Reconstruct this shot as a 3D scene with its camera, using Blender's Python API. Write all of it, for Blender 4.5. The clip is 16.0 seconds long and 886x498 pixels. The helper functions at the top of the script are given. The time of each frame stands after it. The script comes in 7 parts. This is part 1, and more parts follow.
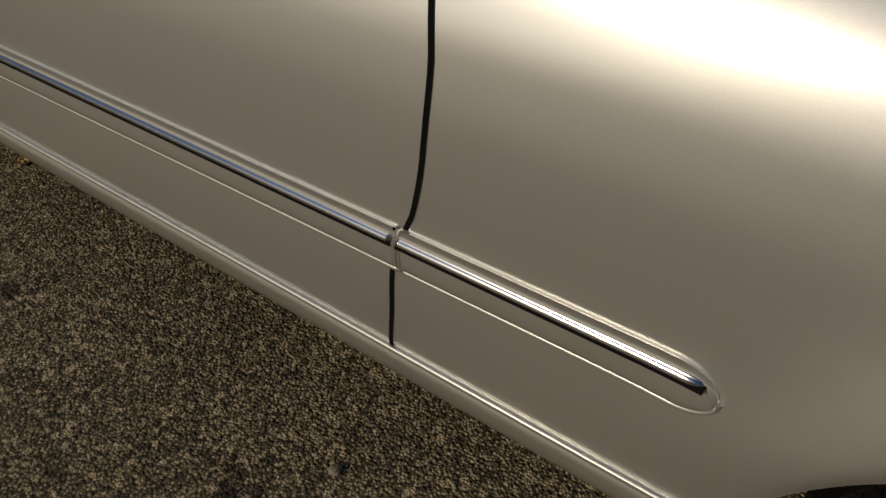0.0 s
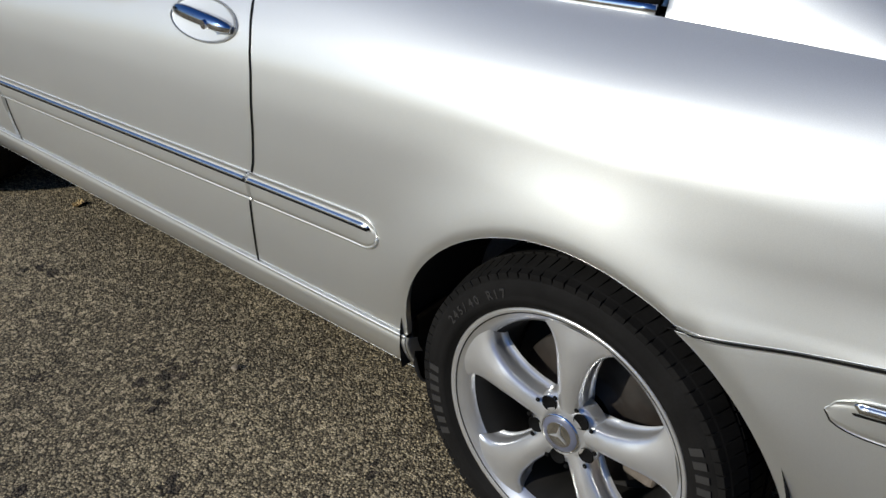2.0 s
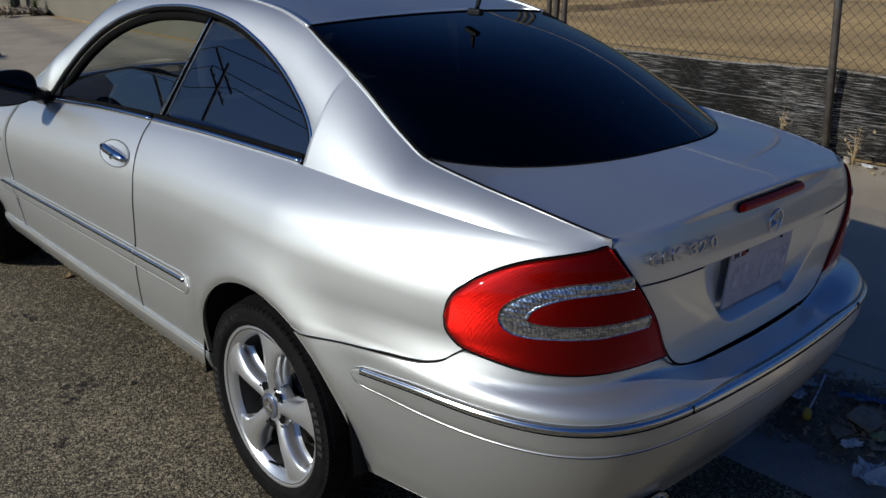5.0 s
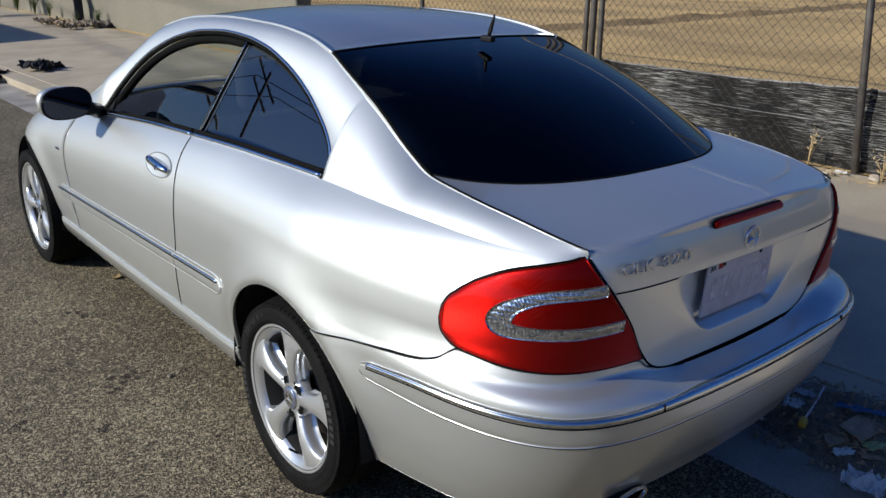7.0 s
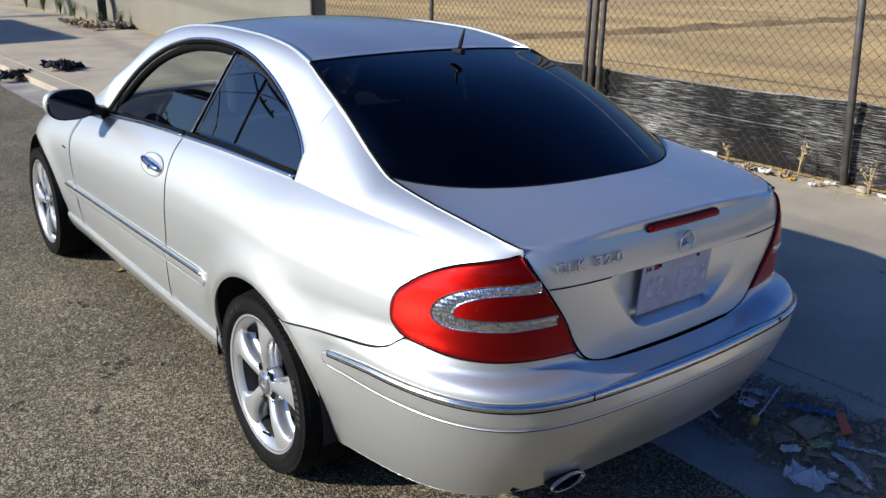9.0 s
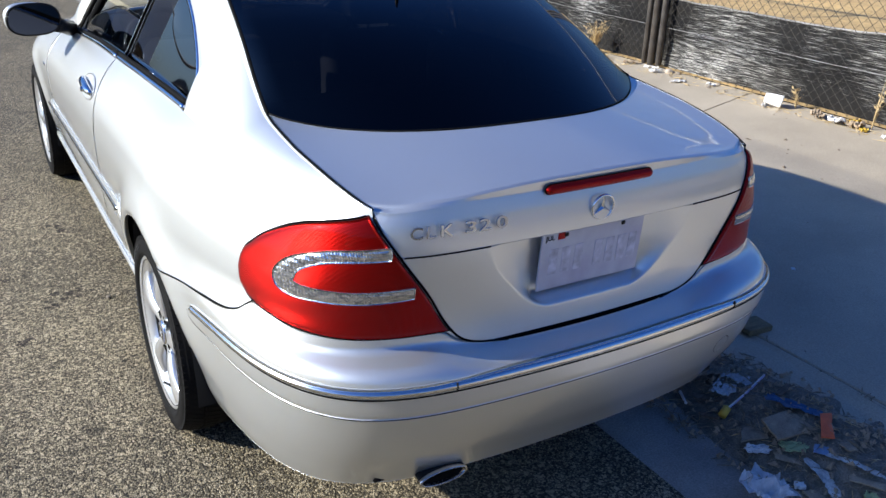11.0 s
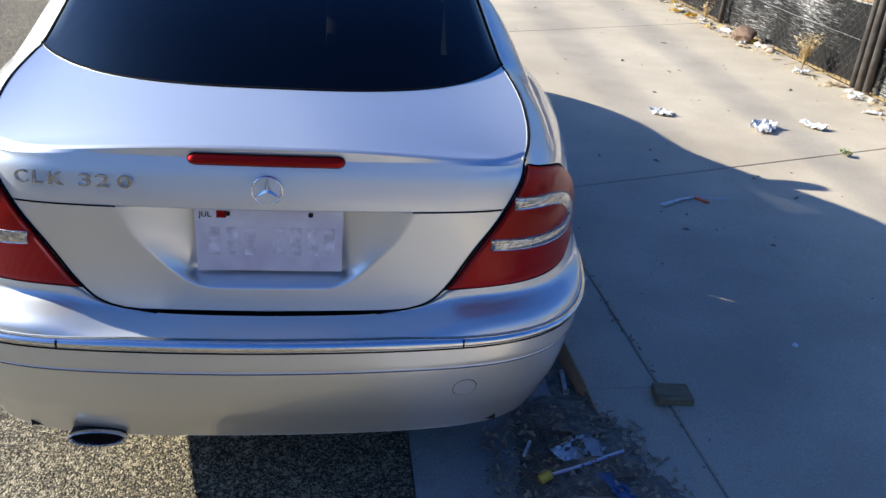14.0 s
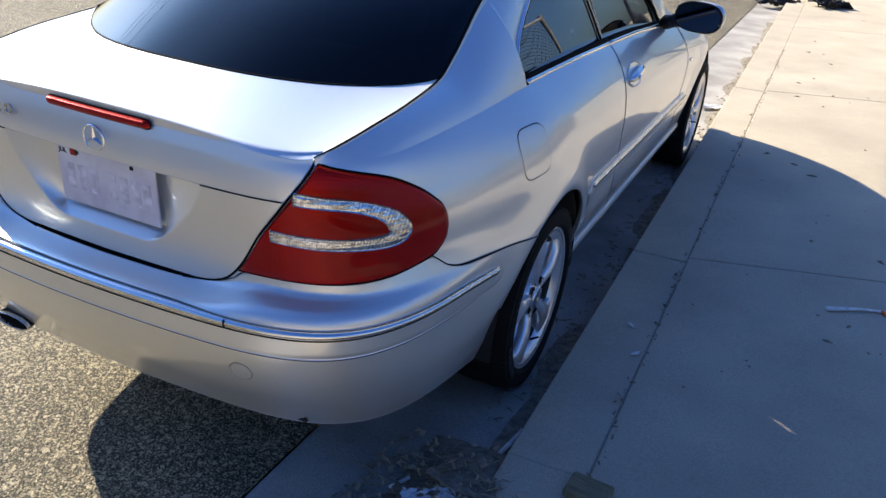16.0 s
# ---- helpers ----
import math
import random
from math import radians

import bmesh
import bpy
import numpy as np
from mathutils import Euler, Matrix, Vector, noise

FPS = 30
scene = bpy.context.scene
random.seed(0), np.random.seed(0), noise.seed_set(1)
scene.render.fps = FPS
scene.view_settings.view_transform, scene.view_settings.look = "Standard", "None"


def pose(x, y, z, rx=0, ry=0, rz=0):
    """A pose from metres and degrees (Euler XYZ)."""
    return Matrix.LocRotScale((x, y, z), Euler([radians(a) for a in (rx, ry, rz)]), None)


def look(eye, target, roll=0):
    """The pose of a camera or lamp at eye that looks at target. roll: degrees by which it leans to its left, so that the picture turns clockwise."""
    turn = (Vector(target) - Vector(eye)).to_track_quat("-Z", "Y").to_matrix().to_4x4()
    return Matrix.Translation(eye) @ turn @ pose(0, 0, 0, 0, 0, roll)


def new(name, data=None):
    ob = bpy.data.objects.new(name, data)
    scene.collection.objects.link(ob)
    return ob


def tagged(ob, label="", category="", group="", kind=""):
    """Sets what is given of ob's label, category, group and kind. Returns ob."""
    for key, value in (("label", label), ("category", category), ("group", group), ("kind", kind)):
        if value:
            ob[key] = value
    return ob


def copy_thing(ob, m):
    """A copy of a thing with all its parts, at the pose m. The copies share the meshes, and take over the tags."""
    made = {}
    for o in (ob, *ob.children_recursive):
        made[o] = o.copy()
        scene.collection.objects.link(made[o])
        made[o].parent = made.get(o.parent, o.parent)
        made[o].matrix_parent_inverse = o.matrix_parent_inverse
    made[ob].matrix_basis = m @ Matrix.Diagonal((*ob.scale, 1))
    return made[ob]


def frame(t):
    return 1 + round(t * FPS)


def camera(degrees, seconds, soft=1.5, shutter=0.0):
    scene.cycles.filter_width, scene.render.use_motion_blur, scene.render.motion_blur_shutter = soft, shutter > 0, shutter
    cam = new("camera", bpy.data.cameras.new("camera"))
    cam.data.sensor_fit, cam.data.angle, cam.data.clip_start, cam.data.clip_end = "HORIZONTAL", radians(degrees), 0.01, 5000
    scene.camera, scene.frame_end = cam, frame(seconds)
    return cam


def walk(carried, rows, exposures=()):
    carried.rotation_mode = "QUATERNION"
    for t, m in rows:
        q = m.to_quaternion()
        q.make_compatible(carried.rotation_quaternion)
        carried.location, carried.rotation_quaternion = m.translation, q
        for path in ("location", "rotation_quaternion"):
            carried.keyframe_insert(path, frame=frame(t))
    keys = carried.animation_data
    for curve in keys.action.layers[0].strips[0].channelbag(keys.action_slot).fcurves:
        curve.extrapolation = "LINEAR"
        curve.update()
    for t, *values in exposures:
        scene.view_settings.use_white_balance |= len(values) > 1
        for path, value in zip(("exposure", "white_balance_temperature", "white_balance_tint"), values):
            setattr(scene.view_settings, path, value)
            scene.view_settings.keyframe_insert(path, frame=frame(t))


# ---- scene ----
cam = camera(55.3, 16.0)
PATH = [
    (0, (-1.402, 0.308, 1.175), (-0.177, 1.234, -0.107), -0.4),
    (0.5, (-1.551, 0.087, 1.193), (-0.284, 1.025, -0.037), -0.9),
    (1, (-1.646, -0.125, 1.223), (-0.336, 0.853, 0.07), -2.0),
    (1.5, (-1.72, -0.367, 1.257), (-0.421, 0.686, 0.159), -0.3),
    (2, (-1.784, -0.607, 1.277), (-0.478, 0.574, 0.329), -0.8),
    (2.5, (-1.835, -0.873, 1.33), (-0.507, 0.334, 0.446), -0.7),
    (3, (-1.803, -1.173, 1.368), (-0.442, 0.063, 0.581), -0.9),
    (3.5, (-1.82, -1.413, 1.408), (-0.459, -0.158, 0.652), -1.6),
    (4, (-1.863, -1.643, 1.448), (-0.531, -0.328, 0.745), 0.5),
    (4.2, (-1.882, -1.709, 1.476), (-0.557, -0.381, 0.782), 0.7),
    (6.3, (-1.912, -2.016, 1.581), (-0.704, -0.567, 0.917), 0.1),
    (6.5, (-1.914, -2.045, 1.591), (-0.711, -0.592, 0.928), 0.1),
    (7, (-1.941, -2.096, 1.609), (-0.738, -0.638, 0.957), 0.5),
    (7.5, (-1.96, -2.154, 1.605), (-0.74, -0.707, 0.957), 1.1),
    (8, (-1.979, -2.235, 1.624), (-0.779, -0.776, 0.967), 1.1),
    (8.5, (-1.935, -2.301, 1.643), (-0.75, -0.826, 0.993), 1.1),
    (9, (-1.913, -2.341, 1.654), (-0.744, -0.851, 1.01), 1.2),
    (9.2, (-1.9, -2.353, 1.655), (-0.739, -0.856, 1.014), 1.0),
    (11.3, (-1.127, -2.398, 1.6), (-0.238, -0.807, 0.774), 1.9),
    (11.5, (-1.057, -2.441, 1.591), (-0.196, -0.84, 0.757), 1.9),
    (12, (-0.871, -2.499, 1.578), (-0.052, -0.874, 0.748), 2.1),
    (12.5, (-0.659, -2.572, 1.586), (0.027, -0.882, 0.764), 2.3),
    (13, (-0.418, -2.638, 1.592), (0.102, -0.893, 0.765), 1.7),
    (13.5, (-0.156, -2.684, 1.601), (0.295, -0.924, 0.764), 3.9),
    (14, (0.108, -2.622, 1.594), (0.396, -0.841, 0.729), 4.9),
    (14.5, (0.435, -2.601, 1.605), (0.521, -0.804, 0.732), 5.7),
    (15, (0.849, -2.577, 1.545), (0.45, -0.81, 0.698), 2.4),
    (15.5, (1.179, -2.441, 1.575), (0.639, -0.722, 0.708), 4.0),
    (16, (1.475, -2.366, 1.613), (0.771, -0.703, 0.751), 5.8),
]
EXPOSURES = [(0, -1.45, 7900, 8), (0.5, -1.1, 7300, 8), (1, -0.42, 6600, 6), (1.5, -0.22, 6250, 5), (2, -0.32, 6150, 5), (3, -0.95, 6050, 5), (3.5, -1.0, 6000, 5), (4.2, -0.85, 5950, 5),
             (6.5, -0.2, 5950, 5), (7.5, 0.19, 5950, 5), (9, 0.45, 5900, 6), (11.3, 0.98, 5800, 6), (13, 1.2, 5850, 5), (14.5, 1.35, 6200, 4), (16, 1.52, 6600, 5)]
walk(cam, [(t, look(e, g, r)) for t, e, g, r in PATH], EXPOSURES)

# ---- light ----
SUN_DIR = Vector((-1.85, 0.6, 1.0)).normalized()  # towards the sun
sun = new("sun", bpy.data.lights.new("sun", "SUN"))
sun.data.energy, sun.data.angle, sun.data.color = 4.7, radians(0.6), (1, 0.89, 0.75)
sun.matrix_world = look((0, 0, 30), Vector((0, 0, 30)) - SUN_DIR)
world = bpy.data.worlds.new("world")
scene.world = world
world.use_nodes = True
sky = world.node_tree.nodes.new("ShaderNodeTexSky")
sky.sky_type, sky.sun_disc = "NISHITA", False
sky.sun_elevation = math.asin(SUN_DIR.z)
sky.sun_rotation = math.atan2(SUN_DIR.x, SUN_DIR.y)
sky.air_density, sky.dust_density, sky.ozone_density = 1.0, 3.2, 4.0
back = world.node_tree.nodes["Background"]
back.inputs["Strength"].default_value = 0.068
deep = world.node_tree.nodes.new("ShaderNodeMix")  # clear, deep blue desert sky
deep.data_type, deep.blend_type = "RGBA", "MULTIPLY"
deep.inputs[0].default_value = 1.0
high = world.node_tree.nodes.new("ShaderNodeTexCoord")
split = world.node_tree.nodes.new("ShaderNodeSeparateXYZ")
world.node_tree.links.new(high.outputs["Generated"], split.inputs[0])
tint = world.node_tree.nodes.new("ShaderNodeValToRGB")  # pale towards the horizon, deep overhead
tint.color_ramp.elements[0].position, tint.color_ramp.elements[0].color = 0.0, (0.78, 0.92, 1.12, 1)
tint.color_ramp.elements[1].position, tint.color_ramp.elements[1].color = 0.62, (0.36, 0.64, 1.25, 1)
world.node_tree.links.new(split.outputs[2], tint.inputs[0])
world.node_tree.links.new(tint.outputs[0], deep.inputs[7])
world.node_tree.links.new(sky.outputs[0], deep.inputs[6])
world.node_tree.links.new(deep.outputs[2], back.inputs[0])


# ---- materials ----
def material(name, color, rough=0.5, metal=0.0, spread=0.0, scale=8.0, fine=0.0, fine_scale=200.0, bump=0.0,
             bump_scale=200.0, second=None, second_scale=1.5, second_mix=0.5, coat=0.0, coat_rough=0.05, rough_spread=0.0,
             stretch=(1, 1, 1), alpha=1.0, spec=0.5, random=0.0):
    """A surface with two scales of variation: broad blotches and fine grain, and a fine relief."""
    m = bpy.data.materials.new(name)
    m.use_nodes = True
    nt = m.node_tree
    p = nt.nodes["Principled BSDF"]
    add, link = nt.nodes.new, nt.links.new
    p.inputs["Roughness"].default_value = rough
    p.inputs["Metallic"].default_value = metal
    p.inputs["Specular IOR Level"].default_value = spec
    p.inputs["Coat Weight"].default_value = coat
    p.inputs["Coat Roughness"].default_value = coat_rough
    p.inputs["Alpha"].default_value = alpha
    tc = add("ShaderNodeTexCoord")
    mp = add("ShaderNodeMapping")
    mp.inputs["Scale"].default_value = stretch
    link(tc.outputs["Object"], mp.inputs[0])

    def noisy(sc, detail=4.0):
        n = add("ShaderNodeTexNoise")
        n.inputs["Scale"].default_value = sc
        n.inputs["Detail"].default_value = detail
        link(mp.outputs[0], n.inputs["Vector"])
        return n.outputs["Fac"]

    def mix(a, b, fac, kind="MIX"):
        n = add("ShaderNodeMix")
        n.data_type, n.blend_type = "RGBA", kind
        for k, v in ((0, fac), (6, a), (7, b)):
            if hasattr(v, "is_output"):
                link(v, n.inputs[k])
            else:
                n.inputs[k].default_value = v
        return n.outputs[2]

    def ramp(src, lo, hi):
        n = add("ShaderNodeMapRange")
        n.inputs["From Min"].default_value, n.inputs["From Max"].default_value = lo, hi
        link(src, n.inputs[0])
        return n.outputs[0]

    col = (*color, 1)
    if second:
        col = mix(col, (*second, 1), ramp(noisy(second_scale, 6), 0.5 - 0.25 * second_mix, 0.5 + 0.5 * (1 - second_mix) + 0.1))
    if spread:
        f = ramp(noisy(scale, 5), 0.3, 0.7)
        g = add("ShaderNodeMapRange")
        g.inputs["To Min"].default_value, g.inputs["To Max"].default_value = 1 - spread, 1 + spread
        link(f, g.inputs[0])
        col = mix(col, g.outputs[0], 1.0, "MULTIPLY")
    if fine:
        f = ramp(noisy(fine_scale, 2), 0.3, 0.7)
        g = add("ShaderNodeMapRange")
        g.inputs["To Min"].default_value, g.inputs["To Max"].default_value = 1 - fine, 1 + fine
        link(f, g.inputs[0])
        col = mix(col, g.outputs[0], 1.0, "MULTIPLY")
    if random:
        oi = add("ShaderNodeObjectInfo")
        g = add("ShaderNodeMapRange")
        g.inputs["To Min"].default_value, g.inputs["To Max"].default_value = 1 - random, 1 + random
        link(oi.outputs["Random"], g.inputs[0])
        col = mix(col, g.outputs[0], 1.0, "MULTIPLY")
    if hasattr(col, "is_output"):
        link(col, p.inputs["Base Color"])
    else:
        p.inputs["Base Color"].default_value = col
    if rough_spread:
        g = add("ShaderNodeMapRange")
        g.inputs["To Min"].default_value, g.inputs["To Max"].default_value = rough - rough_spread, rough + rough_spread
        link(noisy(scale * 1.7, 5), g.inputs[0])
        link(g.outputs[0], p.inputs["Roughness"])
    if bump:
        b = add("ShaderNodeBump")
        b.inputs["Strength"].default_value = min(1.0, bump)
        b.inputs["Distance"].default_value = 0.3 / bump_scale
        link(noisy(bump_scale, 3), b.inputs["Height"])
        link(b.outputs[0], p.inputs["Normal"])
    return m


def paint_material():
    """Silver metallic lacquer: flakes that scatter widely and flakes that lie flat, under a clear coat."""
    m = material("silver_paint", (0.755, 0.77, 0.755), 0.57, 0.91, fine=0.04, fine_scale=900, spread=0.015, scale=3, coat=1.0, coat_rough=0.02)
    nt = m.node_tree
    wide = nt.nodes["Principled BSDF"]
    flat = nt.nodes.new("ShaderNodeBsdfPrincipled")
    for k in ("Metallic", "Coat Weight", "Coat Roughness"):
        flat.inputs[k].default_value = wide.inputs[k].default_value
    flat.inputs["Roughness"].default_value = 0.29
    nt.links.new(wide.inputs["Base Color"].links[0].from_socket, flat.inputs["Base Color"])
    mx = nt.nodes.new("ShaderNodeMixShader")
    mx.inputs[0].default_value = 0.40
    nt.links.new(wide.outputs[0], mx.inputs[1])
    nt.links.new(flat.outputs[0], mx.inputs[2])
    nt.links.new(mx.outputs[0], nt.nodes["Material Output"].inputs[0])
    return m


def glass_material(name, tint, density):
    """Tinted car glass: a clear, glossy pane that swallows part of the light."""
    m = bpy.data.materials.new(name)
    m.use_nodes = True
    nt = m.node_tree
    nt.nodes.remove(nt.nodes["Principled BSDF"])
    out = nt.nodes["Material Output"]
    tr = nt.nodes.new("ShaderNodeBsdfTransparent")
    tr.inputs[0].default_value = (*tint, 1)
    gl = nt.nodes.new("ShaderNodeBsdfGlossy")
    gl.inputs["Roughness"].default_value = 0.012
    fr = nt.nodes.new("ShaderNodeLayerWeight")
    fr.inputs[0].default_value = 0.5
    pw = nt.nodes.new("ShaderNodeMath")
    pw.operation = "POWER"
    pw.inputs[1].default_value = 4.5
    nt.links.new(fr.outputs["Facing"], pw.inputs[0])
    sh = nt.nodes.new("ShaderNodeMapRange")
    sh.inputs["To Min"].default_value, sh.inputs["To Max"].default_value = density, 0.95
    nt.links.new(pw.outputs[0], sh.inputs[0])
    mx = nt.nodes.new("ShaderNodeMixShader")
    nt.links.new(sh.outputs[0], mx.inputs[0])
    nt.links.new(tr.outputs[0], mx.inputs[1])
    nt.links.new(gl.outputs[0], mx.inputs[2])
    nt.links.new(mx.outputs[0], out.inputs[0])
    return m


def lens_material(name, color, rib, axis_z=True):
    """Ribbed lamp plastic over a reflector."""
    m = bpy.data.materials.new(name)
    m.use_nodes = True
    nt = m.node_tree
    p = nt.nodes["Principled BSDF"]
    p.inputs["Base Color"].default_value = (*color, 1)
    p.inputs["Roughness"].default_value = 0.34
    p.inputs["Metallic"].default_value = 0.92
    p.inputs["Specular IOR Level"].default_value = 0.3
    p.inputs["Coat Weight"].default_value = 0.25
    p.inputs["Coat Roughness"].default_value = 0.02
    tc = nt.nodes.new("ShaderNodeTexCoord")
    w = nt.nodes.new("ShaderNodeTexWave")
    w.bands_direction = "Z" if axis_z else "X"
    w.inputs["Scale"].default_value = rib
    w.inputs["Distortion"].default_value = 0.4
    nt.links.new(tc.outputs["Object"], w.inputs["Vector"])
    b = nt.nodes.new("ShaderNodeBump")
    b.inputs["Strength"].default_value = 0.5
    b.inputs["Distance"].default_value = 0.001
    nt.links.new(w.outputs["Fac"], b.inputs["Height"])
    nt.links.new(b.outputs[0], p.inputs["Normal"])
    mx = nt.nodes.new("ShaderNodeMix")
    mx.data_type = "RGBA"
    mx.inputs[6].default_value = (*[c * 0.72 for c in color], 1)
    mx.inputs[7].default_value = (*[min(1, c * 1.25) for c in color], 1)
    nt.links.new(w.outputs["Fac"], mx.inputs[0])
    nt.links.new(mx.outputs[2], p.inputs["Base Color"])
    return m


def crystal_material():
    """Clear faceted reflector behind a clear lens."""
    m = bpy.data.materials.new("clear_reflector")
    m.use_nodes = True
    nt = m.node_tree
    p = nt.nodes["Principled BSDF"]
    p.inputs["Roughness"].default_value = 0.12
    p.inputs["Metallic"].default_value = 0.9
    p.inputs["Coat Weight"].default_value = 1.0
    tc = nt.nodes.new("ShaderNodeTexCoord")
    mp = nt.nodes.new("ShaderNodeMapping")
    mp.inputs["Scale"].default_value = (1, 0.45, 1)
    nt.links.new(tc.outputs["Object"], mp.inputs[0])
    ribs = []
    for axis, pitch in (("X", 0.0046), ("Z", 0.0120)):
        w = nt.nodes.new("ShaderNodeTexWave")
        w.bands_direction = axis
        w.inputs["Scale"].default_value = 2 * math.pi / 20 / pitch
        w.inputs["Distortion"].default_value = 0.6
        nt.links.new(mp.outputs[0], w.inputs["Vector"])
        ribs.append(w.outputs["Fac"])
    both_ribs = nt.nodes.new("ShaderNodeMath")
    both_ribs.operation = "MULTIPLY_ADD"
    nt.links.new(ribs[0], both_ribs.inputs[0])
    both_ribs.inputs[1].default_value = 0.7
    nt.links.new(ribs[1], both_ribs.inputs[2])
    # facets of the reflector behind: reflections of dark street and sky are painted as tones
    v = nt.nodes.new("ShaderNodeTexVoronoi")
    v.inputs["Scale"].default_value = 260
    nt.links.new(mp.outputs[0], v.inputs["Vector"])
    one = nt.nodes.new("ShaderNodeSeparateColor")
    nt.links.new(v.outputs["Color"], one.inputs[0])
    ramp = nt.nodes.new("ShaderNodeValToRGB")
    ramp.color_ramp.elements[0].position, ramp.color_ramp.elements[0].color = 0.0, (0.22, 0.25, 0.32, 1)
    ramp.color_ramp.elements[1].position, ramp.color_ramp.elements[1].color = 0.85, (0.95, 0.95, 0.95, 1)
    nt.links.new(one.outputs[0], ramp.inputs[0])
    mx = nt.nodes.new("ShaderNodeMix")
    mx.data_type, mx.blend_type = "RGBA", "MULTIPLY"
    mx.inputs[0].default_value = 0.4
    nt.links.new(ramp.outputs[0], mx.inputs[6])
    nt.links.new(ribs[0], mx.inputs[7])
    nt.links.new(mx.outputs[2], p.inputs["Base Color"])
    b = nt.nodes.new("ShaderNodeBump")
    b.inputs["Strength"].default_value = 0.35
    b.inputs["Distance"].default_value = 0.0015
    nt.links.new(both_ribs.outputs[0], b.inputs["Height"])
    nt.links.new(b.outputs[0], p.inputs["Normal"])
    return m


def asphalt_material(name, base, light, stone=110.0, stains=True):
    """Worn road surface: pale stones in dark binder, broad stains and pits."""
    m = bpy.data.materials.new(name)
    m.use_nodes = True
    nt = m.node_tree
    add, link = nt.nodes.new, nt.links.new
    p = nt.nodes["Principled BSDF"]
    p.inputs["Roughness"].default_value = 0.82
    p.inputs["Specular IOR Level"].default_value = 0.35
    tc = add("ShaderNodeTexCoord")

    def noisy(sc, d=4):
        n = add("ShaderNodeTexNoise")
        n.inputs["Scale"].default_value, n.inputs["Detail"].default_value = sc, d
        link(tc.outputs["Object"], n.inputs["Vector"])
        return n.outputs["Fac"]

    def ranged(src, a, b, c, d):
        n = add("ShaderNodeMapRange")
        for k, v in enumerate((a, b, c, d), 1):
            n.inputs[k].default_value = v
        link(src, n.inputs[0])
        return n.outputs[0]

    def mixed(a, b, f, kind="MIX"):
        n = add("ShaderNodeMix")
        n.data_type, n.blend_type = "RGBA", kind
        for k, v in ((0, f), (6, a), (7, b)):
            if hasattr(v, "is_output"):
                link(v, n.inputs[k])
            else:
                n.inputs[k].default_value = v
        return n.outputs[2]

    vo = add("ShaderNodeTexVoronoi")
    vo.inputs["Scale"].default_value = stone
    link(tc.outputs["Object"], vo.inputs["Vector"])
    bw = add("ShaderNodeSeparateColor")
    link(vo.outputs["Color"], bw.inputs[0])
    rnd = bw.outputs[0]
    col = mixed((*base, 1), (*light, 1), ranged(rnd, 0.25, 1.0, 0.0, 1.0))
    col = mixed(col, ranged(vo.outputs["Distance"], 0.25, 0.75, 1.15, 0.25), 1.0, "MULTIPLY")
    col = mixed(col, ranged(noisy(1.1, 5), 0.3, 0.7, 0.72, 1.25), 1.0, "MULTIPLY")
    col = mixed(col, ranged(noisy(14, 4), 0.3, 0.7, 0.82, 1.18), 1.0, "MULTIPLY")
    col = mixed(col, ranged(noisy(75, 3), 0.3, 0.66, 0.62, 1.25), 1.0, "MULTIPLY")
    # chips of paler and redder stone
    chips = add("ShaderNodeTexVoronoi")
    chips.inputs["Scale"].default_value = stone * 0.55
    link(tc.outputs["Object"], chips.inputs["Vector"])
    chip = add("ShaderNodeSeparateColor")
    link(chips.outputs["Color"], chip.inputs[0])
    col = mixed(col, (light[0] * 1.05, light[1] * 1.05, light[2] * 1.1, 1), ranged(chip.outputs[1], 0.86, 0.95, 0.0, 0.7))
    if stains:
        st = add("ShaderNodeTexVoronoi")
        st.inputs["Scale"].default_value = 1.7
        link(tc.outputs["Object"], st.inputs["Vector"])
        wob = add("ShaderNodeMath")
        wob.operation = "MULTIPLY_ADD"
        link(noisy(22, 5), wob.inputs[0])
        wob.inputs[1].default_value = 0.16
        link(st.outputs["Distance"], wob.inputs[2])
        col = mixed(col, ranged(wob.outputs[0], 0.105, 0.165, 0.32, 1.0), 1.0, "MULTIPLY")
    link(col, p.inputs["Base Color"])
    b = add("ShaderNodeBump")
    b.inputs["Strength"].default_value = 1.0
    b.inputs["Distance"].default_value = 0.004
    b.invert = True
    link(vo.outputs["Distance"], b.inputs["Height"])
    link(b.outputs[0], p.inputs["Normal"])
    return m


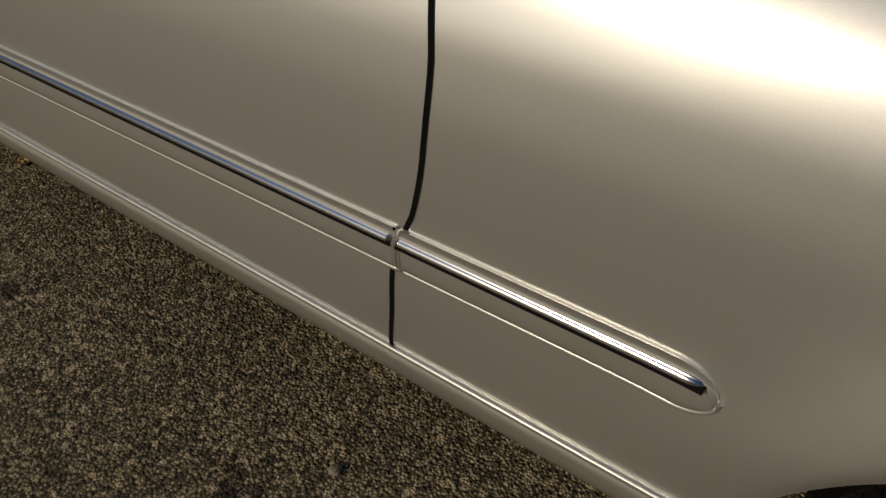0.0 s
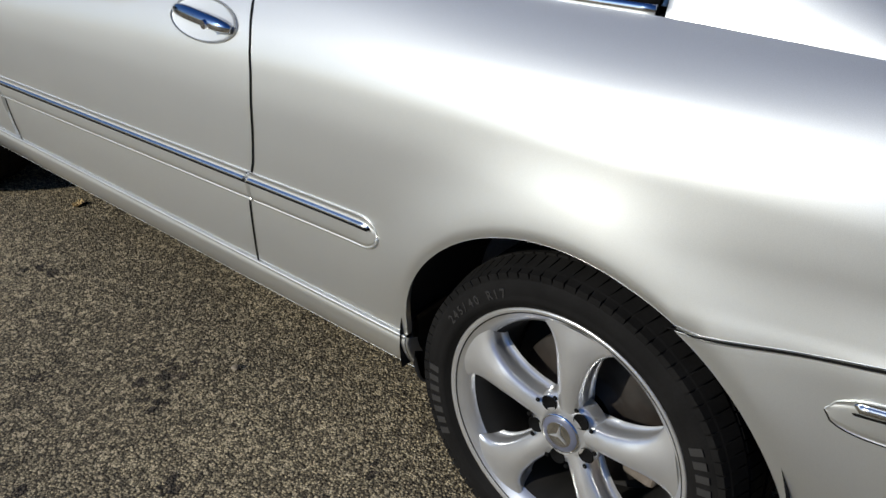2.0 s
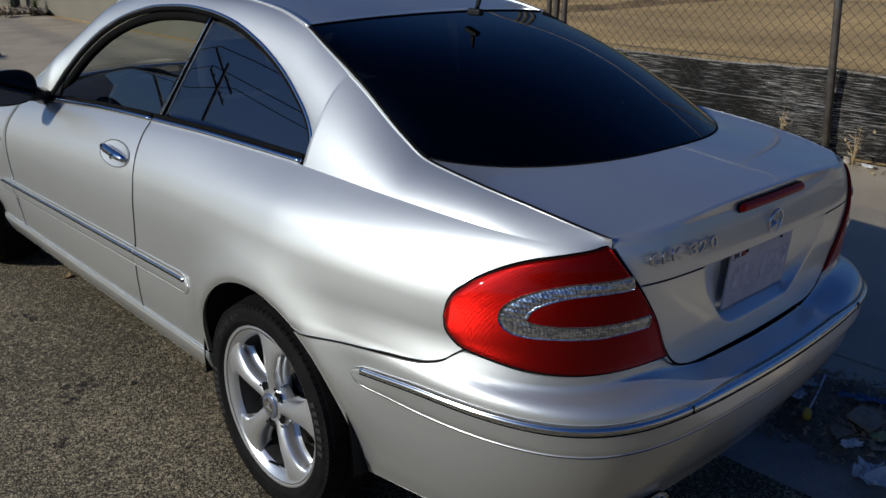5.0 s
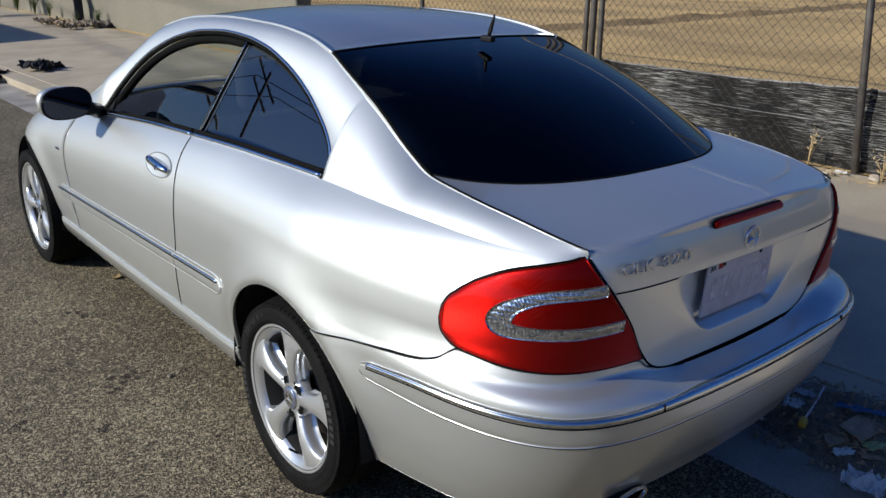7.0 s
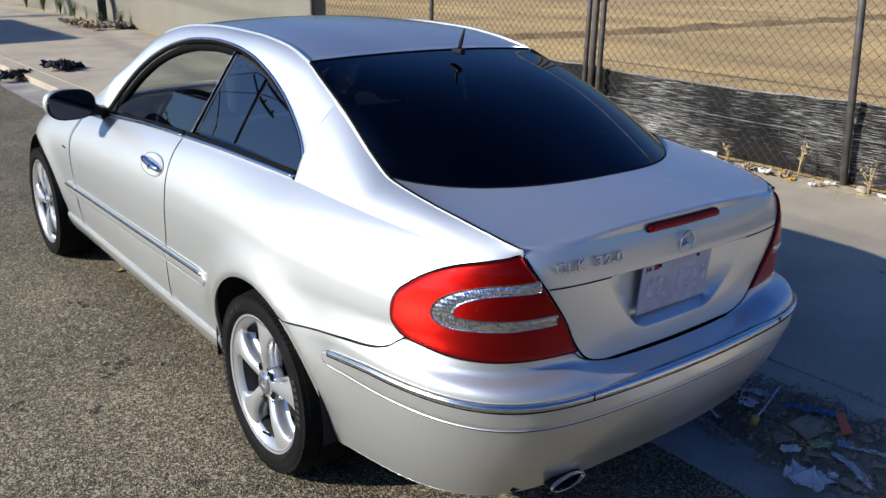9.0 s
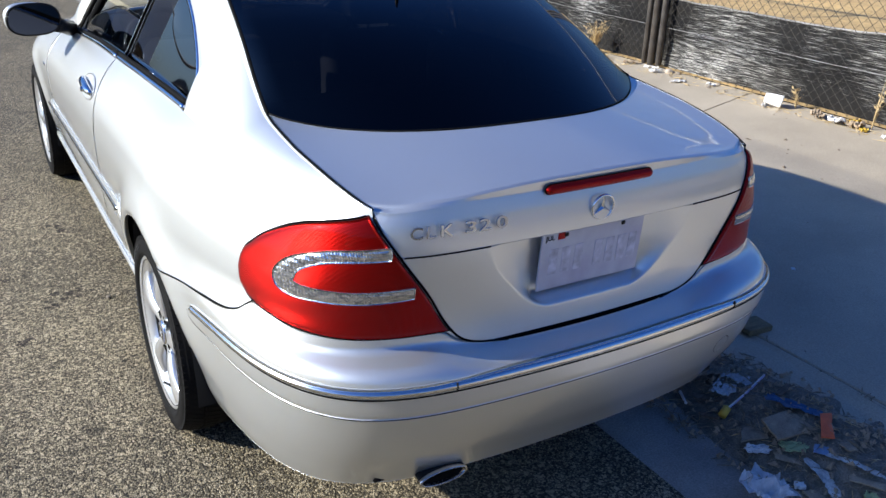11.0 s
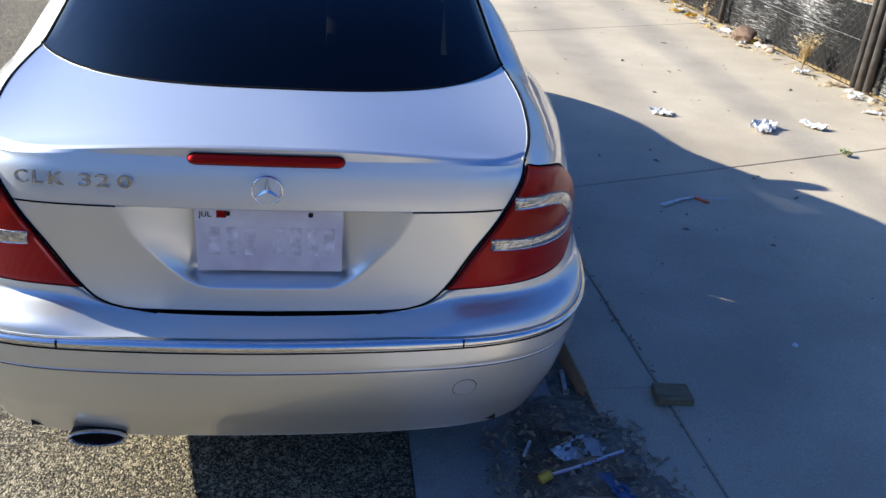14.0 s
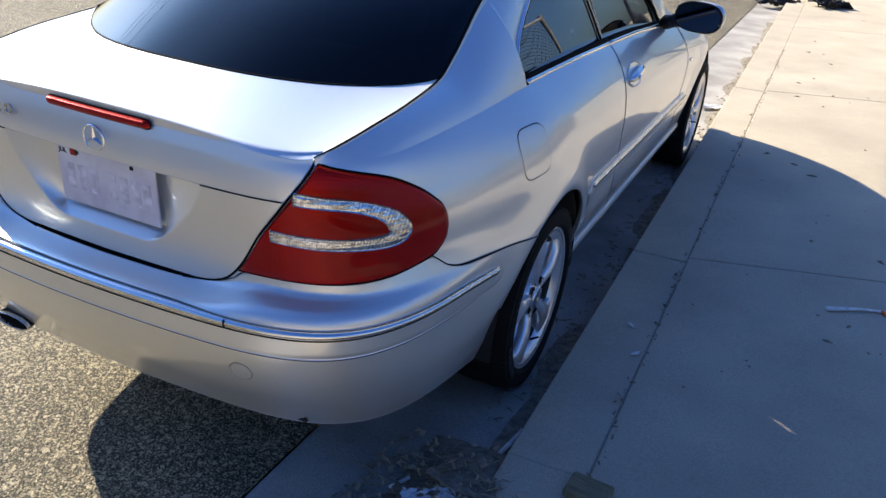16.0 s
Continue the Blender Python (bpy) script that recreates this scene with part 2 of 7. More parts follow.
def screen_material():
    """Black woven ground screen, bleached to pale streaks along its folds."""
    m = bpy.data.materials.new("woven_screen")
    m.use_nodes = True
    nt = m.node_tree
    add, link = nt.nodes.new, nt.links.new
    p = nt.nodes["Principled BSDF"]
    p.inputs["Roughness"].default_value = 0.75
    p.inputs["Specular IOR Level"].default_value = 0.2
    tc = add("ShaderNodeTexCoord")
    mp = add("ShaderNodeMapping")
    mp.inputs["Scale"].default_value = (1, 3.8, 165)
    link(tc.outputs["Object"], mp.inputs[0])
    n = add("ShaderNodeTexNoise")
    n.inputs["Scale"].default_value, n.inputs["Detail"].default_value = 1.6, 6
    link(mp.outputs[0], n.inputs["Vector"])
    n2 = add("ShaderNodeTexNoise")
    n2.inputs["Scale"].default_value, n2.inputs["Detail"].default_value = 0.75, 4
    shift = add("ShaderNodeMapping")
    shift.inputs["Location"].default_value = (0, -1.3, 0)
    link(tc.outputs["Object"], shift.inputs[0])
    link(shift.outputs[0], n2.inputs["Vector"])
    a = add("ShaderNodeMath")
    a.operation = "MULTIPLY"
    link(n.outputs["Fac"], a.inputs[0])
    link(n2.outputs["Fac"], a.inputs[1])
    r = add("ShaderNodeValToRGB")
    r.color_ramp.elements[0].position, r.color_ramp.elements[0].color = 0.30, (0.012, 0.011, 0.010, 1)
    r.color_ramp.elements[1].position, r.color_ramp.elements[1].color = 0.425, (0.62, 0.60, 0.55, 1)
    link(a.outputs[0], r.inputs[0])
    link(r.outputs[0], p.inputs["Base Color"])
    b = add("ShaderNodeBump")
    b.inputs["Strength"].default_value, b.inputs["Distance"].default_value = 0.7, 0.01
    link(n.outputs["Fac"], b.inputs["Height"])
    link(b.outputs[0], p.inputs["Normal"])
    return m


PAINT = paint_material()
SATIN = material("satin_bright_strip", (0.80, 0.80, 0.79), 0.20, 1.0, rough_spread=0.015, scale=12)
LETTER = material("letter_chrome", (0.43, 0.45, 0.50), 0.10, 1.0, rough_spread=0.04, scale=40)
CHROME = material("chrome", (0.8, 0.81, 0.83), 0.08, 1.0, rough_spread=0.03, scale=20)
STEEL = material("exhaust_steel", (0.52, 0.51, 0.50), 0.25, 1.0, spread=0.2, scale=30, rough_spread=0.1)
ALLOY = material("painted_alloy", (0.74, 0.75, 0.76), 0.28, 0.75, fine=0.03, fine_scale=700, spread=0.06, scale=9, coat=0.6, coat_rough=0.08)
RUBBER = material("tyre_rubber", (0.009, 0.0087, 0.0085), 0.75, spec=0.1, spread=0.3, scale=14, fine=0.15, fine_scale=300, bump=0.15, bump_scale=500)
MARK = material("raised_rubber", (0.022, 0.021, 0.020), 0.7, spread=0.2)
BLACK = material("black_plastic", (0.010, 0.010, 0.011), 0.5, spec=0.25, spread=0.2, bump=0.1, bump_scale=400)
DARK = material("underbody", (0.008, 0.0075, 0.007), 0.9, spread=0.4, scale=5)
SEAM = material("seam_black", (0.006, 0.006, 0.006), 0.85, spec=0.08, spread=0.2, scale=30)
TRIM = material("interior_cloth", (0.17, 0.17, 0.18), 0.75, spread=0.15, fine=0.1, bump=0.2, bump_scale=300)
DASH = material("dash_plastic", (0.03, 0.03, 0.033), 0.6, spread=0.2, bump=0.2, bump_scale=250)
# brake dust, darkened further to paint in the shade behind the spokes
SHADED_DUST = material("shaded_brake_dust", (0.014, 0.013, 0.012), 0.6, 0.3, spread=0.3, scale=20)
IRON = material("rusty_disc", (0.022, 0.02, 0.018), 0.6, 0.4, spread=0.4, scale=30, second=(0.03, 0.02, 0.014), second_scale=25)
RED = lens_material("red_lens", (0.35, 0.0035, 0.0015), 120)
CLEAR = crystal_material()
REAR_GLASS = glass_material("dark_tinted_glass", (0.022, 0.024, 0.03), 0.032)
SIDE_GLASS = glass_material("tinted_side_glass", (0.10, 0.11, 0.12), 0.22)
CLEAR_GLASS = glass_material("clear_glass", (0.72, 0.78, 0.76), 0.08)
DOOR_GLASS = glass_material("lowered_door_glass", (0.36, 0.40, 0.42), 0.26)
MIRROR = material("mirror", (0.07, 0.072, 0.08), 0.03, 1.0)
PLATE = material("plate_white", (0.72, 0.73, 0.78), 0.45, spread=0.06, scale=12, second=(0.42, 0.38, 0.5), second_scale=9, second_mix=0.6)
INK = material("plate_ink", (0.62, 0.61, 0.69), 0.5, spread=0.3, scale=40)
BLUE = material("emblem_blue", (0.12, 0.13, 0.18), 0.3, coat=1)
ASPHALT = asphalt_material("asphalt", (0.091, 0.074, 0.048), (0.45, 0.378, 0.24), 180.0)
TARRED = asphalt_material("tarred_asphalt", (0.022, 0.018, 0.013), (0.12, 0.095, 0.065), 180.0, False)
GUTTER = material("gutter_concrete", (0.36, 0.33, 0.29), 0.85, spread=0.25, scale=3, fine=0.2, fine_scale=180, bump=0.5, bump_scale=220,
                  second=(0.17, 0.15, 0.125), second_scale=2.2, second_mix=0.5)
CONCRETE = material("pavement_concrete", (0.445, 0.378, 0.278), 0.88, spread=0.11, scale=2.3, fine=0.13, fine_scale=160, bump=0.4, bump_scale=240,
                    second=(0.33, 0.275, 0.20), second_scale=0.9, second_mix=0.5)
DIRT = material("dry_dirt", (0.52, 0.35, 0.14), 0.95, spread=0.28, scale=0.7, fine=0.28, fine_scale=18, bump=0.8, bump_scale=30,
                second=(0.26, 0.185, 0.10), second_scale=0.28, second_mix=0.35, stretch=(1, 0.45, 1))
RIDGE = material("turned_earth", (0.30, 0.20, 0.09), 0.95, spread=0.3, scale=2.5, fine=0.25, fine_scale=22, bump=0.8, bump_scale=25)
GALV = material("galvanised_steel", (0.42, 0.42, 0.41), 0.5, 0.7, spread=0.25, scale=25, second=(0.2, 0.15, 0.11), second_scale=14)
SCREEN = screen_material()
SANDJ = material("joint_sand", (0.26, 0.225, 0.175), 0.95, spread=0.35, scale=12, fine=0.25, fine_scale=150, bump=0.6, bump_scale=150)
WALLC = material("wall_concrete", (0.235, 0.215, 0.165), 0.9, spread=0.15, scale=1.2, fine=0.1, fine_scale=40, bump=0.4, bump_scale=60,
                 second=(0.14, 0.13, 0.10), second_scale=0.6, second_mix=0.4, stretch=(1, 1, 0.35))


# ---- helpers for shapes ----
def spline(*pts):
    """A smooth curve through (t, value) pairs, with no overshoot, held level past its ends."""
    t = np.array([p[0] for p in pts], float)
    v = np.array([p[1] for p in pts], float)
    h, d = np.diff(t), np.diff(v) / np.diff(t)
    m = np.zeros_like(v)
    m[0], m[-1] = d[0], d[-1]
    for k in range(1, len(t) - 1):
        if d[k - 1] * d[k] > 0:
            w1, w2 = 2 * h[k] + h[k - 1], h[k] + 2 * h[k - 1]
            m[k] = (w1 + w2) / (w1 / d[k - 1] + w2 / d[k])

    def f(x):
        x = np.clip(np.asarray(x, float), t[0], t[-1])
        k = np.clip(np.searchsorted(t, x) - 1, 0, len(t) - 2)
        u = (x - t[k]) / h[k]
        return ((1 + 2 * u) * (1 - u) ** 2 * v[k] + u * (1 - u) ** 2 * h[k] * m[k]
                + u * u * (3 - 2 * u) * v[k + 1] + u * u * (u - 1) * h[k] * m[k + 1])
    return f


def step(x, a, b):
    u = np.clip((np.asarray(x, float) - a) / (b - a), 0, 1)
    return u * u * (3 - 2 * u)


def thing(name, m, label, category, group="", kind=""):
    e = new(name)
    e.matrix_world = m
    return tagged(e, label, category, group, kind)


def part(name, bm, mat, parent=None, label="", smooth=None):
    """Links a bmesh, or a finished mesh, as one mesh object under a thing or a part."""
    if isinstance(bm, bpy.types.Mesh):
        me = bm
    else:
        bmesh.ops.recalc_face_normals(bm, faces=bm.faces)
        me = bpy.data.meshes.new(name)
        bm.to_mesh(me)
        bm.free()
    if mat:
        me.materials.clear()
        me.materials.append(mat)
    if smooth is not None:
        me.polygons.foreach_set("use_smooth", [smooth] * len(me.polygons))
    ob = new(name, me)
    ob.parent = parent
    if label:
        tagged(ob, label)
    return ob


def lin(n, length=1.0, eps=0.004):
    """Even steps from 0 to 1 with a narrow cell at both ends, for a crisp rounded rim."""
    e = min(0.2, eps / length)
    return np.concatenate(([0, e * 0.5, e], np.linspace(e, 1 - e, n)[1:-1], [1 - e, 1 - e * 0.5, 1]))


def sheet(P, rims="abcd", depth=0.014, r=0.002, centre=(0, 1.0, 0.55), flip=None):
    """A smooth panel from a grid of points, with rounded rims turned inwards. Rims: a first row, b last row, c first column, d last column."""
    P = np.asarray(P, float)
    m, n = P.shape[:2]
    du = np.gradient(P, axis=0)
    dv = np.gradient(P, axis=1)
    N = np.cross(du, dv)
    N /= np.linalg.norm(N, axis=2, keepdims=True) + 1e-12
    if flip is None:
        flip = np.sum(N * (P - np.array(centre))) < 0
    if flip:
        N = -N
    verts = [tuple(p) for p in P.reshape(-1, 3)]
    idx = np.arange(m * n).reshape(m, n)
    faces = []
    for i in range(m - 1):
        for j in range(n - 1):
            q = (idx[i, j], idx[i + 1, j], idx[i + 1, j + 1], idx[i, j + 1])
            faces.append(q[::-1] if flip else q)
    sides = {"a": (idx[0], idx[1]), "b": (idx[-1], idx[-2]), "c": (idx[:, 0], idx[:, 1]), "d": (idx[:, -1], idx[:, -2])}
    flat, nrm = P.reshape(-1, 3), N.reshape(-1, 3)
    for k in rims:
        edge, inner = sides[k]
        t = flat[edge] - flat[inner]
        t /= np.linalg.norm(t, axis=1, keepdims=True) + 1e-9
        prev = list(edge)
        for out, down in ((0.4 * r, 0.15 * r), (0.8 * r, 0.6 * r), (r, 1.4 * r), (r, depth)):
            ring = []
            for e, tt in zip(edge, t):
                ring.append(len(verts))
                verts.append(tuple(flat[e] + tt * out - nrm[e] * down))
            for a in range(len(edge) - 1):
                q = (prev[a], prev[a + 1], ring[a + 1], ring[a])
                turn = (k in "ad") ^ bool(flip)
                faces.append(q[::-1] if turn else q)
            prev = ring
    me = bpy.data.meshes.new("sheet")
    me.from_pydata(verts, [], [tuple(int(x) for x in f) for f in faces])
    me.polygons.foreach_set("use_smooth", [True] * len(me.polygons))
    me.validate()
    return me


def mirrored(P):
    Q = np.array(P, float)
    Q[..., 0] *= -1
    return Q


def tube(path, radius, sides=8, squash=1.0, cap=True):
    """A round bar along a list of points. radius: a number or one for each point."""
    pts = [Vector(p) for p in path]
    rad = radius if hasattr(radius, "__len__") else [radius] * len(pts)
    verts, faces = [], []
    up = Vector((0, 0, 1))
    for k, p in enumerate(pts):
        d = (pts[min(k + 1, len(pts) - 1)] - pts[max(k - 1, 0)]).normalized()
        ref = up if abs(d.dot(up)) < 0.95 else Vector((1, 0, 0))
        a = d.cross(ref).normalized()
        b = a.cross(d).normalized()
        for s in range(sides):
            w = 2 * math.pi * s / sides
            verts.append(p + (a * math.cos(w) + b * math.sin(w) * squash) * rad[k])
    for k in range(len(pts) - 1):
        for s in range(sides):
            t = (s + 1) % sides
            faces.append((k * sides + s, k * sides + t, (k + 1) * sides + t, (k + 1) * sides + s))
    if cap:
        faces.append(tuple(range(sides))[::-1])
        faces.append(tuple(range(len(verts) - sides, len(verts))))
    me = bpy.data.meshes.new("tube")
    me.from_pydata([tuple(v) for v in verts], [], faces)
    me.polygons.foreach_set("use_smooth", [True] * len(me.polygons))
    return me


def lathe(profile, segments=64, axis="x"):
    """Turns (radius, along) pairs round an axis."""
    verts, faces = [], []
    n = len(profile)
    for s in range(segments):
        w = 2 * math.pi * s / segments
        c, d = math.cos(w), math.sin(w)
        for rr, a in profile:
            verts.append((a, rr * c, rr * d) if axis == "x" else (rr * c, rr * d, a) if axis == "z" else (rr * c, a, rr * d))
    for s in range(segments):
        t = (s + 1) % segments
        for k in range(n - 1):
            faces.append((s * n + k, s * n + k + 1, t * n + k + 1, t * n + k))
    me = bpy.data.meshes.new("lathe")
    me.from_pydata(verts, [], faces)
    me.polygons.foreach_set("use_smooth", [True] * len(me.polygons))
    bm = bmesh.new()
    bm.from_mesh(me)
    bmesh.ops.remove_doubles(bm, verts=bm.verts, dist=1e-6)
    bmesh.ops.recalc_face_normals(bm, faces=bm.faces)
    bm.to_mesh(me)
    bm.free()
    return me


def block(x0, x1, y0, y1, z0, z1, bevel=0.0, segs=2):
    bm = bmesh.new()
    bmesh.ops.create_cube(bm, size=1, matrix=Matrix.LocRotScale(((x0 + x1) / 2, (y0 + y1) / 2, (z0 + z1) / 2), None, (x1 - x0, y1 - y0, z1 - z0)))
    if bevel:
        bmesh.ops.bevel(bm, geom=bm.edges[:], offset=bevel, segments=segs, affect="EDGES", profile=0.5)
    return bm


def lettering(text, size, depth):
    """The built-in font as a mesh, lying in its x-y plane, set out from its left end."""
    cu = bpy.data.curves.new("lettering", "FONT")
    cu.body, cu.size, cu.extrude, cu.bevel_depth, cu.resolution_u = text, size, depth, depth * 0.4, 3
    tmp = new("lettering", cu)
    me = bpy.data.meshes.new_from_object(tmp.evaluated_get(bpy.context.evaluated_depsgraph_get()))
    bpy.data.objects.remove(tmp)
    bpy.data.curves.remove(cu)
    return me


# ---- street ----
def kerb_x(y):
    """The kerb runs at a slight angle to the car."""
    return 0.938 - 0.018 * np.asarray(y, float)


def pave_z(x, y):
    return 0.085 + 0.034 * (x - kerb_x(y))


def bumpy_plane(x0, x1, y0, y1, nx, ny, zf):
    xs, ys = np.linspace(x0, x1, nx), np.linspace(y0, y1, ny)
    verts = [(x, y, zf(x, y)) for x in xs for y in ys]
    faces = [(i * ny + j, (i + 1) * ny + j, (i + 1) * ny + j + 1, i * ny + j + 1) for i in range(nx - 1) for j in range(ny - 1)]
    me = bpy.data.meshes.new("plane")
    me.from_pydata(verts, [], faces)
    me.polygons.foreach_set("use_smooth", [True] * len(me.polygons))
    return me


ground = part("ground", bumpy_plane(-900, 900, -900, 900, 2, 2, lambda x, y: -0.35), DIRT)
tagged(ground, "flat dry tan earth reaching the horizon", "ground", kind="structure")
road = part("road", bumpy_plane(-14, 0.372, -60, 120, 2, 2, lambda x, y: 0.0), ASPHALT)
tagged(road, "worn grey asphalt street with pale stones and dark stains", "road", kind="structure")
gutter = part("gutter", bumpy_plane(0.376, 1.2, -60, 60, 2, 200, lambda x, y: -0.004 + 0.002 * noise.noise((x * 3, y * 3, 0))), GUTTER)
tagged(gutter, "dirty concrete gutter beside the kerb", "gutter", kind="structure")
lot = part("dirt_lot", bumpy_plane(4.02, 90, -60, 120, 80, 120,
           lambda x, y: 0.19 + 0.012 * (x - 4) + 0.05 * min(1, (x - 4.02) / 3) * noise.noise((x * 0.5, y * 0.5, 0))), DIRT)
tagged(lot, "open lot of dry tan earth with wheel tracks behind the fence", "ground", kind="structure")


ridge_rng = random.Random(21)
rows = []
for x in np.linspace(4.6, 60, 240):
    yc = 9.9 - 0.055 * (x - 11.5) + 0.12 * noise.noise((x * 0.3, 0, 6))
    zb = 0.19 + 0.012 * (x - 4)
    h = 0.10 + 0.05 * noise.noise((x * 0.9, 2, 1))
    rows.append([(x, yc + o, zb - 0.05 + (h + 0.05) * k + 0.02 * noise.noise((x * 3, o * 5, 2))) for o, k in ((-0.45, 0.0), (-0.2, 0.55), (-0.04, 1.0), (0.1, 0.9), (0.35, 0.35), (0.6, 0.0))])
verts = [p for r in rows for p in r]
faces = [(i * 6 + j, (i + 1) * 6 + j, (i + 1) * 6 + j + 1, i * 6 + j + 1) for i in range(len(rows) - 1) for j in range(5)]
me = bpy.data.meshes.new("earth_ridge")
me.from_pydata(verts, [], faces)
tagged(part("earth_ridge", me, RIDGE), "low ridge of ploughed earth across the lot", "ground", kind="structure")
verts, faces = [], []
for k in range(4500):
    x = 4.3 + 24 * ridge_rng.random() ** 1.5
    y = -2 + 20 * ridge_rng.random()
    if ridge_rng.random() > 0.35 + 0.8 * noise.noise((x * 0.35, y * 0.12, 4)):
        continue
    r = 0.005 + 0.016 * ridge_rng.random() ** 3
    z = 0.19 + 0.012 * (x - 4) + 0.05 * min(1, (x - 4.02) / 3) * noise.noise((x * 0.5, y * 0.5, 0)) - 0.01
    b = len(verts)
    a = ridge_rng.random() * 6.28
    for n in range(5):
        w = r * (0.7 + 0.6 * ridge_rng.random())
        verts.append((x + w * math.cos(a + n * 1.257), y + 1.5 * w * math.sin(a + n * 1.257), z))
    verts.append((x + 0.2 * r, y, z + r * (0.8 + 0.5 * ridge_rng.random())))
    faces += [(b + n, b + (n + 1) % 5, b + 5) for n in range(5)]
me = bpy.data.meshes.new("clods")
me.from_pydata(verts, [], faces)
tagged(part("dirt_clods", me, RIDGE), "dry clods of earth strewn over the lot", "earth", kind="stuff")


def slab(quad, thick, edge=0.008):
    """One concrete piece between four corners (x, y, z), its upper edges rounded."""
    bm = bmesh.new()
    top = [bm.verts.new(q) for q in quad]
    low = [bm.verts.new((q[0], q[1], q[2] - thick)) for q in quad]
    bm.faces.new(top)
    for k in range(4):
        bm.faces.new((top[k], low[k], low[(k + 1) % 4], top[(k + 1) % 4]))
    bm.faces.new(low[::-1])
    bmesh.ops.recalc_face_normals(bm, faces=bm.faces)
    es = [e for e in bm.edges if all(v.co.z > min(q[2] for q in quad) - thick * 0.5 for v in e.verts)]
    bmesh.ops.bevel(bm, geom=es, offset=edge, segments=2, affect="EDGES", profile=0.5)
    return bm


pavement = thing("pavement", pose(0, 0, 0), "pale concrete pavement of large slabs with a low kerb", "pavement", kind="structure")
JOINTS = [1.09 + 3.6 * k for k in range(-4, 11)]
GAP = 0.004
for ya, yb in zip(JOINTS, JOINTS[1:]):
    def corner(x, y, dz=0.0):
        yy = y + 0.28 * (x - 1.0)
        return (x, yy, pave_z(x, yy) + dz)
    a, b = ya + GAP, yb - GAP
    ka, kb = float(kerb_x(a)), float(kerb_x(b))
    pieces = []
    if b < -0.5:
        pieces = [(a, b, True)]
    elif a < -0.5:
        pieces = [(a, -0.5, True), (-0.4995, b, False)]
    else:
        pieces = [(a, b, False)]
    for p0, p1, ramp in pieces:
        k0, k1 = float(kerb_x(p0)), float(kerb_x(p1))
        z = 0.012 if ramp else 0.082
        q = [(k0, p0, z), (k0 + 0.232, p0, 0.088), (k1 + 0.232, p1, 0.088), (k1, p1, 0.08 if p1 == -0.5 else z)]
        part("kerb_stone", slab(q, 0.16, 0.005), CONCRETE, pavement)
        part("joint_sand", block(min(k0, k1) + 0.2295, max(k0, k1) + 0.238, p0, p1, 0.04, 0.0855), SANDJ, pavement)
    quad = [corner(ka + 0.235, a), corner(4.0, a), corner(4.0, b), corner(kb + 0.235, b)]
    part("slab", slab(quad, 0.12, 0.005), CONCRETE, pavement)


# ---- the car: smooth body surface ----
# Plan: y runs forward from the rear axle, x to the kerb side, z up.
Y0, YF = -0.05, 2.45
QS = 1.15  # metres of q for one radian round a corner
belt_z = spline((-1.0, 0.965), (-0.8, 0.972), (-0.4, 0.988), (0.0, 1.003), (0.4, 1.003), (0.8, 0.992), (1.2, 0.974), (1.5, 0.952),
                (1.8, 0.93), (2.1, 0.905), (2.5, 0.862), (3.0, 0.77), (3.5, 0.60))
side_x = spline((0.22, 0.768), (0.28, 0.79), (0.33, 0.806), (0.362, 0.812), (0.45, 0.824), (0.57, 0.832), (0.66, 0.839), (0.74, 0.841),
                (0.82, 0.834), (0.88, 0.816), (0.93, 0.788), (0.965, 0.762), (0.985, 0.743), (1.0, 0.726))
rear_y = spline((0.22, -0.94), (0.28, -0.968), (0.34, -1.0), (0.42, -1.045), (0.50, -1.075), (0.555, -1.087), (0.60, -1.088), (0.632, -1.082),
                (0.648, -1.068), (0.658, -1.04), (0.666, -1.008), (0.675, -0.993), (0.72, -0.991), (0.80, -0.998), (0.885, -1.003), (0.95, -0.992),
                (1.0, -0.976))
front_y = spline((0.2, 3.44), (0.4, 3.53), (0.55, 3.55), (0.65, 3.51), (0.75, 3.42), (0.9, 3.2), (1.0, 3.0))


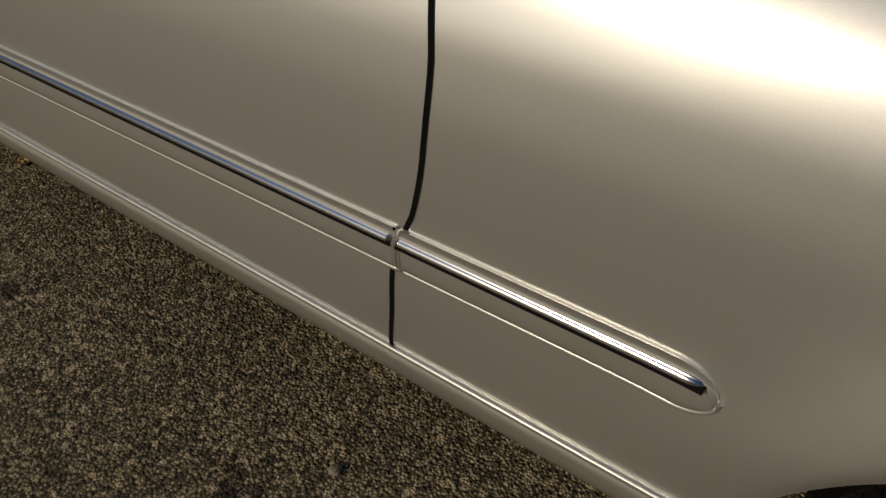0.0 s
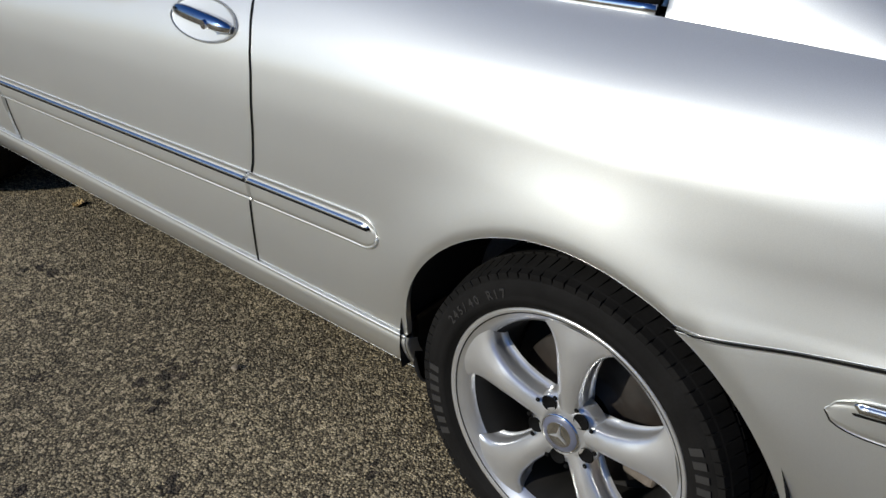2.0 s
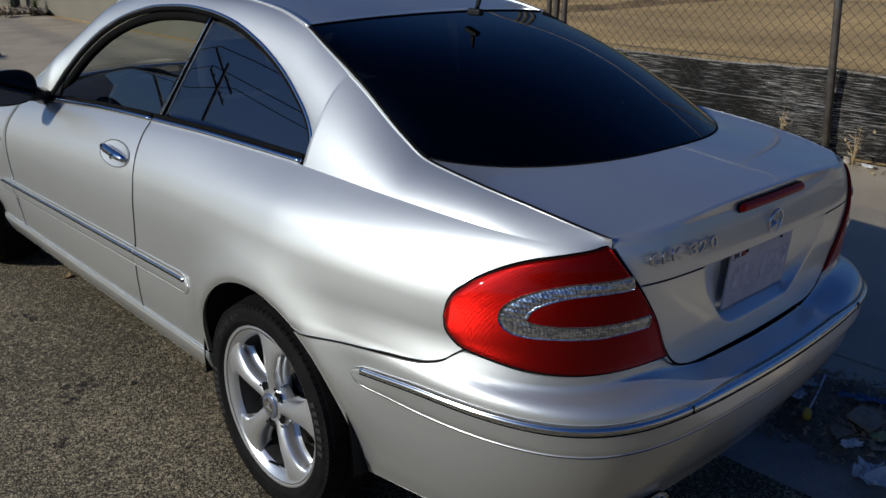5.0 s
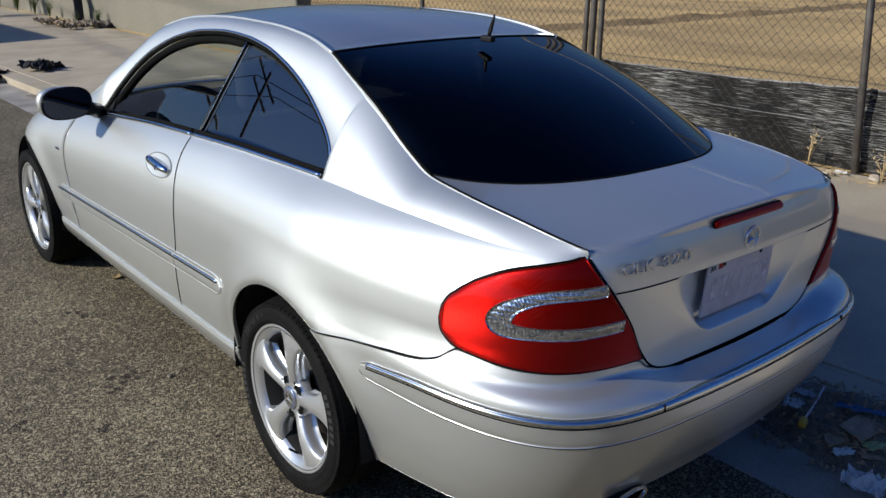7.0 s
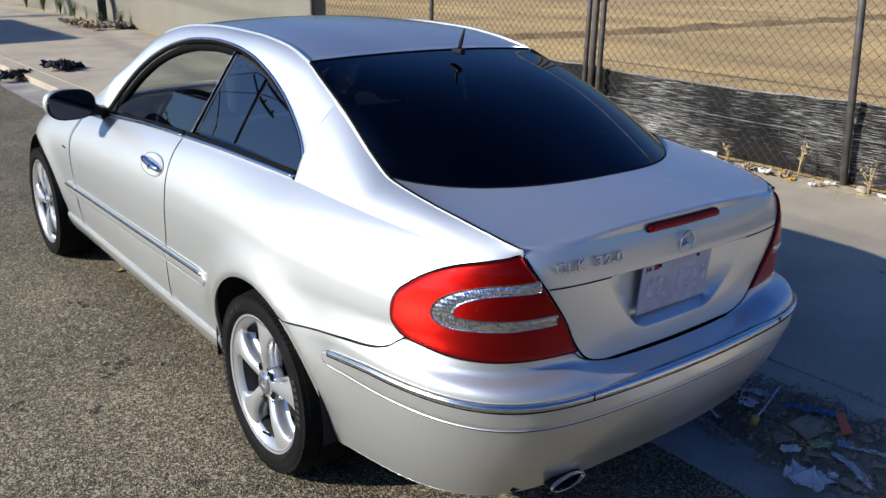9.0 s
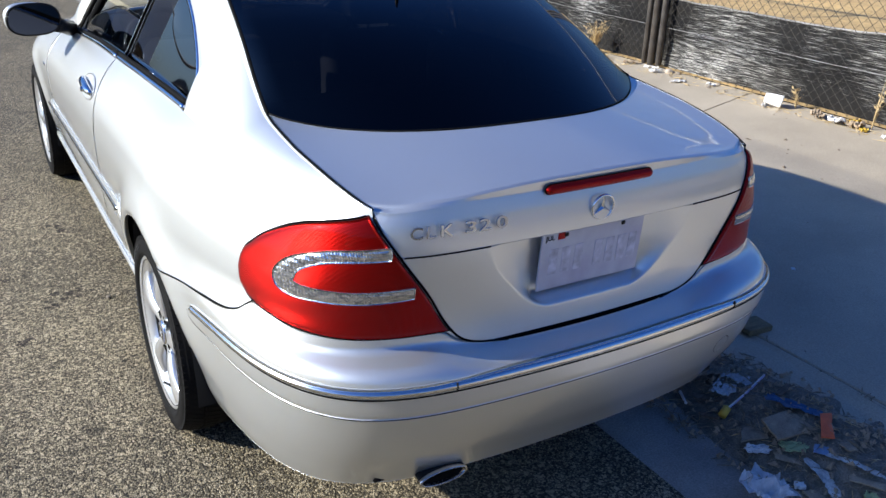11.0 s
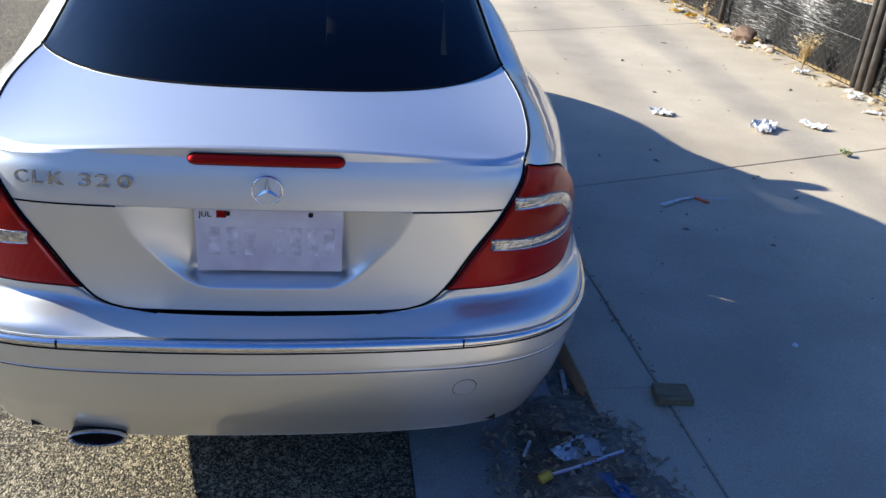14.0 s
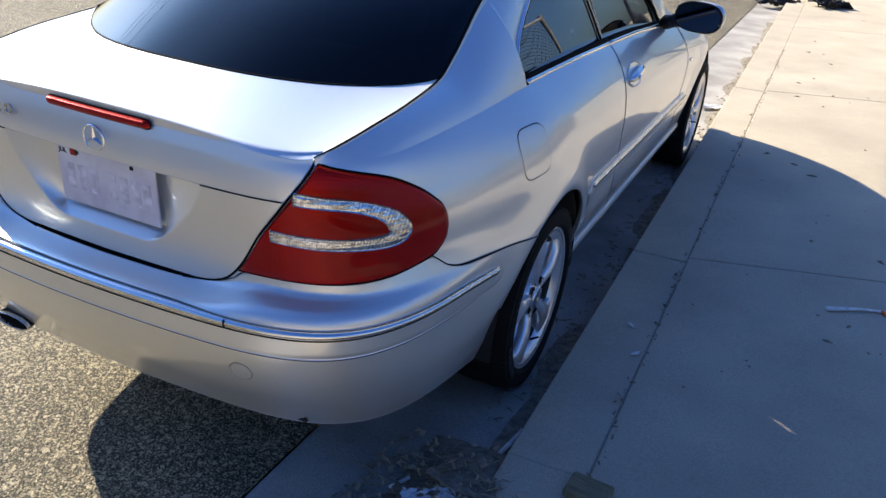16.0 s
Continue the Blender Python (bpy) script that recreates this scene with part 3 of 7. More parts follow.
def S(q, z):
    """The body's skin on the positive side: q counts metres forward from the tail's corner (below 0: round the tail)."""
    q, z = np.broadcast_arrays(np.asarray(q, float), np.asarray(z, float))
    tr = np.clip(-q / QS, 0, math.pi / 2)
    tf = np.clip((q - (YF - Y0)) / QS, 0, math.pi / 2)
    y = Y0 + np.clip(q, 0, YF - Y0)
    # between the lamps the bumper's shelf lies lower
    low = 0.032 * step(-q, 1.13, 1.42) * step(z, 0.608, 0.634) * (1 - step(z, 0.68, 0.82))
    b, bf = Y0 - rear_y(z + low), front_y(z) - YF
    ye = y - b * np.sin(tr) + bf * np.sin(tf)
    zz = z + (1.0 - belt_z(ye)) * step(z, 0.5, 0.96)
    a = side_x(zz)
    a = a - 0.020 * step(zz, 0.905, 1.005) * (1 - step(ye, -0.1, 0.7))
    # swelling over the wheels
    for yc, flare in ((0.0, 0.026), (2.715, 0.016)):
        off = np.maximum(np.hypot(ye - yc, z - 0.312) - 0.372, 0)
        a = a + (flare * np.exp(-(off / 0.085) ** 2) - 0.006 * np.clip(1 - off / 0.022, 0, 1) ** 2) * step(z, 0.34, 0.58)
    n = np.where(tf > 0, 2.25, 6.0 + 1.5 * step(z, 0.62, 0.74))
    t = tr + tf
    c, s = np.cos(t), np.sin(t)
    r = (np.abs(c) ** n + np.abs(s) ** n) ** (-1 / n)
    # the flanks draw in towards the tail, most at the height of the lamps
    draw = np.where(tr > 0, 0.10 + 0.095 * step(z, 0.62, 0.75) - 0.08 * step(z, 0.88, 0.98), 0)
    x = a * c * r * (1 - draw * (s * r) ** 1.5)
    bow = 0.09 - 0.02 * step(z, 0.62, 0.75) - 0.02 * step(z, 0.86, 1.0)
    yy = y - np.where(tr > 0, (b - bow * (x / a) ** 2 * s * s) * s * r, 0) + np.where(tf > 0, bf * s * r, 0)
    return np.stack([x, yy, z], -1)


def q_of_y(y, z):
    """The q at which the skin at height z passes y."""
    y, z = np.broadcast_arrays(np.asarray(y, float), np.asarray(z, float))
    lo, hi = np.full(y.shape, -QS * math.pi / 2), np.full(y.shape, YF - Y0 + QS * math.pi / 2)
    for _ in range(40):
        mid = (lo + hi) / 2
        low = S(mid, z)[..., 1] < y
        lo, hi = np.where(low, mid, lo), np.where(low, hi, mid)
    return (lo + hi) / 2


def q_of_x(x, z):
    """The q on the tail at which the skin at height z is x from the middle."""
    x, z = np.broadcast_arrays(np.asarray(x, float), np.asarray(z, float))
    lo, hi = np.full(x.shape, -QS * math.pi / 2), np.zeros(x.shape)
    for _ in range(40):
        mid = (lo + hi) / 2
        low = S(mid, z)[..., 0] < x
        lo, hi = np.where(low, mid, lo), np.where(low, hi, mid)
    return (lo + hi) / 2


def skin_out(q, z, d):
    """Points at a distance d outside the skin."""
    e = 0.002
    du, dv = S(q + e, z) - S(q - e, z), S(q, z + e) - S(q, z - e)
    n = np.cross(du, dv)
    n /= np.linalg.norm(n, axis=-1, keepdims=True) + 1e-12
    n *= np.sign(np.sum(n * (S(q, z) - np.array([0, 1.0, 0.55])), axis=-1, keepdims=True))
    return S(q, z) + n * np.asarray(d)[..., None]


CAR = thing("car", pose(0, 0, 0), "silver metallic two-door coupe parked against the kerb", "car")
both = ((1, lambda P: P), (-1, mirrored))

door_gap = spline((0.30, 0.85), (0.352, 0.843), (0.43, 0.828), (0.51, 0.817), (0.563, 0.80), (0.612, 0.777), (0.70, 0.757), (0.80, 0.748), (0.86, 0.757), (0.925, 0.782), (1.02, 0.815))
lid_x = spline((0.637, 0.16), (0.641, 0.25), (0.649, 0.312), (0.666, 0.353), (0.697, 0.384), (0.80, 0.446), (0.883, 0.501), (0.969, 0.545), (1.0, 0.549))
ARCH, WZ, WR = 0.372, 0.312, 0.312
SILL = 0.342
FRONT_AXLE = 2.715
seam_z = spline((-1.81, 0.640), (-1.5, 0.641), (-1.40, 0.645), (-1.33, 0.653), (-1.265, 0.669), (-1.225, 0.688), (-1.19, 0.696), (-0.909, 0.702), (-0.839, 0.706), (-0.761, 0.718), (-0.712, 0.722),
                (-0.695, 0.710), (-0.672, 0.689), (-0.626, 0.673), (-0.497, 0.660), (-0.348, 0.645), (-0.183, 0.627), (0.2, 0.60))  # by q


def arch_low(y, yc, r, sill):
    d = np.abs(np.asarray(y, float) - yc)
    return np.where(d < r, np.maximum(sill, WZ + np.sqrt(np.maximum(r * r - d * d, 0))), sill)


# Quarter panel: from the door's shut line over the wheel to the lid's edge.
def quarter():
    ang = np.radians(np.concatenate(([4.7, 5.5, 7], np.linspace(9, 121, 42))))
    ys = np.concatenate(([0.80, 0.798, 0.796], np.linspace(0.79, 0.3725, 22), ARCH * np.cos(ang)))
    qs = np.concatenate((q_of_y(ys, np.full(ys.shape, 0.62)), np.linspace(-0.20, -0.60, 34)[:-1], np.linspace(-0.60, -0.76, 44)[:-1], np.linspace(-0.76, -QS * math.pi / 2 * 0.72, 40)))
    v = lin(64, 0.5)
    P = np.zeros((len(qs), len(v), 3))
    for i, q in enumerate(qs):
        y = float(S(q, 0.62)[1])
        if q > -0.158:
            z0 = float(arch_low(y, 0, ARCH, SILL + 0.003))
        else:
            z0 = float(seam_z(q)) + 0.003
        z1 = 0.97
        for _ in range(24):
            z1 = 0.5 * z1 + 0.5 * float(belt_z(float(S(q, z1)[1])))
        z = z0 + (z1 - z0) * v
        qq = np.full(z.shape, q)
        # follow the shut line at the front and the lid's edge at the tail
        front = max(0.0, min(1.0, (y - 0.3725) / 0.4275))
        qg = q_of_y(door_gap(z) - 0.003, z)
        q80 = float(q_of_y(0.80, 0.62))
        qq = qq + (qg - q80) * front ** 1.5
        lid = q_of_x(lid_x(z) + 0.003, z)
        P[i] = S(np.maximum(qq, lid), z)
    return P


QP = quarter()
for s, f in both:
    part("quarter_panel", sheet(f(QP), "ac"), PAINT, CAR)


def door():
    u, v = lin(40, 1.2), lin(34, 0.6)
    front = spline((0.3, 2.06), (0.6, 2.04), (0.85, 2.035), (1.0, 2.03))
    P = np.zeros((len(u), len(v), 3))
    for i, w in enumerate(u):
        ym = 0.81 + (2.03 - 0.81) * w
        z = SILL + 0.003 + (float(belt_z(ym)) - SILL - 0.003) * v
        y = door_gap(z) + 0.003 + (front(z) - 0.003 - door_gap(z) - 0.003) * w
        P[i] = S(y - Y0, z)
    return P


DP = door()
for s, f in both:
    d = part("door", sheet(f(DP), "abcd"), PAINT, CAR)
    # pull handle over a round finger recess
    hy, hz = 0.922, 0.876
    cup = []
    for rr in (0.001, 0.35, 0.7, 0.9, 1.0):
        w = np.linspace(0, 2 * math.pi, 41)
        yy, zz = hy + 0.118 * rr * np.cos(w), hz + 0.040 * rr * np.sin(w)
        cup.append(skin_out(yy - Y0, zz, 0.0042 - 0.0034 * (1 - rr ** 3) + 0 * w))
    part("handle_cup", sheet(f(np.array(cup)), "b", 0.004, 0.001), PAINT, d)
    t = np.linspace(-1, 1, 15)
    yy, zz = hy - 0.004 + 0.104 * t, hz + 0.002 + 0.006 * t
    bar = skin_out(yy - Y0, zz, 0.006 + 0.012 * (1 - t ** 4))
    part("door_handle", tube(f(bar), [0.008 + 0.0075 * (1 - abs(a) ** 4) for a in t], 12), CHROME, d, "chrome handle")
    lock = skin_out(np.array([hy - 0.052 - Y0]), np.array([hz - 0.005]), np.array([0.026]))[0]
    bm = bmesh.new()
    bmesh.ops.create_cone(bm, cap_ends=True, segments=20, radius1=0.011, radius2=0.009, depth=0.02,
                          matrix=Matrix.Translation((lock[0] * s, lock[1], lock[2])) @ Matrix.Rotation(s * math.pi / 2, 4, "Y"))
    part("lock", bm, CHROME, d)


def front_wing():
    ang = np.radians(np.linspace(8.3, 171.7, 50))
    ys = np.concatenate((np.linspace(2.046, FRONT_AXLE - 0.371, 10), FRONT_AXLE - 0.37 * np.cos(ang), [FRONT_AXLE + 0.371, FRONT_AXLE + 0.40]))
    v = lin(30, 0.5)
    P = np.zeros((len(ys), len(v), 3))
    for i, y in enumerate(ys):
        z0 = float(arch_low(y, FRONT_AXLE, 0.37, SILL + 0.003))
        z = z0 + (float(belt_z(y)) - z0) * v
        P[i] = S(q_of_y(np.full(z.shape, y), np.full(z.shape, 0.6)), z)
    return P


FP = front_wing()
for s, f in both:
    w = part("front_wing", sheet(f(FP), "abc"), PAINT, CAR)
    c = skin_out(np.array([2.13 - Y0]), np.array([0.735]), np.array([0.002]))[0]
    part("wing_badge", block(min(c[0] * s, c[0] * s + 0.004 * s), max(c[0] * s, c[0] * s + 0.004 * s), c[1] - 0.028, c[1] + 0.028, c[2] - 0.006, c[2] + 0.006, 0.0015), CHROME, w)

# Nose: bumper and bonnet, hardly seen.
u, v = np.linspace(0, 1, 40), np.linspace(0, 1, 24)
nose = np.zeros((40, 24, 3))
for i, w in enumerate(u):
    qa = float(q_of_y(FRONT_AXLE + 0.38, 0.6))
    q = qa + (YF - Y0 + QS * math.pi / 2 - qa) * w
    nose[i] = S(np.full(24, q), 0.22 + (float(belt_z(S(q, 0.6)[1])) - 0.22) * v)
part("front_bumper", sheet(np.concatenate((nose, mirrored(nose[::-1])[1:])), "a"), PAINT, CAR)

# Sills below the doors, with a bright upper edge.
u = lin(30, 2.0)
sill_prof = spline((0.0, 0.0), (0.25, 0.008), (0.6, 0.012), (0.85, 0.011), (1.0, 0.004))
sl = np.zeros((len(u), 16, 3))
vv = np.linspace(0, 1, 16)
for i, w in enumerate(u):
    y = 0.374 + (FRONT_AXLE - 0.372 - 0.374) * w
    z = 0.240 + (SILL - 0.003 - 0.240) * vv
    sl[i] = S(y - Y0, z)
    sl[i, :, 0] += sill_prof(vv)
for s, f in both:
    o = part("sill", sheet(f(sl), "abcd", 0.03, 0.006), PAINT, CAR)
    part("edge_bead", tube(f(sl[:, -1]), 0.0032, 6), PAINT, o)


# Rear bumper.
def arch_q(z):
    """Where the bumper begins at the wheel arch."""
    z = np.asarray(z, float)
    ya = -np.sqrt(np.maximum((0.364 + 0.010 * (1 - step(z, 0.28, 0.5))) ** 2 - (z - WZ) ** 2, 0))
    return q_of_y(ya, z)


def bumper():
    w, v = np.concatenate((lin(70, 1.8)[:-3], np.linspace(0.26, 0.38, 50), [1.0])), lin(56, 0.4)
    w = np.unique(np.round(w, 5))
    P = np.zeros((len(w), len(v), 3))
    low = spline((0, 0.262), (0.3, 0.281), (0.6, 0.290), (1.0, 0.297))
    for i, c in enumerate(w):
        top = float(arch_q(0.627))
        qt = top + (-QS * math.pi / 2 - top) * c
        z1 = float(seam_z(qt)) - 0.003
        z = float(low(c)) + (z1 - float(low(c))) * v
        P[i] = S(qt + (arch_q(z) - top) * max(0.0, 1 - c / 0.36) ** 2, z)
    return P


BP = bumper()
full = np.concatenate((BP, mirrored(BP[::-1])[1:]))
rear_bumper = part("rear_bumper", sheet(full, "abcd", 0.02), PAINT, CAR)


def belt_strip(q0, q1, zc, zh, out, n=60, nose0=0.0, nose1=0.0, rows=9, power=4):
    """A raised strip on the skin between two q, with rounded ends."""
    c = np.concatenate((np.linspace(0, 0.06, 10), np.linspace(0.06, 0.94, n)[1:-1], np.linspace(0.94, 1, 10)))
    L = abs(q1 - q0)
    P = np.zeros((len(c), rows, 3))
    for i, w in enumerate(c):
        q = q0 + (q1 - q0) * w
        d0, d1 = w * L, (1 - w) * L
        k = 1.0
        if nose0:
            k = min(k, math.sqrt(max(0, 1 - max(0, 1 - d0 / nose0) ** 2)))
        if nose1:
            k = min(k, math.sqrt(max(0, 1 - max(0, 1 - d1 / nose1) ** 2)))
        zz = zc(q) + zh(q) * np.linspace(-1, 1, rows) * max(k, 0.02)
        bulge = np.sqrt(np.maximum(0, 1 - np.abs(np.linspace(-1, 1, rows)) ** power))
        P[i] = skin_out(np.full(rows, q), zz, out * (0.35 + 0.65 * bulge) * (0.3 + 0.7 * k))
    return P


# Rubbing strips: a body-coloured pad with a bright insert, along the doors and round the tail.
tail = -QS * math.pi / 2
q_in = float(q_of_y(-0.395, 0.57))
pad_mid = lambda q: 0.584 - 0.006 * float(step(q, -0.6, q_in))
pad_half = lambda q: 0.039 - 0.012 * float(step(q, -0.62, q_in))
TP = belt_strip(q_in, tail, pad_mid, pad_half, 0.007, 70, nose0=0.06)
part("rubbing_strip", sheet(np.concatenate((TP, mirrored(TP[::-1])[1:])), "abcd", 0.008, 0.002), PAINT, rear_bumper)
EB = belt_strip(q_in, tail, pad_mid, lambda q: pad_half(q) + 0.0005, 0.004, 70, nose0=0.06)
part("edge_bead", tube(np.concatenate((EB[:, 0], mirrored(EB[::-1])[1:, 0])), 0.0019, 6), SEAM, rear_bumper)
ins_mid = lambda q: pad_mid(q) + pad_half(q) * 0.72
IP = belt_strip(q_in - 0.03, tail, ins_mid, lambda q: 0.0080, 0.0135, 70, nose0=0.01, rows=9, power=2)
part("chrome_insert", sheet(np.concatenate((IP, mirrored(IP[::-1])[1:])), "abcd", 0.006, 0.001), SATIN, rear_bumper)
KP = belt_strip(q_in - 0.025, tail, lambda q: pad_mid(q) + pad_half(q) * 0.72 - 0.0115, lambda q: 0.0028, 0.0085, 70, nose0=0.01, rows=5)
part("strip_groove", sheet(np.concatenate((KP, mirrored(KP[::-1])[1:])), "abcd", 0.004, 0.0005), SEAM, rear_bumper)
for s in (1, -1):
    j = skin_out(np.array([float(q_of_x(0.42, 0.61))]), np.array([0.612]), np.array([0.013]))[0]
    part("strip_joint", block(j[0] * s - 0.0012, j[0] * s + 0.0012, j[1] - 0.002, j[1] + 0.004, j[2] - 0.009, j[2] + 0.009), SEAM, rear_bumper)
# towing eye cover: a faint round lid in the bumper
tw = np.linspace(0, 2 * math.pi, 33)
tq, tz = float(q_of_x(0.44, 0.47)), 0.475
disc = [skin_out(tq + 0.032 * rr * np.cos(tw), tz + 0.026 * rr * np.sin(tw), 0.0012 + 0 * tw) for rr in (0.01, 0.5, 0.9, 1.0)]
part("tow_cover", sheet(np.array(disc), "b", 0.004, 0.0006), PAINT, rear_bumper)
ring = [skin_out(tq + 0.034 * rr * np.cos(tw), tz + 0.028 * rr * np.sin(tw), 0.0006 + 0 * tw) for rr in (0.9, 1.0)]
part("tow_seam", sheet(np.array(ring), "", 0.004, 0.0006), SEAM, rear_bumper)

mz = lambda q: 0.556 - 0.022 * max(0.0, q - 0.48)
for s, f in both:
    for q0, q1, n0, n1 in ((0.412 - Y0, 0.7965 - Y0, 0.05, 0.0), (0.8025 - Y0, 2.037 - Y0, 0.0, 0.0), (2.049 - Y0, 2.21 - Y0, 0.0, 0.05)):
        m = part("side_moulding", sheet(f(belt_strip(q0, q1, mz, lambda q: 0.033, 0.010, 50, n0, n1, 11)), "abcd", 0.010, 0.004), PAINT, CAR)
        G = belt_strip(q0, q1, mz, lambda q: 0.0335, 0.006, 50, n0, n1, 11)
        part("edge_bead", tube(f(G[:, 0]), 0.0042, 8), PAINT, m)
        g0, g1 = q0 + (0.014 if n0 else 0.001), q1 - (0.016 if n1 else 0.001)
        part("chrome_insert", sheet(f(belt_strip(g0, g1, lambda q: mz(q) + 0.016, lambda q: 0.0095, 0.0150, 40, 0.022 if n0 else 0, 0.022 if n1 else 0, 9, 2)), "abcd", 0.006, 0.001), SATIN, m)
        part("strip_groove", sheet(f(belt_strip(g0, g1, lambda q: mz(q) + 0.0155, lambda q: 0.0024, 0.0172, 30, rows=5)), "abcd", 0.003, 0.0003), SEAM, m)


# ---- the car: upper body ----
top_edge = spline((-0.035, 1.022), (-0.012, 1.06), (0.018, 1.09), (0.11, 1.15), (0.225, 1.21), (0.385, 1.272), (0.54, 1.313), (0.69, 1.332),
                  (0.84, 1.338), (1.04, 1.328), (1.244, 1.293), (1.44, 1.23), (1.6, 1.143), (1.72, 1.043), (1.82, 0.945), (1.9, 0.93))
ditch_x = spline((-0.921, 0.546), (-0.905, 0.552), (-0.888, 0.558), (-0.862, 0.566), (-0.75, 0.585), (-0.6, 0.595), (-0.46, 0.591), (-0.40, 0.585), (-0.3, 0.573), (-0.1, 0.545), (0.1, 0.518), (0.2, 0.503),
                 (0.4, 0.485), (0.8, 0.482), (1.2, 0.488), (1.5, 0.505), (1.8, 0.57), (2.2, 0.66), (2.6, 0.66), (3.3, 0.5))
ditch_z = spline((-0.921, 0.987), (-0.905, 0.991), (-0.888, 0.995), (-0.862, 1.001), (-0.75, 1.022), (-0.6, 1.042), (-0.46, 1.058), (-0.40, 1.066), (-0.3, 1.105), (-0.1, 1.205), (0.1, 1.288), (0.2, 1.327),
                 (0.4, 1.368), (0.6, 1.386), (0.9, 1.392), (1.2, 1.378), (1.5, 1.325), (1.8, 1.165), (2.2, 0.945), (2.6, 0.87), (3.3, 0.66))


def belt_pt(y):
    z = belt_z(y)
    return S(q_of_y(y, z), z)


def glass_x(y, z):
    """Half-width of the leaning side windows."""
    b = belt_pt(np.asarray(y, float))
    return b[..., 0] - 0.034 - (z - belt_z(y)) * (0.44 + 0.05 * np.clip(1.2 - np.asarray(y), 0, 2)) + 0.03 * (z - belt_z(y)) * np.clip(1.34 - z, 0, 1)


def rail(y0, y1, n, lo):
    """Skin between the belt or the window's upper edge and the roof's ditch or the lid's edge."""
    ys, v = np.linspace(y0, y1, n), np.linspace(0, 1, 22)
    P = np.zeros((n, 22, 3))
    for i, y in enumerate(ys):
        a = lo(y)
        d = np.array([float(ditch_x(y)) + 0.003, y, float(ditch_z(y))])
        # outward bulge of the pillar; at the tail the shoulder rolls over from the flank without a crease
        tall = float(step(d[2] - a[2], 0.03, 0.25))
        m = (a + d) / 2 + np.array([0.030, 0, 0.028]) * tall * (0.10 + 0.90 * float(step(y, 0.0, 0.45))) + np.array([0.0, 0, 0.006]) * (1 - tall)
        c = m * 2 - (a + d) / 2
        if y < -0.05:
            g = S(float(q_of_y(y, a[2])), a[2]) - S(float(q_of_y(y, a[2] - 0.004)), a[2] - 0.004)
            g[1] = 0
            g /= np.linalg.norm(g)
            roll = float(step(-y, 0.05, 0.40))
            c = c + (a + g * 0.42 * np.linalg.norm(d - a) - c) * roll
        P[i] = ((1 - v) ** 2)[:, None] * a + (2 * v * (1 - v))[:, None] * c + (v ** 2)[:, None] * d
        # behind the side window the pillar's foot rises steeply from the flank, then rolls over to the lid's edge
        foot = (1 - float(step(-y, 0.62, 0.86))) * (1 - float(step(y, 0.04, 0.45)))
        if foot > 0:
            c = a + (d - a) * np.array([0.28, 1, 0.62])
            rise = ((1 - v) ** 2)[:, None] * a + (2 * v * (1 - v))[:, None] * c + (v ** 2)[:, None] * d
            P[i] += (rise - P[i]) * foot
    return P


def low_tail(y):
    z = float(belt_z(y))
    return S(float(q_of_y(y, z)), z)


def edge_off(d):
    """The side windows' upper outline moved outwards by d, as (y, z) points."""
    y = np.concatenate(([-0.036], np.linspace(-0.035, 0.12, 60), np.linspace(0.13, 1.9, 100)))
    z = np.concatenate(([0.99], top_edge(y[1:])))
    g = np.stack([np.gradient(y), np.gradient(z)], 1)
    g /= np.linalg.norm(g, axis=1, keepdims=True)
    return np.stack([y - g[:, 1] * d, z + g[:, 0] * d], 1)


OPEN = edge_off(0.014)
OPEN = OPEN[np.argsort(OPEN[:, 0])]


def low_window(y):
    z = max(float(np.interp(y, OPEN[:, 0], OPEN[:, 1])), float(belt_z(y)))
    return np.array([float(glass_x(y, z)) + 0.012 + 0.022 * (1 - float(step(z - float(belt_z(y)), 0.0, 0.05))), y, z])


W0 = float(OPEN[0, 0])
RA = rail(-0.921, W0, 76, low_tail)
RB = np.concatenate((rail(W0 + 0.0005, 0.06, 40, low_window), rail(0.065, 1.9, 120, low_window)))
for s, f in both:
    part("roof_pillar", sheet(f(np.concatenate((RA, RB))), "d", 0.012, 0.0015), PAINT, CAR)

# Roof between the ditches, windscreen and bonnet.
crown = spline((0.15, 0.028), (0.5, 0.034), (1.5, 0.03), (2.2, 0.05), (3.3, 0.05))


def across(y0f, y1f, nu, nv, zf, xf=lambda y: float(ditch_x(y)) - 0.003):
    P = np.zeros((nu, nv, 3))
    for j, w in enumerate(np.linspace(-1, 1, nv)):
        for i, t in enumerate(np.linspace(0, 1, nu)):
            y = y0f(w) + (y1f(w) - y0f(w)) * t
            P[i, j] = (w * xf(y), y, zf(w, y))
    return P


over = lambda w, y: float(ditch_z(y)) + float(crown(y)) * (1 - w * w)
roof_back = lambda w: 0.205 - 0.03 * (1 - w * w)
part("roof", sheet(across(roof_back, lambda w: 1.5 + 0.06 * (1 - w * w), 50, 41, over), "abcd", 0.012, 0.002), PAINT, CAR)
part("windscreen", sheet(across(lambda w: 1.515 + 0.06 * (1 - w * w), lambda w: 2.2 + 0.12 * (1 - w * w), 24, 31, over), "abcd", 0.006, 0.001), CLEAR_GLASS, CAR)
part("bonnet", sheet(across(lambda w: 2.22 + 0.12 * (1 - w * w), lambda w: 3.3 + 0.12 * (1 - w * w), 30, 31, over), "abcd", 0.012, 0.002), PAINT, CAR)
wing_top = np.zeros((30, 6, 3))
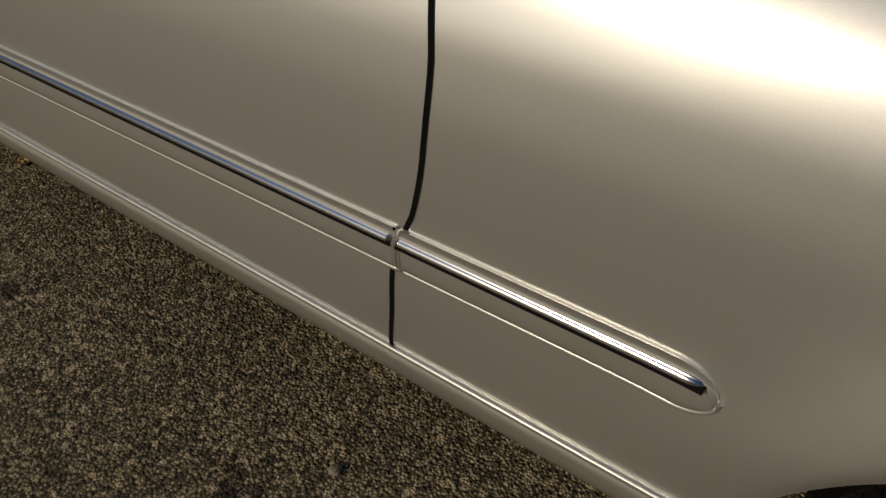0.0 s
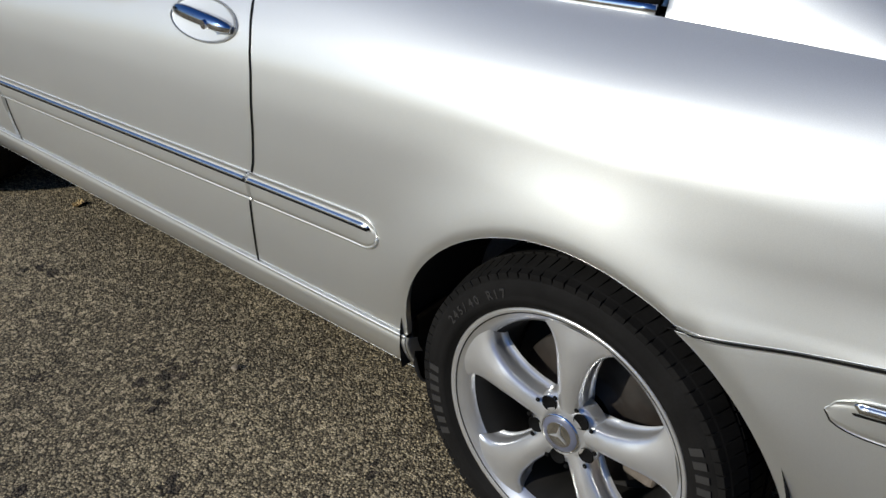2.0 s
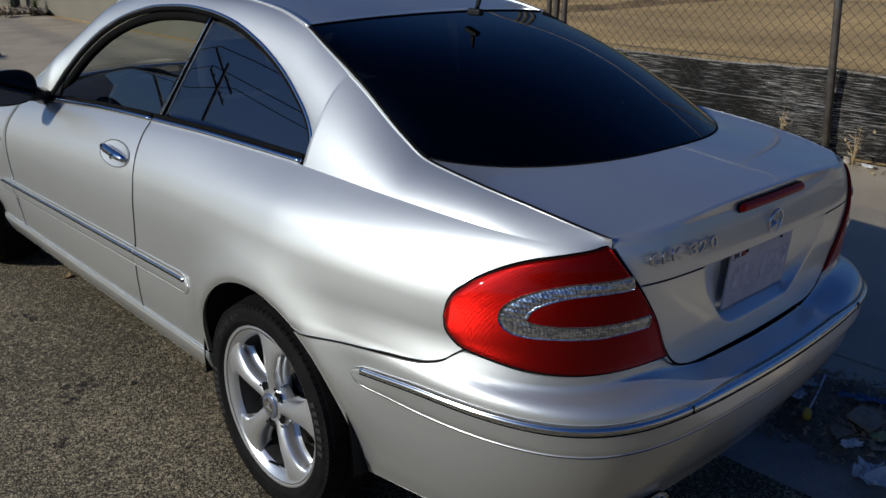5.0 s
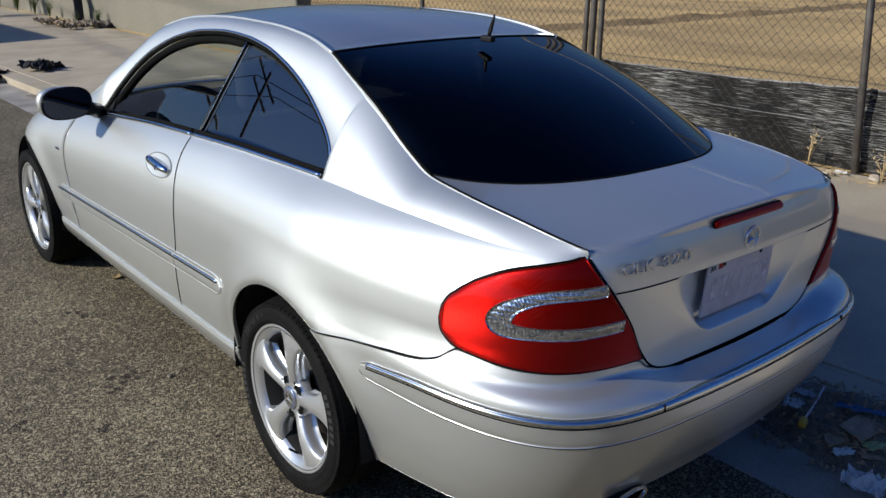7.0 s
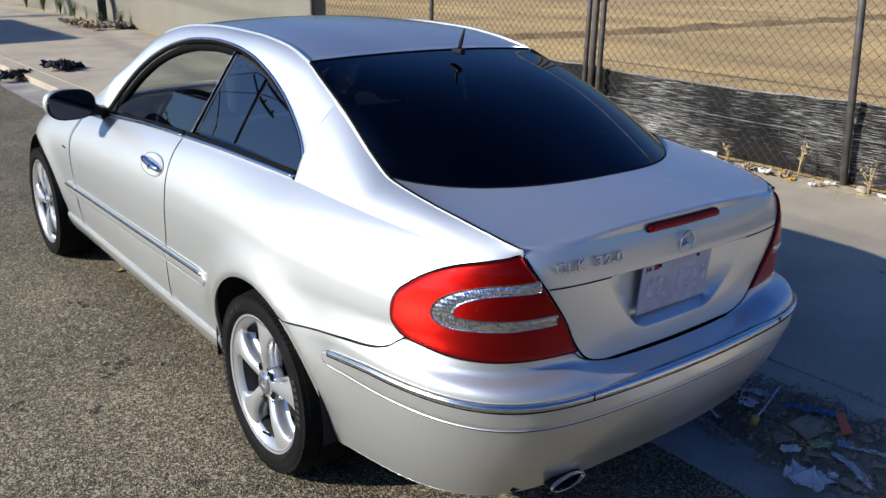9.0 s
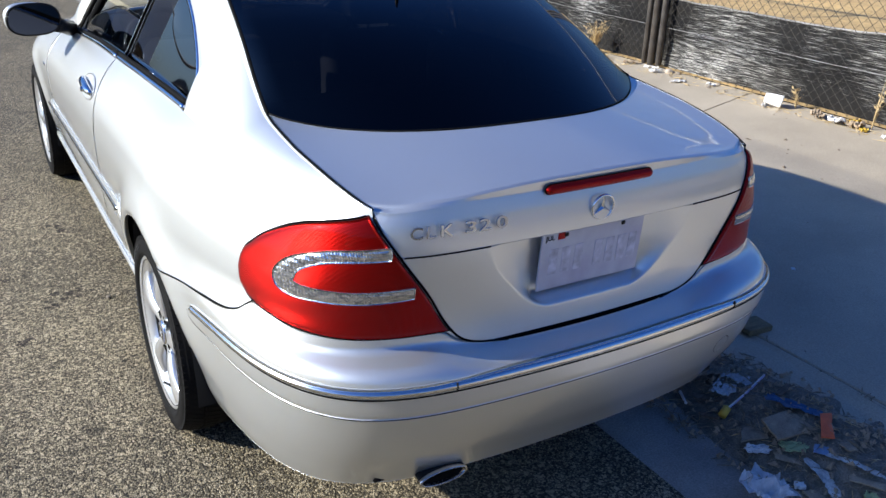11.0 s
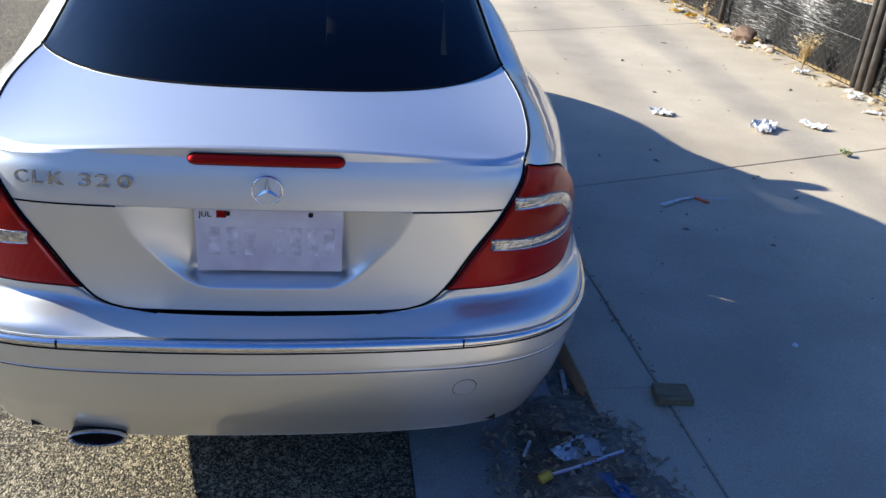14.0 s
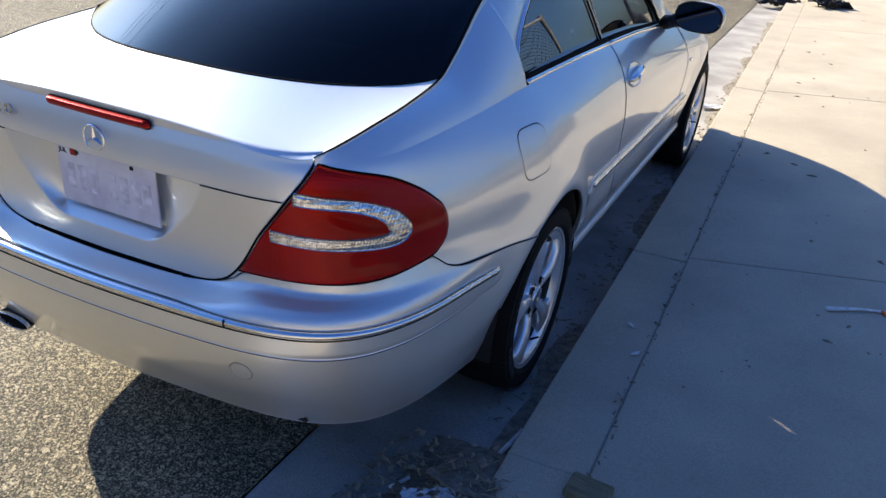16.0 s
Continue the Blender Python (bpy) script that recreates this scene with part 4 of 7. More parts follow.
for i, y in enumerate(np.linspace(1.9, 3.3, 30)):
    a, d = belt_pt(y), np.array([float(ditch_x(y)) + 0.003, y, float(ditch_z(y))])
    for k, t in enumerate(np.linspace(0, 1, 6)):
        wing_top[i, k] = a + (d - a) * t + np.array([0, 0, 0.02]) * t * (1 - t)
for s, f in both:
    part("wing_top", sheet(f(wing_top), "d"), PAINT, CAR)

# Boot lid: deck, lip, rear face with the number plate's hollow.
deck_mid = spline((-1.0, 1.012), (-0.97, 1.017), (-0.9, 1.031), (-0.8, 1.047), (-0.66, 1.066), (-0.45, 1.092))


def deck_z(x, y):
    # the sides of the deck meet the shut line
    k = min(1.0, abs(x) / (float(ditch_x(y)) - 0.005)) ** 2.2
    old = float(deck_mid(y)) - 0.046 * (abs(x) / 0.6) ** 2.2 * (0.75 + 0.25 * float(step(y, -0.9, -0.5)))
    side = float(ditch_z(y)) + 0.001
    return old + (side - old) * k ** 1.3


def lip_y(x):
    return float(S(q_of_x(min(abs(x), 0.566), 0.992), 0.992)[1])


glass_y = lambda w: -0.70 + 0.30 * abs(w) ** 2.6  # foot of the rear window
ws = np.concatenate(([-1, -0.996, -0.992], np.linspace(-0.985, 0.985, 61), [0.992, 0.996, 1]))
ts = np.concatenate((lin(34, 0.35)[:-3], np.linspace(0.965, 1.0, 8)))
deck = np.zeros((len(ts), len(ws), 3))
for j, w in enumerate(ws):
    for i, t in enumerate(ts):
        ya = glass_y(w) - 0.006
        x = w * 0.565
        yb = lip_y(x)
        y = ya + (yb - ya) * t
        x = w * (float(ditch_x(max(y, -0.921))) - 0.005)
        x = math.copysign(min(abs(x), abs(w) * 0.6), w)
        drop = 0.004 * max(0, (t - 0.975) / 0.025) ** 2
        deck[i, j] = (x, y, deck_z(x, y) - drop)
lid = part("boot_lid", sheet(deck, "acd", 0.014, 0.002), PAINT, CAR)


def lid_top(x):
    """Upper end of the lid's rear face under the lip."""
    return np.minimum(0.990, np.interp(x, deck[-1, :, 0], deck[-1, :, 2]) - 0.007)


hollow_edge = spline((0, 0.12), (0.06, 0.155), (0.2, 0.194), (0.43, 0.238), (0.71, 0.281), (1, 0.305))


def lid_face(z0, z1, rows, hollow):
    wz = np.concatenate(([0, 0.006, 0.012], np.linspace(0.02, 0.98, rows), [0.988, 0.994, 1]))
    wx = np.concatenate(([-1, -0.996, -0.99], np.linspace(-0.985, 0.985, 181), [0.99, 0.996, 1]))
    P = np.zeros((len(wz), len(wx), 3))
    for i, t in enumerate(wz):
        z = z0 + (z1 - z0) * t
        zz = z0 + ((z1 if hollow else lid_top(wx * 0.55)) - z0) * t
        x = wx * (lid_x(zz) - 0.003)
        q = q_of_x(np.abs(x), zz)
        p = S(q, zz)
        p[:, 0] = x
        if hollow:
            u = min(1.0, max(0.0, (z - 0.700) / 0.187))
            edge = float(hollow_edge(u)) if u > 0 else 0.0
            inside = np.minimum((edge - np.abs(x)) / max(0.02, edge - 0.155), u * 0.187 / 0.03)
            dep = 0.042 * (np.clip(inside, 0, 1) * 0.75 + 0.25 * step(inside, 0.0, 1.0))
            p[:, 1] += dep
        P[i] = p
    return P


part("lid_face_lower", sheet(lid_face(0.646, 0.8855, 66, True), "abcd", 0.016, 0.003), PAINT, lid)
UP = lid_face(0.8895, 0.990, 20, False)
LIP = np.zeros((6,) + UP.shape[1:])
for k, t in enumerate((0.2, 0.4, 0.6, 0.8, 0.95, 1.0)):
    for j in range(UP.shape[1]):
        x = UP[-1, j, 0]
        e = np.array([np.interp(x, deck[-1, :, 0], deck[-1, :, i]) for i in range(3)])
        e[0] = x
        LIP[k, j] = UP[-1, j] + (e - UP[-1, j]) * t
part("lid_face_upper", sheet(np.concatenate((UP, LIP)), "acd", 0.03, 0.002), PAINT, lid)

# Rear window, bowed, in a black band.
def rear_pane(grow, lift):
    P = np.zeros((30, 51, 3))
    for j, w in enumerate(np.linspace(-1, 1, 51)):
        for i, t in enumerate(np.linspace(0, 1, 30)):
            yt, yb = roof_back(w) - 0.006, glass_y(w)
            y = yt + (yb - yt) * t
            k = w * (1 - grow)
            xe = float(ditch_x(y)) - 0.004
            top = float(ditch_z(yt)) + float(crown(0.2)) * (1 - w * w)
            low = deck_z(k * xe, yb) + 0.003
            z = top + (low - top) * t + 0.05 * math.sin(math.pi * t) * (0.9 - 0.2 * w * w) * (1 - 0.35 * abs(w) ** 6)
            P[i, j] = (k * xe, y, z + lift)
    return P


pane = rear_pane(0.0, 0.0)
# keep the pane's sides on the pillars
for i in range(30):
    for j in (0, 50):
        y = pane[i, j, 1]
        pane[i, j, 2] = min(pane[i, j, 2], float(ditch_z(y)) + 0.004)
part("rear_window", sheet(pane, ""), REAR_GLASS, CAR, "dark tinted rear window")

for s, f in both:
    yr = np.linspace(0.19, 1.5, 60)
    part("roof_moulding", tube([(s * float(ditch_x(y)), y, float(ditch_z(y)) + 0.001) for y in yr], 0.0055, 8), PAINT, CAR)
    ys = np.linspace(-0.40, 0.19, 40)
    part("window_rubber", tube([(s * (float(ditch_x(y)) - 0.002), y, float(ditch_z(y)) + 0.0005) for y in ys], 0.0055, 8), SEAM, CAR)
    yl = np.linspace(-0.919, -0.41, 44)
    part("shut_line", tube([(s * (float(ditch_x(y)) - 0.001), y, float(ditch_z(y)) - 0.0005) for y in yl], 0.0032, 6), SEAM, CAR)
foot = [tuple(pane[29, j]) for j in range(51)]
part("window_rubber", tube([(p[0], p[1] - 0.002, p[2] - 0.003) for p in foot], 0.003, 8), SEAM, CAR)
head = [tuple(pane[0, j]) for j in range(51)]
part("window_rubber", tube([(p[0], p[1] + 0.002, p[2]) for p in head], 0.0045, 8), SEAM, CAR)

# Side windows: fixed quarter light; the door's pane is wound down half-way.


def side_pane(y_lo, y_hi, top, n=40):
    P = np.zeros((n, 14, 3))
    for i, t in enumerate(np.linspace(0, 1, n)):
        for k, v in enumerate(np.linspace(0, 1, 14)):
            y = y_lo(v) + (y_hi(v) - y_lo(v)) * t
            zb = float(belt_z(y)) + 0.004
            z = zb + (max(top(y), zb + 0.001) - zb) * v
            P[i, k] = (float(glass_x(y, z)), y, z)
    return P


for s, f in both:
    q = side_pane(lambda v: -0.032, lambda v: 0.80 - 0.125 * v, lambda y: float(top_edge(y)))
    part("quarter_window", sheet(f(q), "abcd", 0.005, 0.001), SIDE_GLASS, CAR)
    half = (lambda y: 9.0) if s > 0 else spline((0.8, 1.135), (1.1, 1.13), (1.35, 1.09), (1.6, 1.03), (1.8, 0.94))
    g = side_pane(lambda v: 0.812 - 0.05 * v, lambda v: 1.82, lambda y: min(float(half(y)), float(top_edge(y))))
    part("door_window", sheet(f(g), "abcd", 0.005, 0.001), SIDE_GLASS if s > 0 else DOOR_GLASS, CAR, "door window wound fully up" if s > 0 else "door window wound half-way down")
    # upright at the back of the door window
    zz = np.linspace(0.99, 1.325, 14)
    yy = 0.806 - 0.375 * (zz - 0.99)
    part("window_post", tube([(s * (float(glass_x(y, z)) + 0.004), y, z) for y, z in zip(yy, zz)], 0.0055, 8), SEAM, CAR)
    part("post_trim", tube([(s * (float(glass_x(y, z)) + 0.010), y - 0.005, z) for y, z in zip(yy, zz)], 0.0018, 6), CHROME, CAR)
    # black rubber and bright strip round the windows
    rim = [(s * (float(glass_x(y, z)) + 0.008), y, z) for y, z in edge_off(0.001) if z > float(belt_z(y)) - 0.004]
    part("window_seal", tube(rim, 0.008, 8), SEAM, CAR)
    inner = [(s * (float(glass_x(y, z)) - 0.016), y, z) for y, z in edge_off(-0.022) if y > 0.70 and z > float(belt_z(y)) + 0.01]
    part("door_frame", tube(inner, 0.017, 8), SEAM, CAR)
    bright = [(s * (float(glass_x(y, z)) + 0.015), y, z) for y, z in edge_off(0.011) if z > float(belt_z(y)) - 0.004]
    part("window_trim", tube(bright, 0.0062, 8), CHROME, CAR)
    for y0, y1 in ((-0.034, 0.806), (0.82, 1.84)):
        yb = np.linspace(y0, y1, 40)
        zb = belt_z(yb) + 0.006
        xb = belt_pt(yb)[:, 0] - 0.006
        part("belt_trim", tube([(s * x, y, z) for x, y, z in zip(xb, yb, zb)], 0.0085, 8), CHROME, CAR)
        part("belt_seal", tube([(s * (x - 0.010), y, z + 0.012) for x, y, z in zip(xb, yb, zb)], 0.0075, 8), SEAM, CAR)
    # black ledge that closes the gap between pane and skin
    led = np.zeros((50, 4, 3))
    for i, y in enumerate(np.linspace(-0.03, 1.9, 50)):
        b = belt_pt(y)
        for k, t in enumerate((0, 0.3, 0.7, 1.0)):
            led[i, k] = (b[0] - 0.004 - 0.06 * t, y, b[2] - 0.004)
    part("window_ledge", sheet(f(led), "", flip=(s > 0)), SEAM, CAR)
    # triangle at the foot of the windscreen pillar
    tri = np.zeros((10, 6, 3))
    for i, t in enumerate(np.linspace(0, 1, 10)):
        y = 1.74 + 0.2 * t
        zt = max(float(belt_z(y)) + 0.002, 1.02 - 0.5 * (y - 1.74))
        for k, v in enumerate(np.linspace(0, 1, 6)):
            z = float(belt_z(y)) + (zt - float(belt_z(y))) * v
            tri[i, k] = (float(glass_x(y, z)) + 0.006, y, z)
    part("mirror_sail", sheet(f(tri), "abcd", 0.004, 0.001), BLACK, CAR)

# Dark inner shell behind the shut lines.
shell = np.zeros((60, 16, 3))
for i, w in enumerate(np.linspace(0, 1, 60)):
    y = 0.42 + 1.88 * w
    z = np.linspace(0.24, float(belt_z(y)) - 0.01, 16)
    shell[i] = S(y - Y0, z)
    shell[i, :, 0] -= 0.03
for s, f in both:
    part("inner_shell", sheet(f(shell), ""), SEAM, CAR)
tails = np.zeros((60, 18, 3))
for i, w in enumerate(np.linspace(0, 1, 60)):
    q = -0.42 + (tail + 0.42) * w
    z = np.linspace(0.33, 0.94, 18)
    tails[i] = skin_out(np.full(18, q), z, np.full(18, -0.05))
part("tail_shell", sheet(np.concatenate((tails, mirrored(tails[::-1])[1:])), ""), SEAM, CAR)
part("floor_pan", block(-0.70, 0.70, 0.40, 3.4, 0.20, 0.26), DARK, CAR)
part("rear_floor", block(-0.55, 0.55, -0.93, 0.42, 0.30, 0.36), DARK, CAR)
part("shelf_floor", block(-0.62, 0.62, -0.62, 0.30, 0.90, 0.93, 0.01), DASH, CAR)
for s, f in both:
    for yc in (0.0, FRONT_AXLE):
        liner = np.zeros((28, 6, 3))
        for i, a in enumerate(np.radians(np.linspace(-7, 187, 28))):
            for k, t in enumerate(np.linspace(0, 1, 6)):
                liner[i, k] = (0.825 - 0.30 * t - 0.006, yc + 0.385 * math.cos(a), WZ + 0.385 * math.sin(a))
        part("wheel_liner", sheet(f(liner), "", centre=(s * 0.6, yc, WZ), flip=False), DARK, CAR)
        wall = np.zeros((28, 2, 3))
        for i, a in enumerate(np.radians(np.linspace(-30, 210, 28))):
            for k, rr in enumerate((0.02, 0.39)):
                wall[i, k] = (0.525, yc + rr * math.cos(a), WZ + rr * math.sin(a))
        part("liner_wall", sheet(f(wall), ""), DARK, CAR)
    flap = np.zeros((14, 10, 3))
    for i, t in enumerate(np.linspace(0, 1, 14)):
        for k, w in enumerate(np.linspace(0, 1, 10)):
            edge = 0.798 - 0.010 * t - 0.05 * max(0.0, (t - 0.75) / 0.25) ** 2
            flap[i, k] = (0.60 + (edge - 0.60) * w, 0.372 - 0.022 * t + 0.012 * math.sin(math.pi * t) - 0.006 * w * w, 0.38 - 0.18 * t)
    part("mud_flap", sheet(f(flap), "abcd", 0.008, 0.003, centre=(0, 1.4, 0.3)), BLACK, CAR)


# ---- the car: lamps ----
lamp_up = spline((0, 0.79), (0.004, 0.816), (0.066, 0.858), (0.181, 0.893), (0.4375, 0.933), (0.7, 0.953), (0.9, 0.9645), (1, 0.972))
lamp_lo = spline((0, 0.79), (0.012, 0.765), (0.05, 0.742), (0.093, 0.729), (0.19, 0.719), (0.33, 0.709), (0.5, 0.704), (0.75, 0.700), (1, 0.697))
LQ = -0.657


def lamp_q(c, z):
    inner = q_of_x(lid_x(z) + 0.006, z)
    return LQ + (inner - LQ) * c


def lamp_grid(c0, c1, grow, out, n=44):
    # c0 below 0 shifts the whole outline outwards
    cs = np.concatenate((0.0006 + 0.1194 * np.linspace(0, 1, 26) ** 2.6, np.linspace(0.12, 1, n)[1:]))
    v = np.concatenate(([0, 0.02], np.linspace(0.05, 0.95, 20), [0.98, 1]))
    P = np.zeros((len(cs), len(v), 3))
    for i, c in enumerate(cs):
        cc = c0 + (c1 - c0) * c
        u = c * c1
        a, b = float(lamp_lo(u)) - grow, float(lamp_up(u)) + grow
        z = a + (b - a) * v
        q = lamp_q(np.full(z.shape, cc), np.clip(z, 0.69, 0.99))
        dome = np.sqrt(np.maximum(0, 1 - (2 * v - 1) ** 6)) * (0.5 + 0.5 * float(step(cc, 0, 0.03)))
        P[i] = skin_out(q, z, out * (0.4 + 0.6 * dome))
    return P


def band(path, half, out, rows=7):
    """A flat band along a path in (q, z) on the skin."""
    p = np.array(path, float)
    d = np.gradient(p, axis=0)
    d[:, 0] *= 0.85
    d /= np.linalg.norm(d, axis=1, keepdims=True)
    nrm = np.stack([-d[:, 1] / 0.85, d[:, 0]], 1)
    P = np.zeros((len(p), rows, 3))
    for k, t in enumerate(np.linspace(-1, 1, rows)):
        pts = p + nrm * np.asarray(half)[:, None] * t
        P[:, k] = skin_out(pts[:, 0], pts[:, 1], np.full(len(p), out + abs(out) * 0.2 * (1 - t * t)))
    return P


hoop_q = spline((0, -1.01), (0.2, -0.885), (0.33, -0.832), (0.42, -0.803), (0.5, -0.792), (0.58, -0.803), (0.66, -0.838), (0.8, -0.93), (1, -1.09))
hoop_z = spline((0, 0.900), (0.2, 0.884), (0.33, 0.864), (0.42, 0.843), (0.5, 0.8195), (0.58, 0.803), (0.66, 0.797), (0.8, 0.800), (1, 0.8095))
for s, f in both:
    tl = part("tail_lamp", sheet(f(lamp_grid(0.0, 0.992, 0.0, 0.010)), "bcd", 0.012, 0.002), RED, CAR, "red tail lamp with a clear hooped band")
    part("lamp_gasket", sheet(f(lamp_grid(-0.012, 1.0, 0.0045, 0.0025)), "bcd", 0.006, 0.001), SEAM, tl)
    t = np.linspace(0, 1, 70)
    half = 0.0138 + 0.009 * np.exp(-((t - 0.5) / 0.12) ** 2)
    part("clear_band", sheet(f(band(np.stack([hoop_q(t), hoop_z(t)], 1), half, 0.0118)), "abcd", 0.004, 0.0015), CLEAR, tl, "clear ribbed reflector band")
    # black shut lines
    z = np.linspace(SILL, 0.99, 40)
    part("shut_line", sheet(f(band(np.stack([q_of_y(door_gap(z), z), z], 1), np.full(40, 0.0031), 0.0011, 3)), ""), SEAM, CAR)
    z = np.linspace(SILL, 0.9, 30)
    part("shut_line", sheet(f(band(np.stack([2.04 - Y0 + 0 * z, z], 1), np.full(30, 0.0031), 0.0011, 3)), ""), SEAM, CAR)
    q = np.concatenate((np.linspace(-0.14, -0.6, 40)[:-1], np.linspace(-0.6, -0.74, 60)))
    part("bumper_seam", sheet(f(band(np.stack([q, seam_z(q)], 1), np.full(len(q), 0.0017), 0.0008, 3)), ""), SEAM, CAR)
    z = np.linspace(0.640, 0.968, 48)
    part("shut_line", sheet(f(band(np.stack([q_of_x(lid_x(z) + 0.001, z), z], 1), np.full(48, 0.0024), 0.0008, 3)), ""), SEAM, CAR)

for s, f in both:
    xs = np.linspace(0.300, 0.497, 24)
    part("lid_seam", sheet(f(band(np.stack([q_of_x(xs, np.full(24, 0.8875)), np.full(24, 0.8875)], 1), np.full(24, 0.0017), 0.0010, 3)), ""), SEAM, lid)

# High brake lamp on the lip.
bw = np.concatenate((np.linspace(-1, -0.9, 9), np.linspace(-0.9, 0.9, 31)[1:-1], np.linspace(0.9, 1, 9)))
br = np.zeros((len(bw), 9, 3))
for grow, o, mat, nm in ((1.0, 0.013, RED, "brake_lamp"), (1.10, 0.005, SEAM, "brake_gasket")):
    br = np.zeros((len(bw), 9, 3))
    for i, w in enumerate(bw):
        k = math.sqrt(max(0.0004, 1 - max(0, (abs(w) - 0.9) / 0.1) ** 2))
        x = w * (0.156 + (grow - 1) * 0.012)
        z = 0.9895 + 0.0118 * grow * k * np.linspace(-1, 1, 9)
        y = lip_y(x) - 0.008 + 0.002
        br[i] = np.stack([np.full(9, x), y - o * np.sqrt(np.maximum(0, 1 - np.linspace(-1, 1, 9) ** 2)) * k, z], -1)
    part(nm, sheet(br, "abcd", 0.012, 0.001), mat, lid)

# Emblem: ring with three arms; and the model lettering.
emy, emz = float(rear_y(0.932)) - 0.002, 0.931
em = part("emblem_ring", lathe([(0.0305 + 0.0028 * math.cos(a), 0.004 * math.sin(a)) for a in np.linspace(0, 2 * math.pi, 11)], 48, "y"), CHROME, lid)
em.matrix_local = Matrix.Translation((0, emy - 0.002, emz)) @ Matrix.Rotation(radians(4), 4, "X")
for k in range(3):
    bm = bmesh.new()
    a = radians(90 + 120 * k)
    tip = bm.verts.new((0.0305 * math.cos(a), -0.001, 0.0305 * math.sin(a)))
    mid = bm.verts.new((0, -0.006, 0))
    l = bm.verts.new((0.0055 * math.cos(a + 1.05), 0, 0.0055 * math.sin(a + 1.05)))
    r_ = bm.verts.new((0.0055 * math.cos(a - 1.05), 0, 0.0055 * math.sin(a - 1.05)))
    bk = bm.verts.new((0, 0.003, 0))
    for tri_ in ((tip, mid, l), (tip, r_, mid), (tip, l, bk), (tip, bk, r_), (l, mid, bk), (mid, r_, bk)):
        bm.faces.new(tri_)
    part("emblem_arm", bm, CHROME, em)
for txt, x0, wide in (("C", -0.490, 1.0), ("L", -0.456, 1.12), ("K", -0.4255, 1.1), ("3", -0.3685, 1.5), ("2", -0.334, 1.42), ("0", -0.292, 1.42)):
    me = lettering(txt, 0.042, 0.0018)
    o = part("badge_letter", me, LETTER, lid)
    xc = x0 + 0.014
    yc = float(S(q_of_x(abs(xc), 0.93), 0.93)[1])
    y2 = float(S(q_of_x(abs(xc) - 0.02, 0.93), 0.93)[1])
    turn = math.atan2(y2 - yc, 0.02)
    o.matrix_local = Matrix.Translation((x0, yc - 0.0085, 0.930)) @ Matrix.Rotation(turn, 4, "Z") @ Matrix.Rotation(radians(83), 4, "X") @ Matrix.Diagonal((wide, 0.88, 1, 1))

# Number plate with plain bars for its writing.
plate = part("number_plate", block(-0.1525, 0.1525, -0.003, 0.003, -0.076, 0.076, 0.002), PLATE, lid, "white number plate with faded violet marks")
plate.matrix_local = Matrix.Translation((0.003, -0.972, 0.808)) @ Matrix.Rotation(radians(4), 4, "X")
for k, x in enumerate((-0.115, -0.078, -0.041, 0.018, 0.054, 0.09, 0.124)):
    part("plate_bar", block(x - 0.012, x + 0.012, -0.0042, -0.003, -0.036, 0.03), INK, plate)
o = part("plate_month", lettering("JUL", 0.017, 0.0003), SEAM, plate)
o.matrix_local = Matrix.Translation((-0.143, -0.0045, 0.055)) @ Matrix.Rotation(radians(90), 4, "X")
part("plate_sticker", block(-0.108, -0.088, -0.0042, -0.003, 0.053, 0.069), RED, plate)
for x in (-0.085, 0.085):
    part("plate_screw", block(x - 0.005, x + 0.005, -0.007, -0.003, 0.058, 0.068, 0.002), BLACK, plate)

# Exhaust: oval double-walled tip.
ex = part("exhaust_tip", lathe([(0.0505, 0.012), (0.052, 0.004), (0.050, 0.0), (0.046, 0.004), (0.044, 0.03), (0.043, 0.06)], 40, "y"), STEEL, CAR, "chrome oval exhaust tip")
ex.matrix_local = Matrix.Translation((-0.392, -0.990, 0.301)) @ Matrix.Diagonal((1.27, 1, 0.42, 1)) @ Matrix.Rotation(radians(4), 4, "X")
# the pipe's black colour stands in for the shadow under the bumper
part("exhaust_pipe", lathe([(0.046, 0.16), (0.0485, 0.03), (0.0500, 0.0125)], 40, "y"), DARK, ex, "pipe behind the tip, coloured black for the bumper's shade")
part("exhaust_inside", lathe([(0.0005, 0.016), (0.0455, 0.010)], 30, "y"), SEAM, ex)
part("silencer", block(-0.56, 0.3, -0.80, -0.45, 0.26, 0.36, 0.04, 3), DARK, CAR)

# Fuel flap on the kerb side.
fw = np.linspace(0, 2 * math.pi, 49)
sq = lambda a, p: np.sign(np.cos(a)) * np.abs(np.cos(a)) ** p
sr = lambda a, p: np.sign(np.sin(a)) * np.abs(np.sin(a)) ** p
fq = float(q_of_y(-0.20, 0.868))
fl = [skin_out(fq + 0.098 * rr * sq(fw, 0.5), 0.864 + 0.066 * rr * sr(fw, 0.5), 0.0016 + 0 * fw) for rr in (0.01, 0.4, 0.8, 0.97, 0.985, 1.0)]
fr = [skin_out(fq + 0.101 * rr * sq(fw, 0.5), 0.864 + 0.069 * rr * sr(fw, 0.5), 0.0008 + 0 * fw) for rr in (0.9, 1.0)]
flap = part("fuel_flap", sheet(np.array(fl), "b", 0.004, 0.001), PAINT, CAR)
part("flap_seam", sheet(np.array(fr), ""), SEAM, flap)

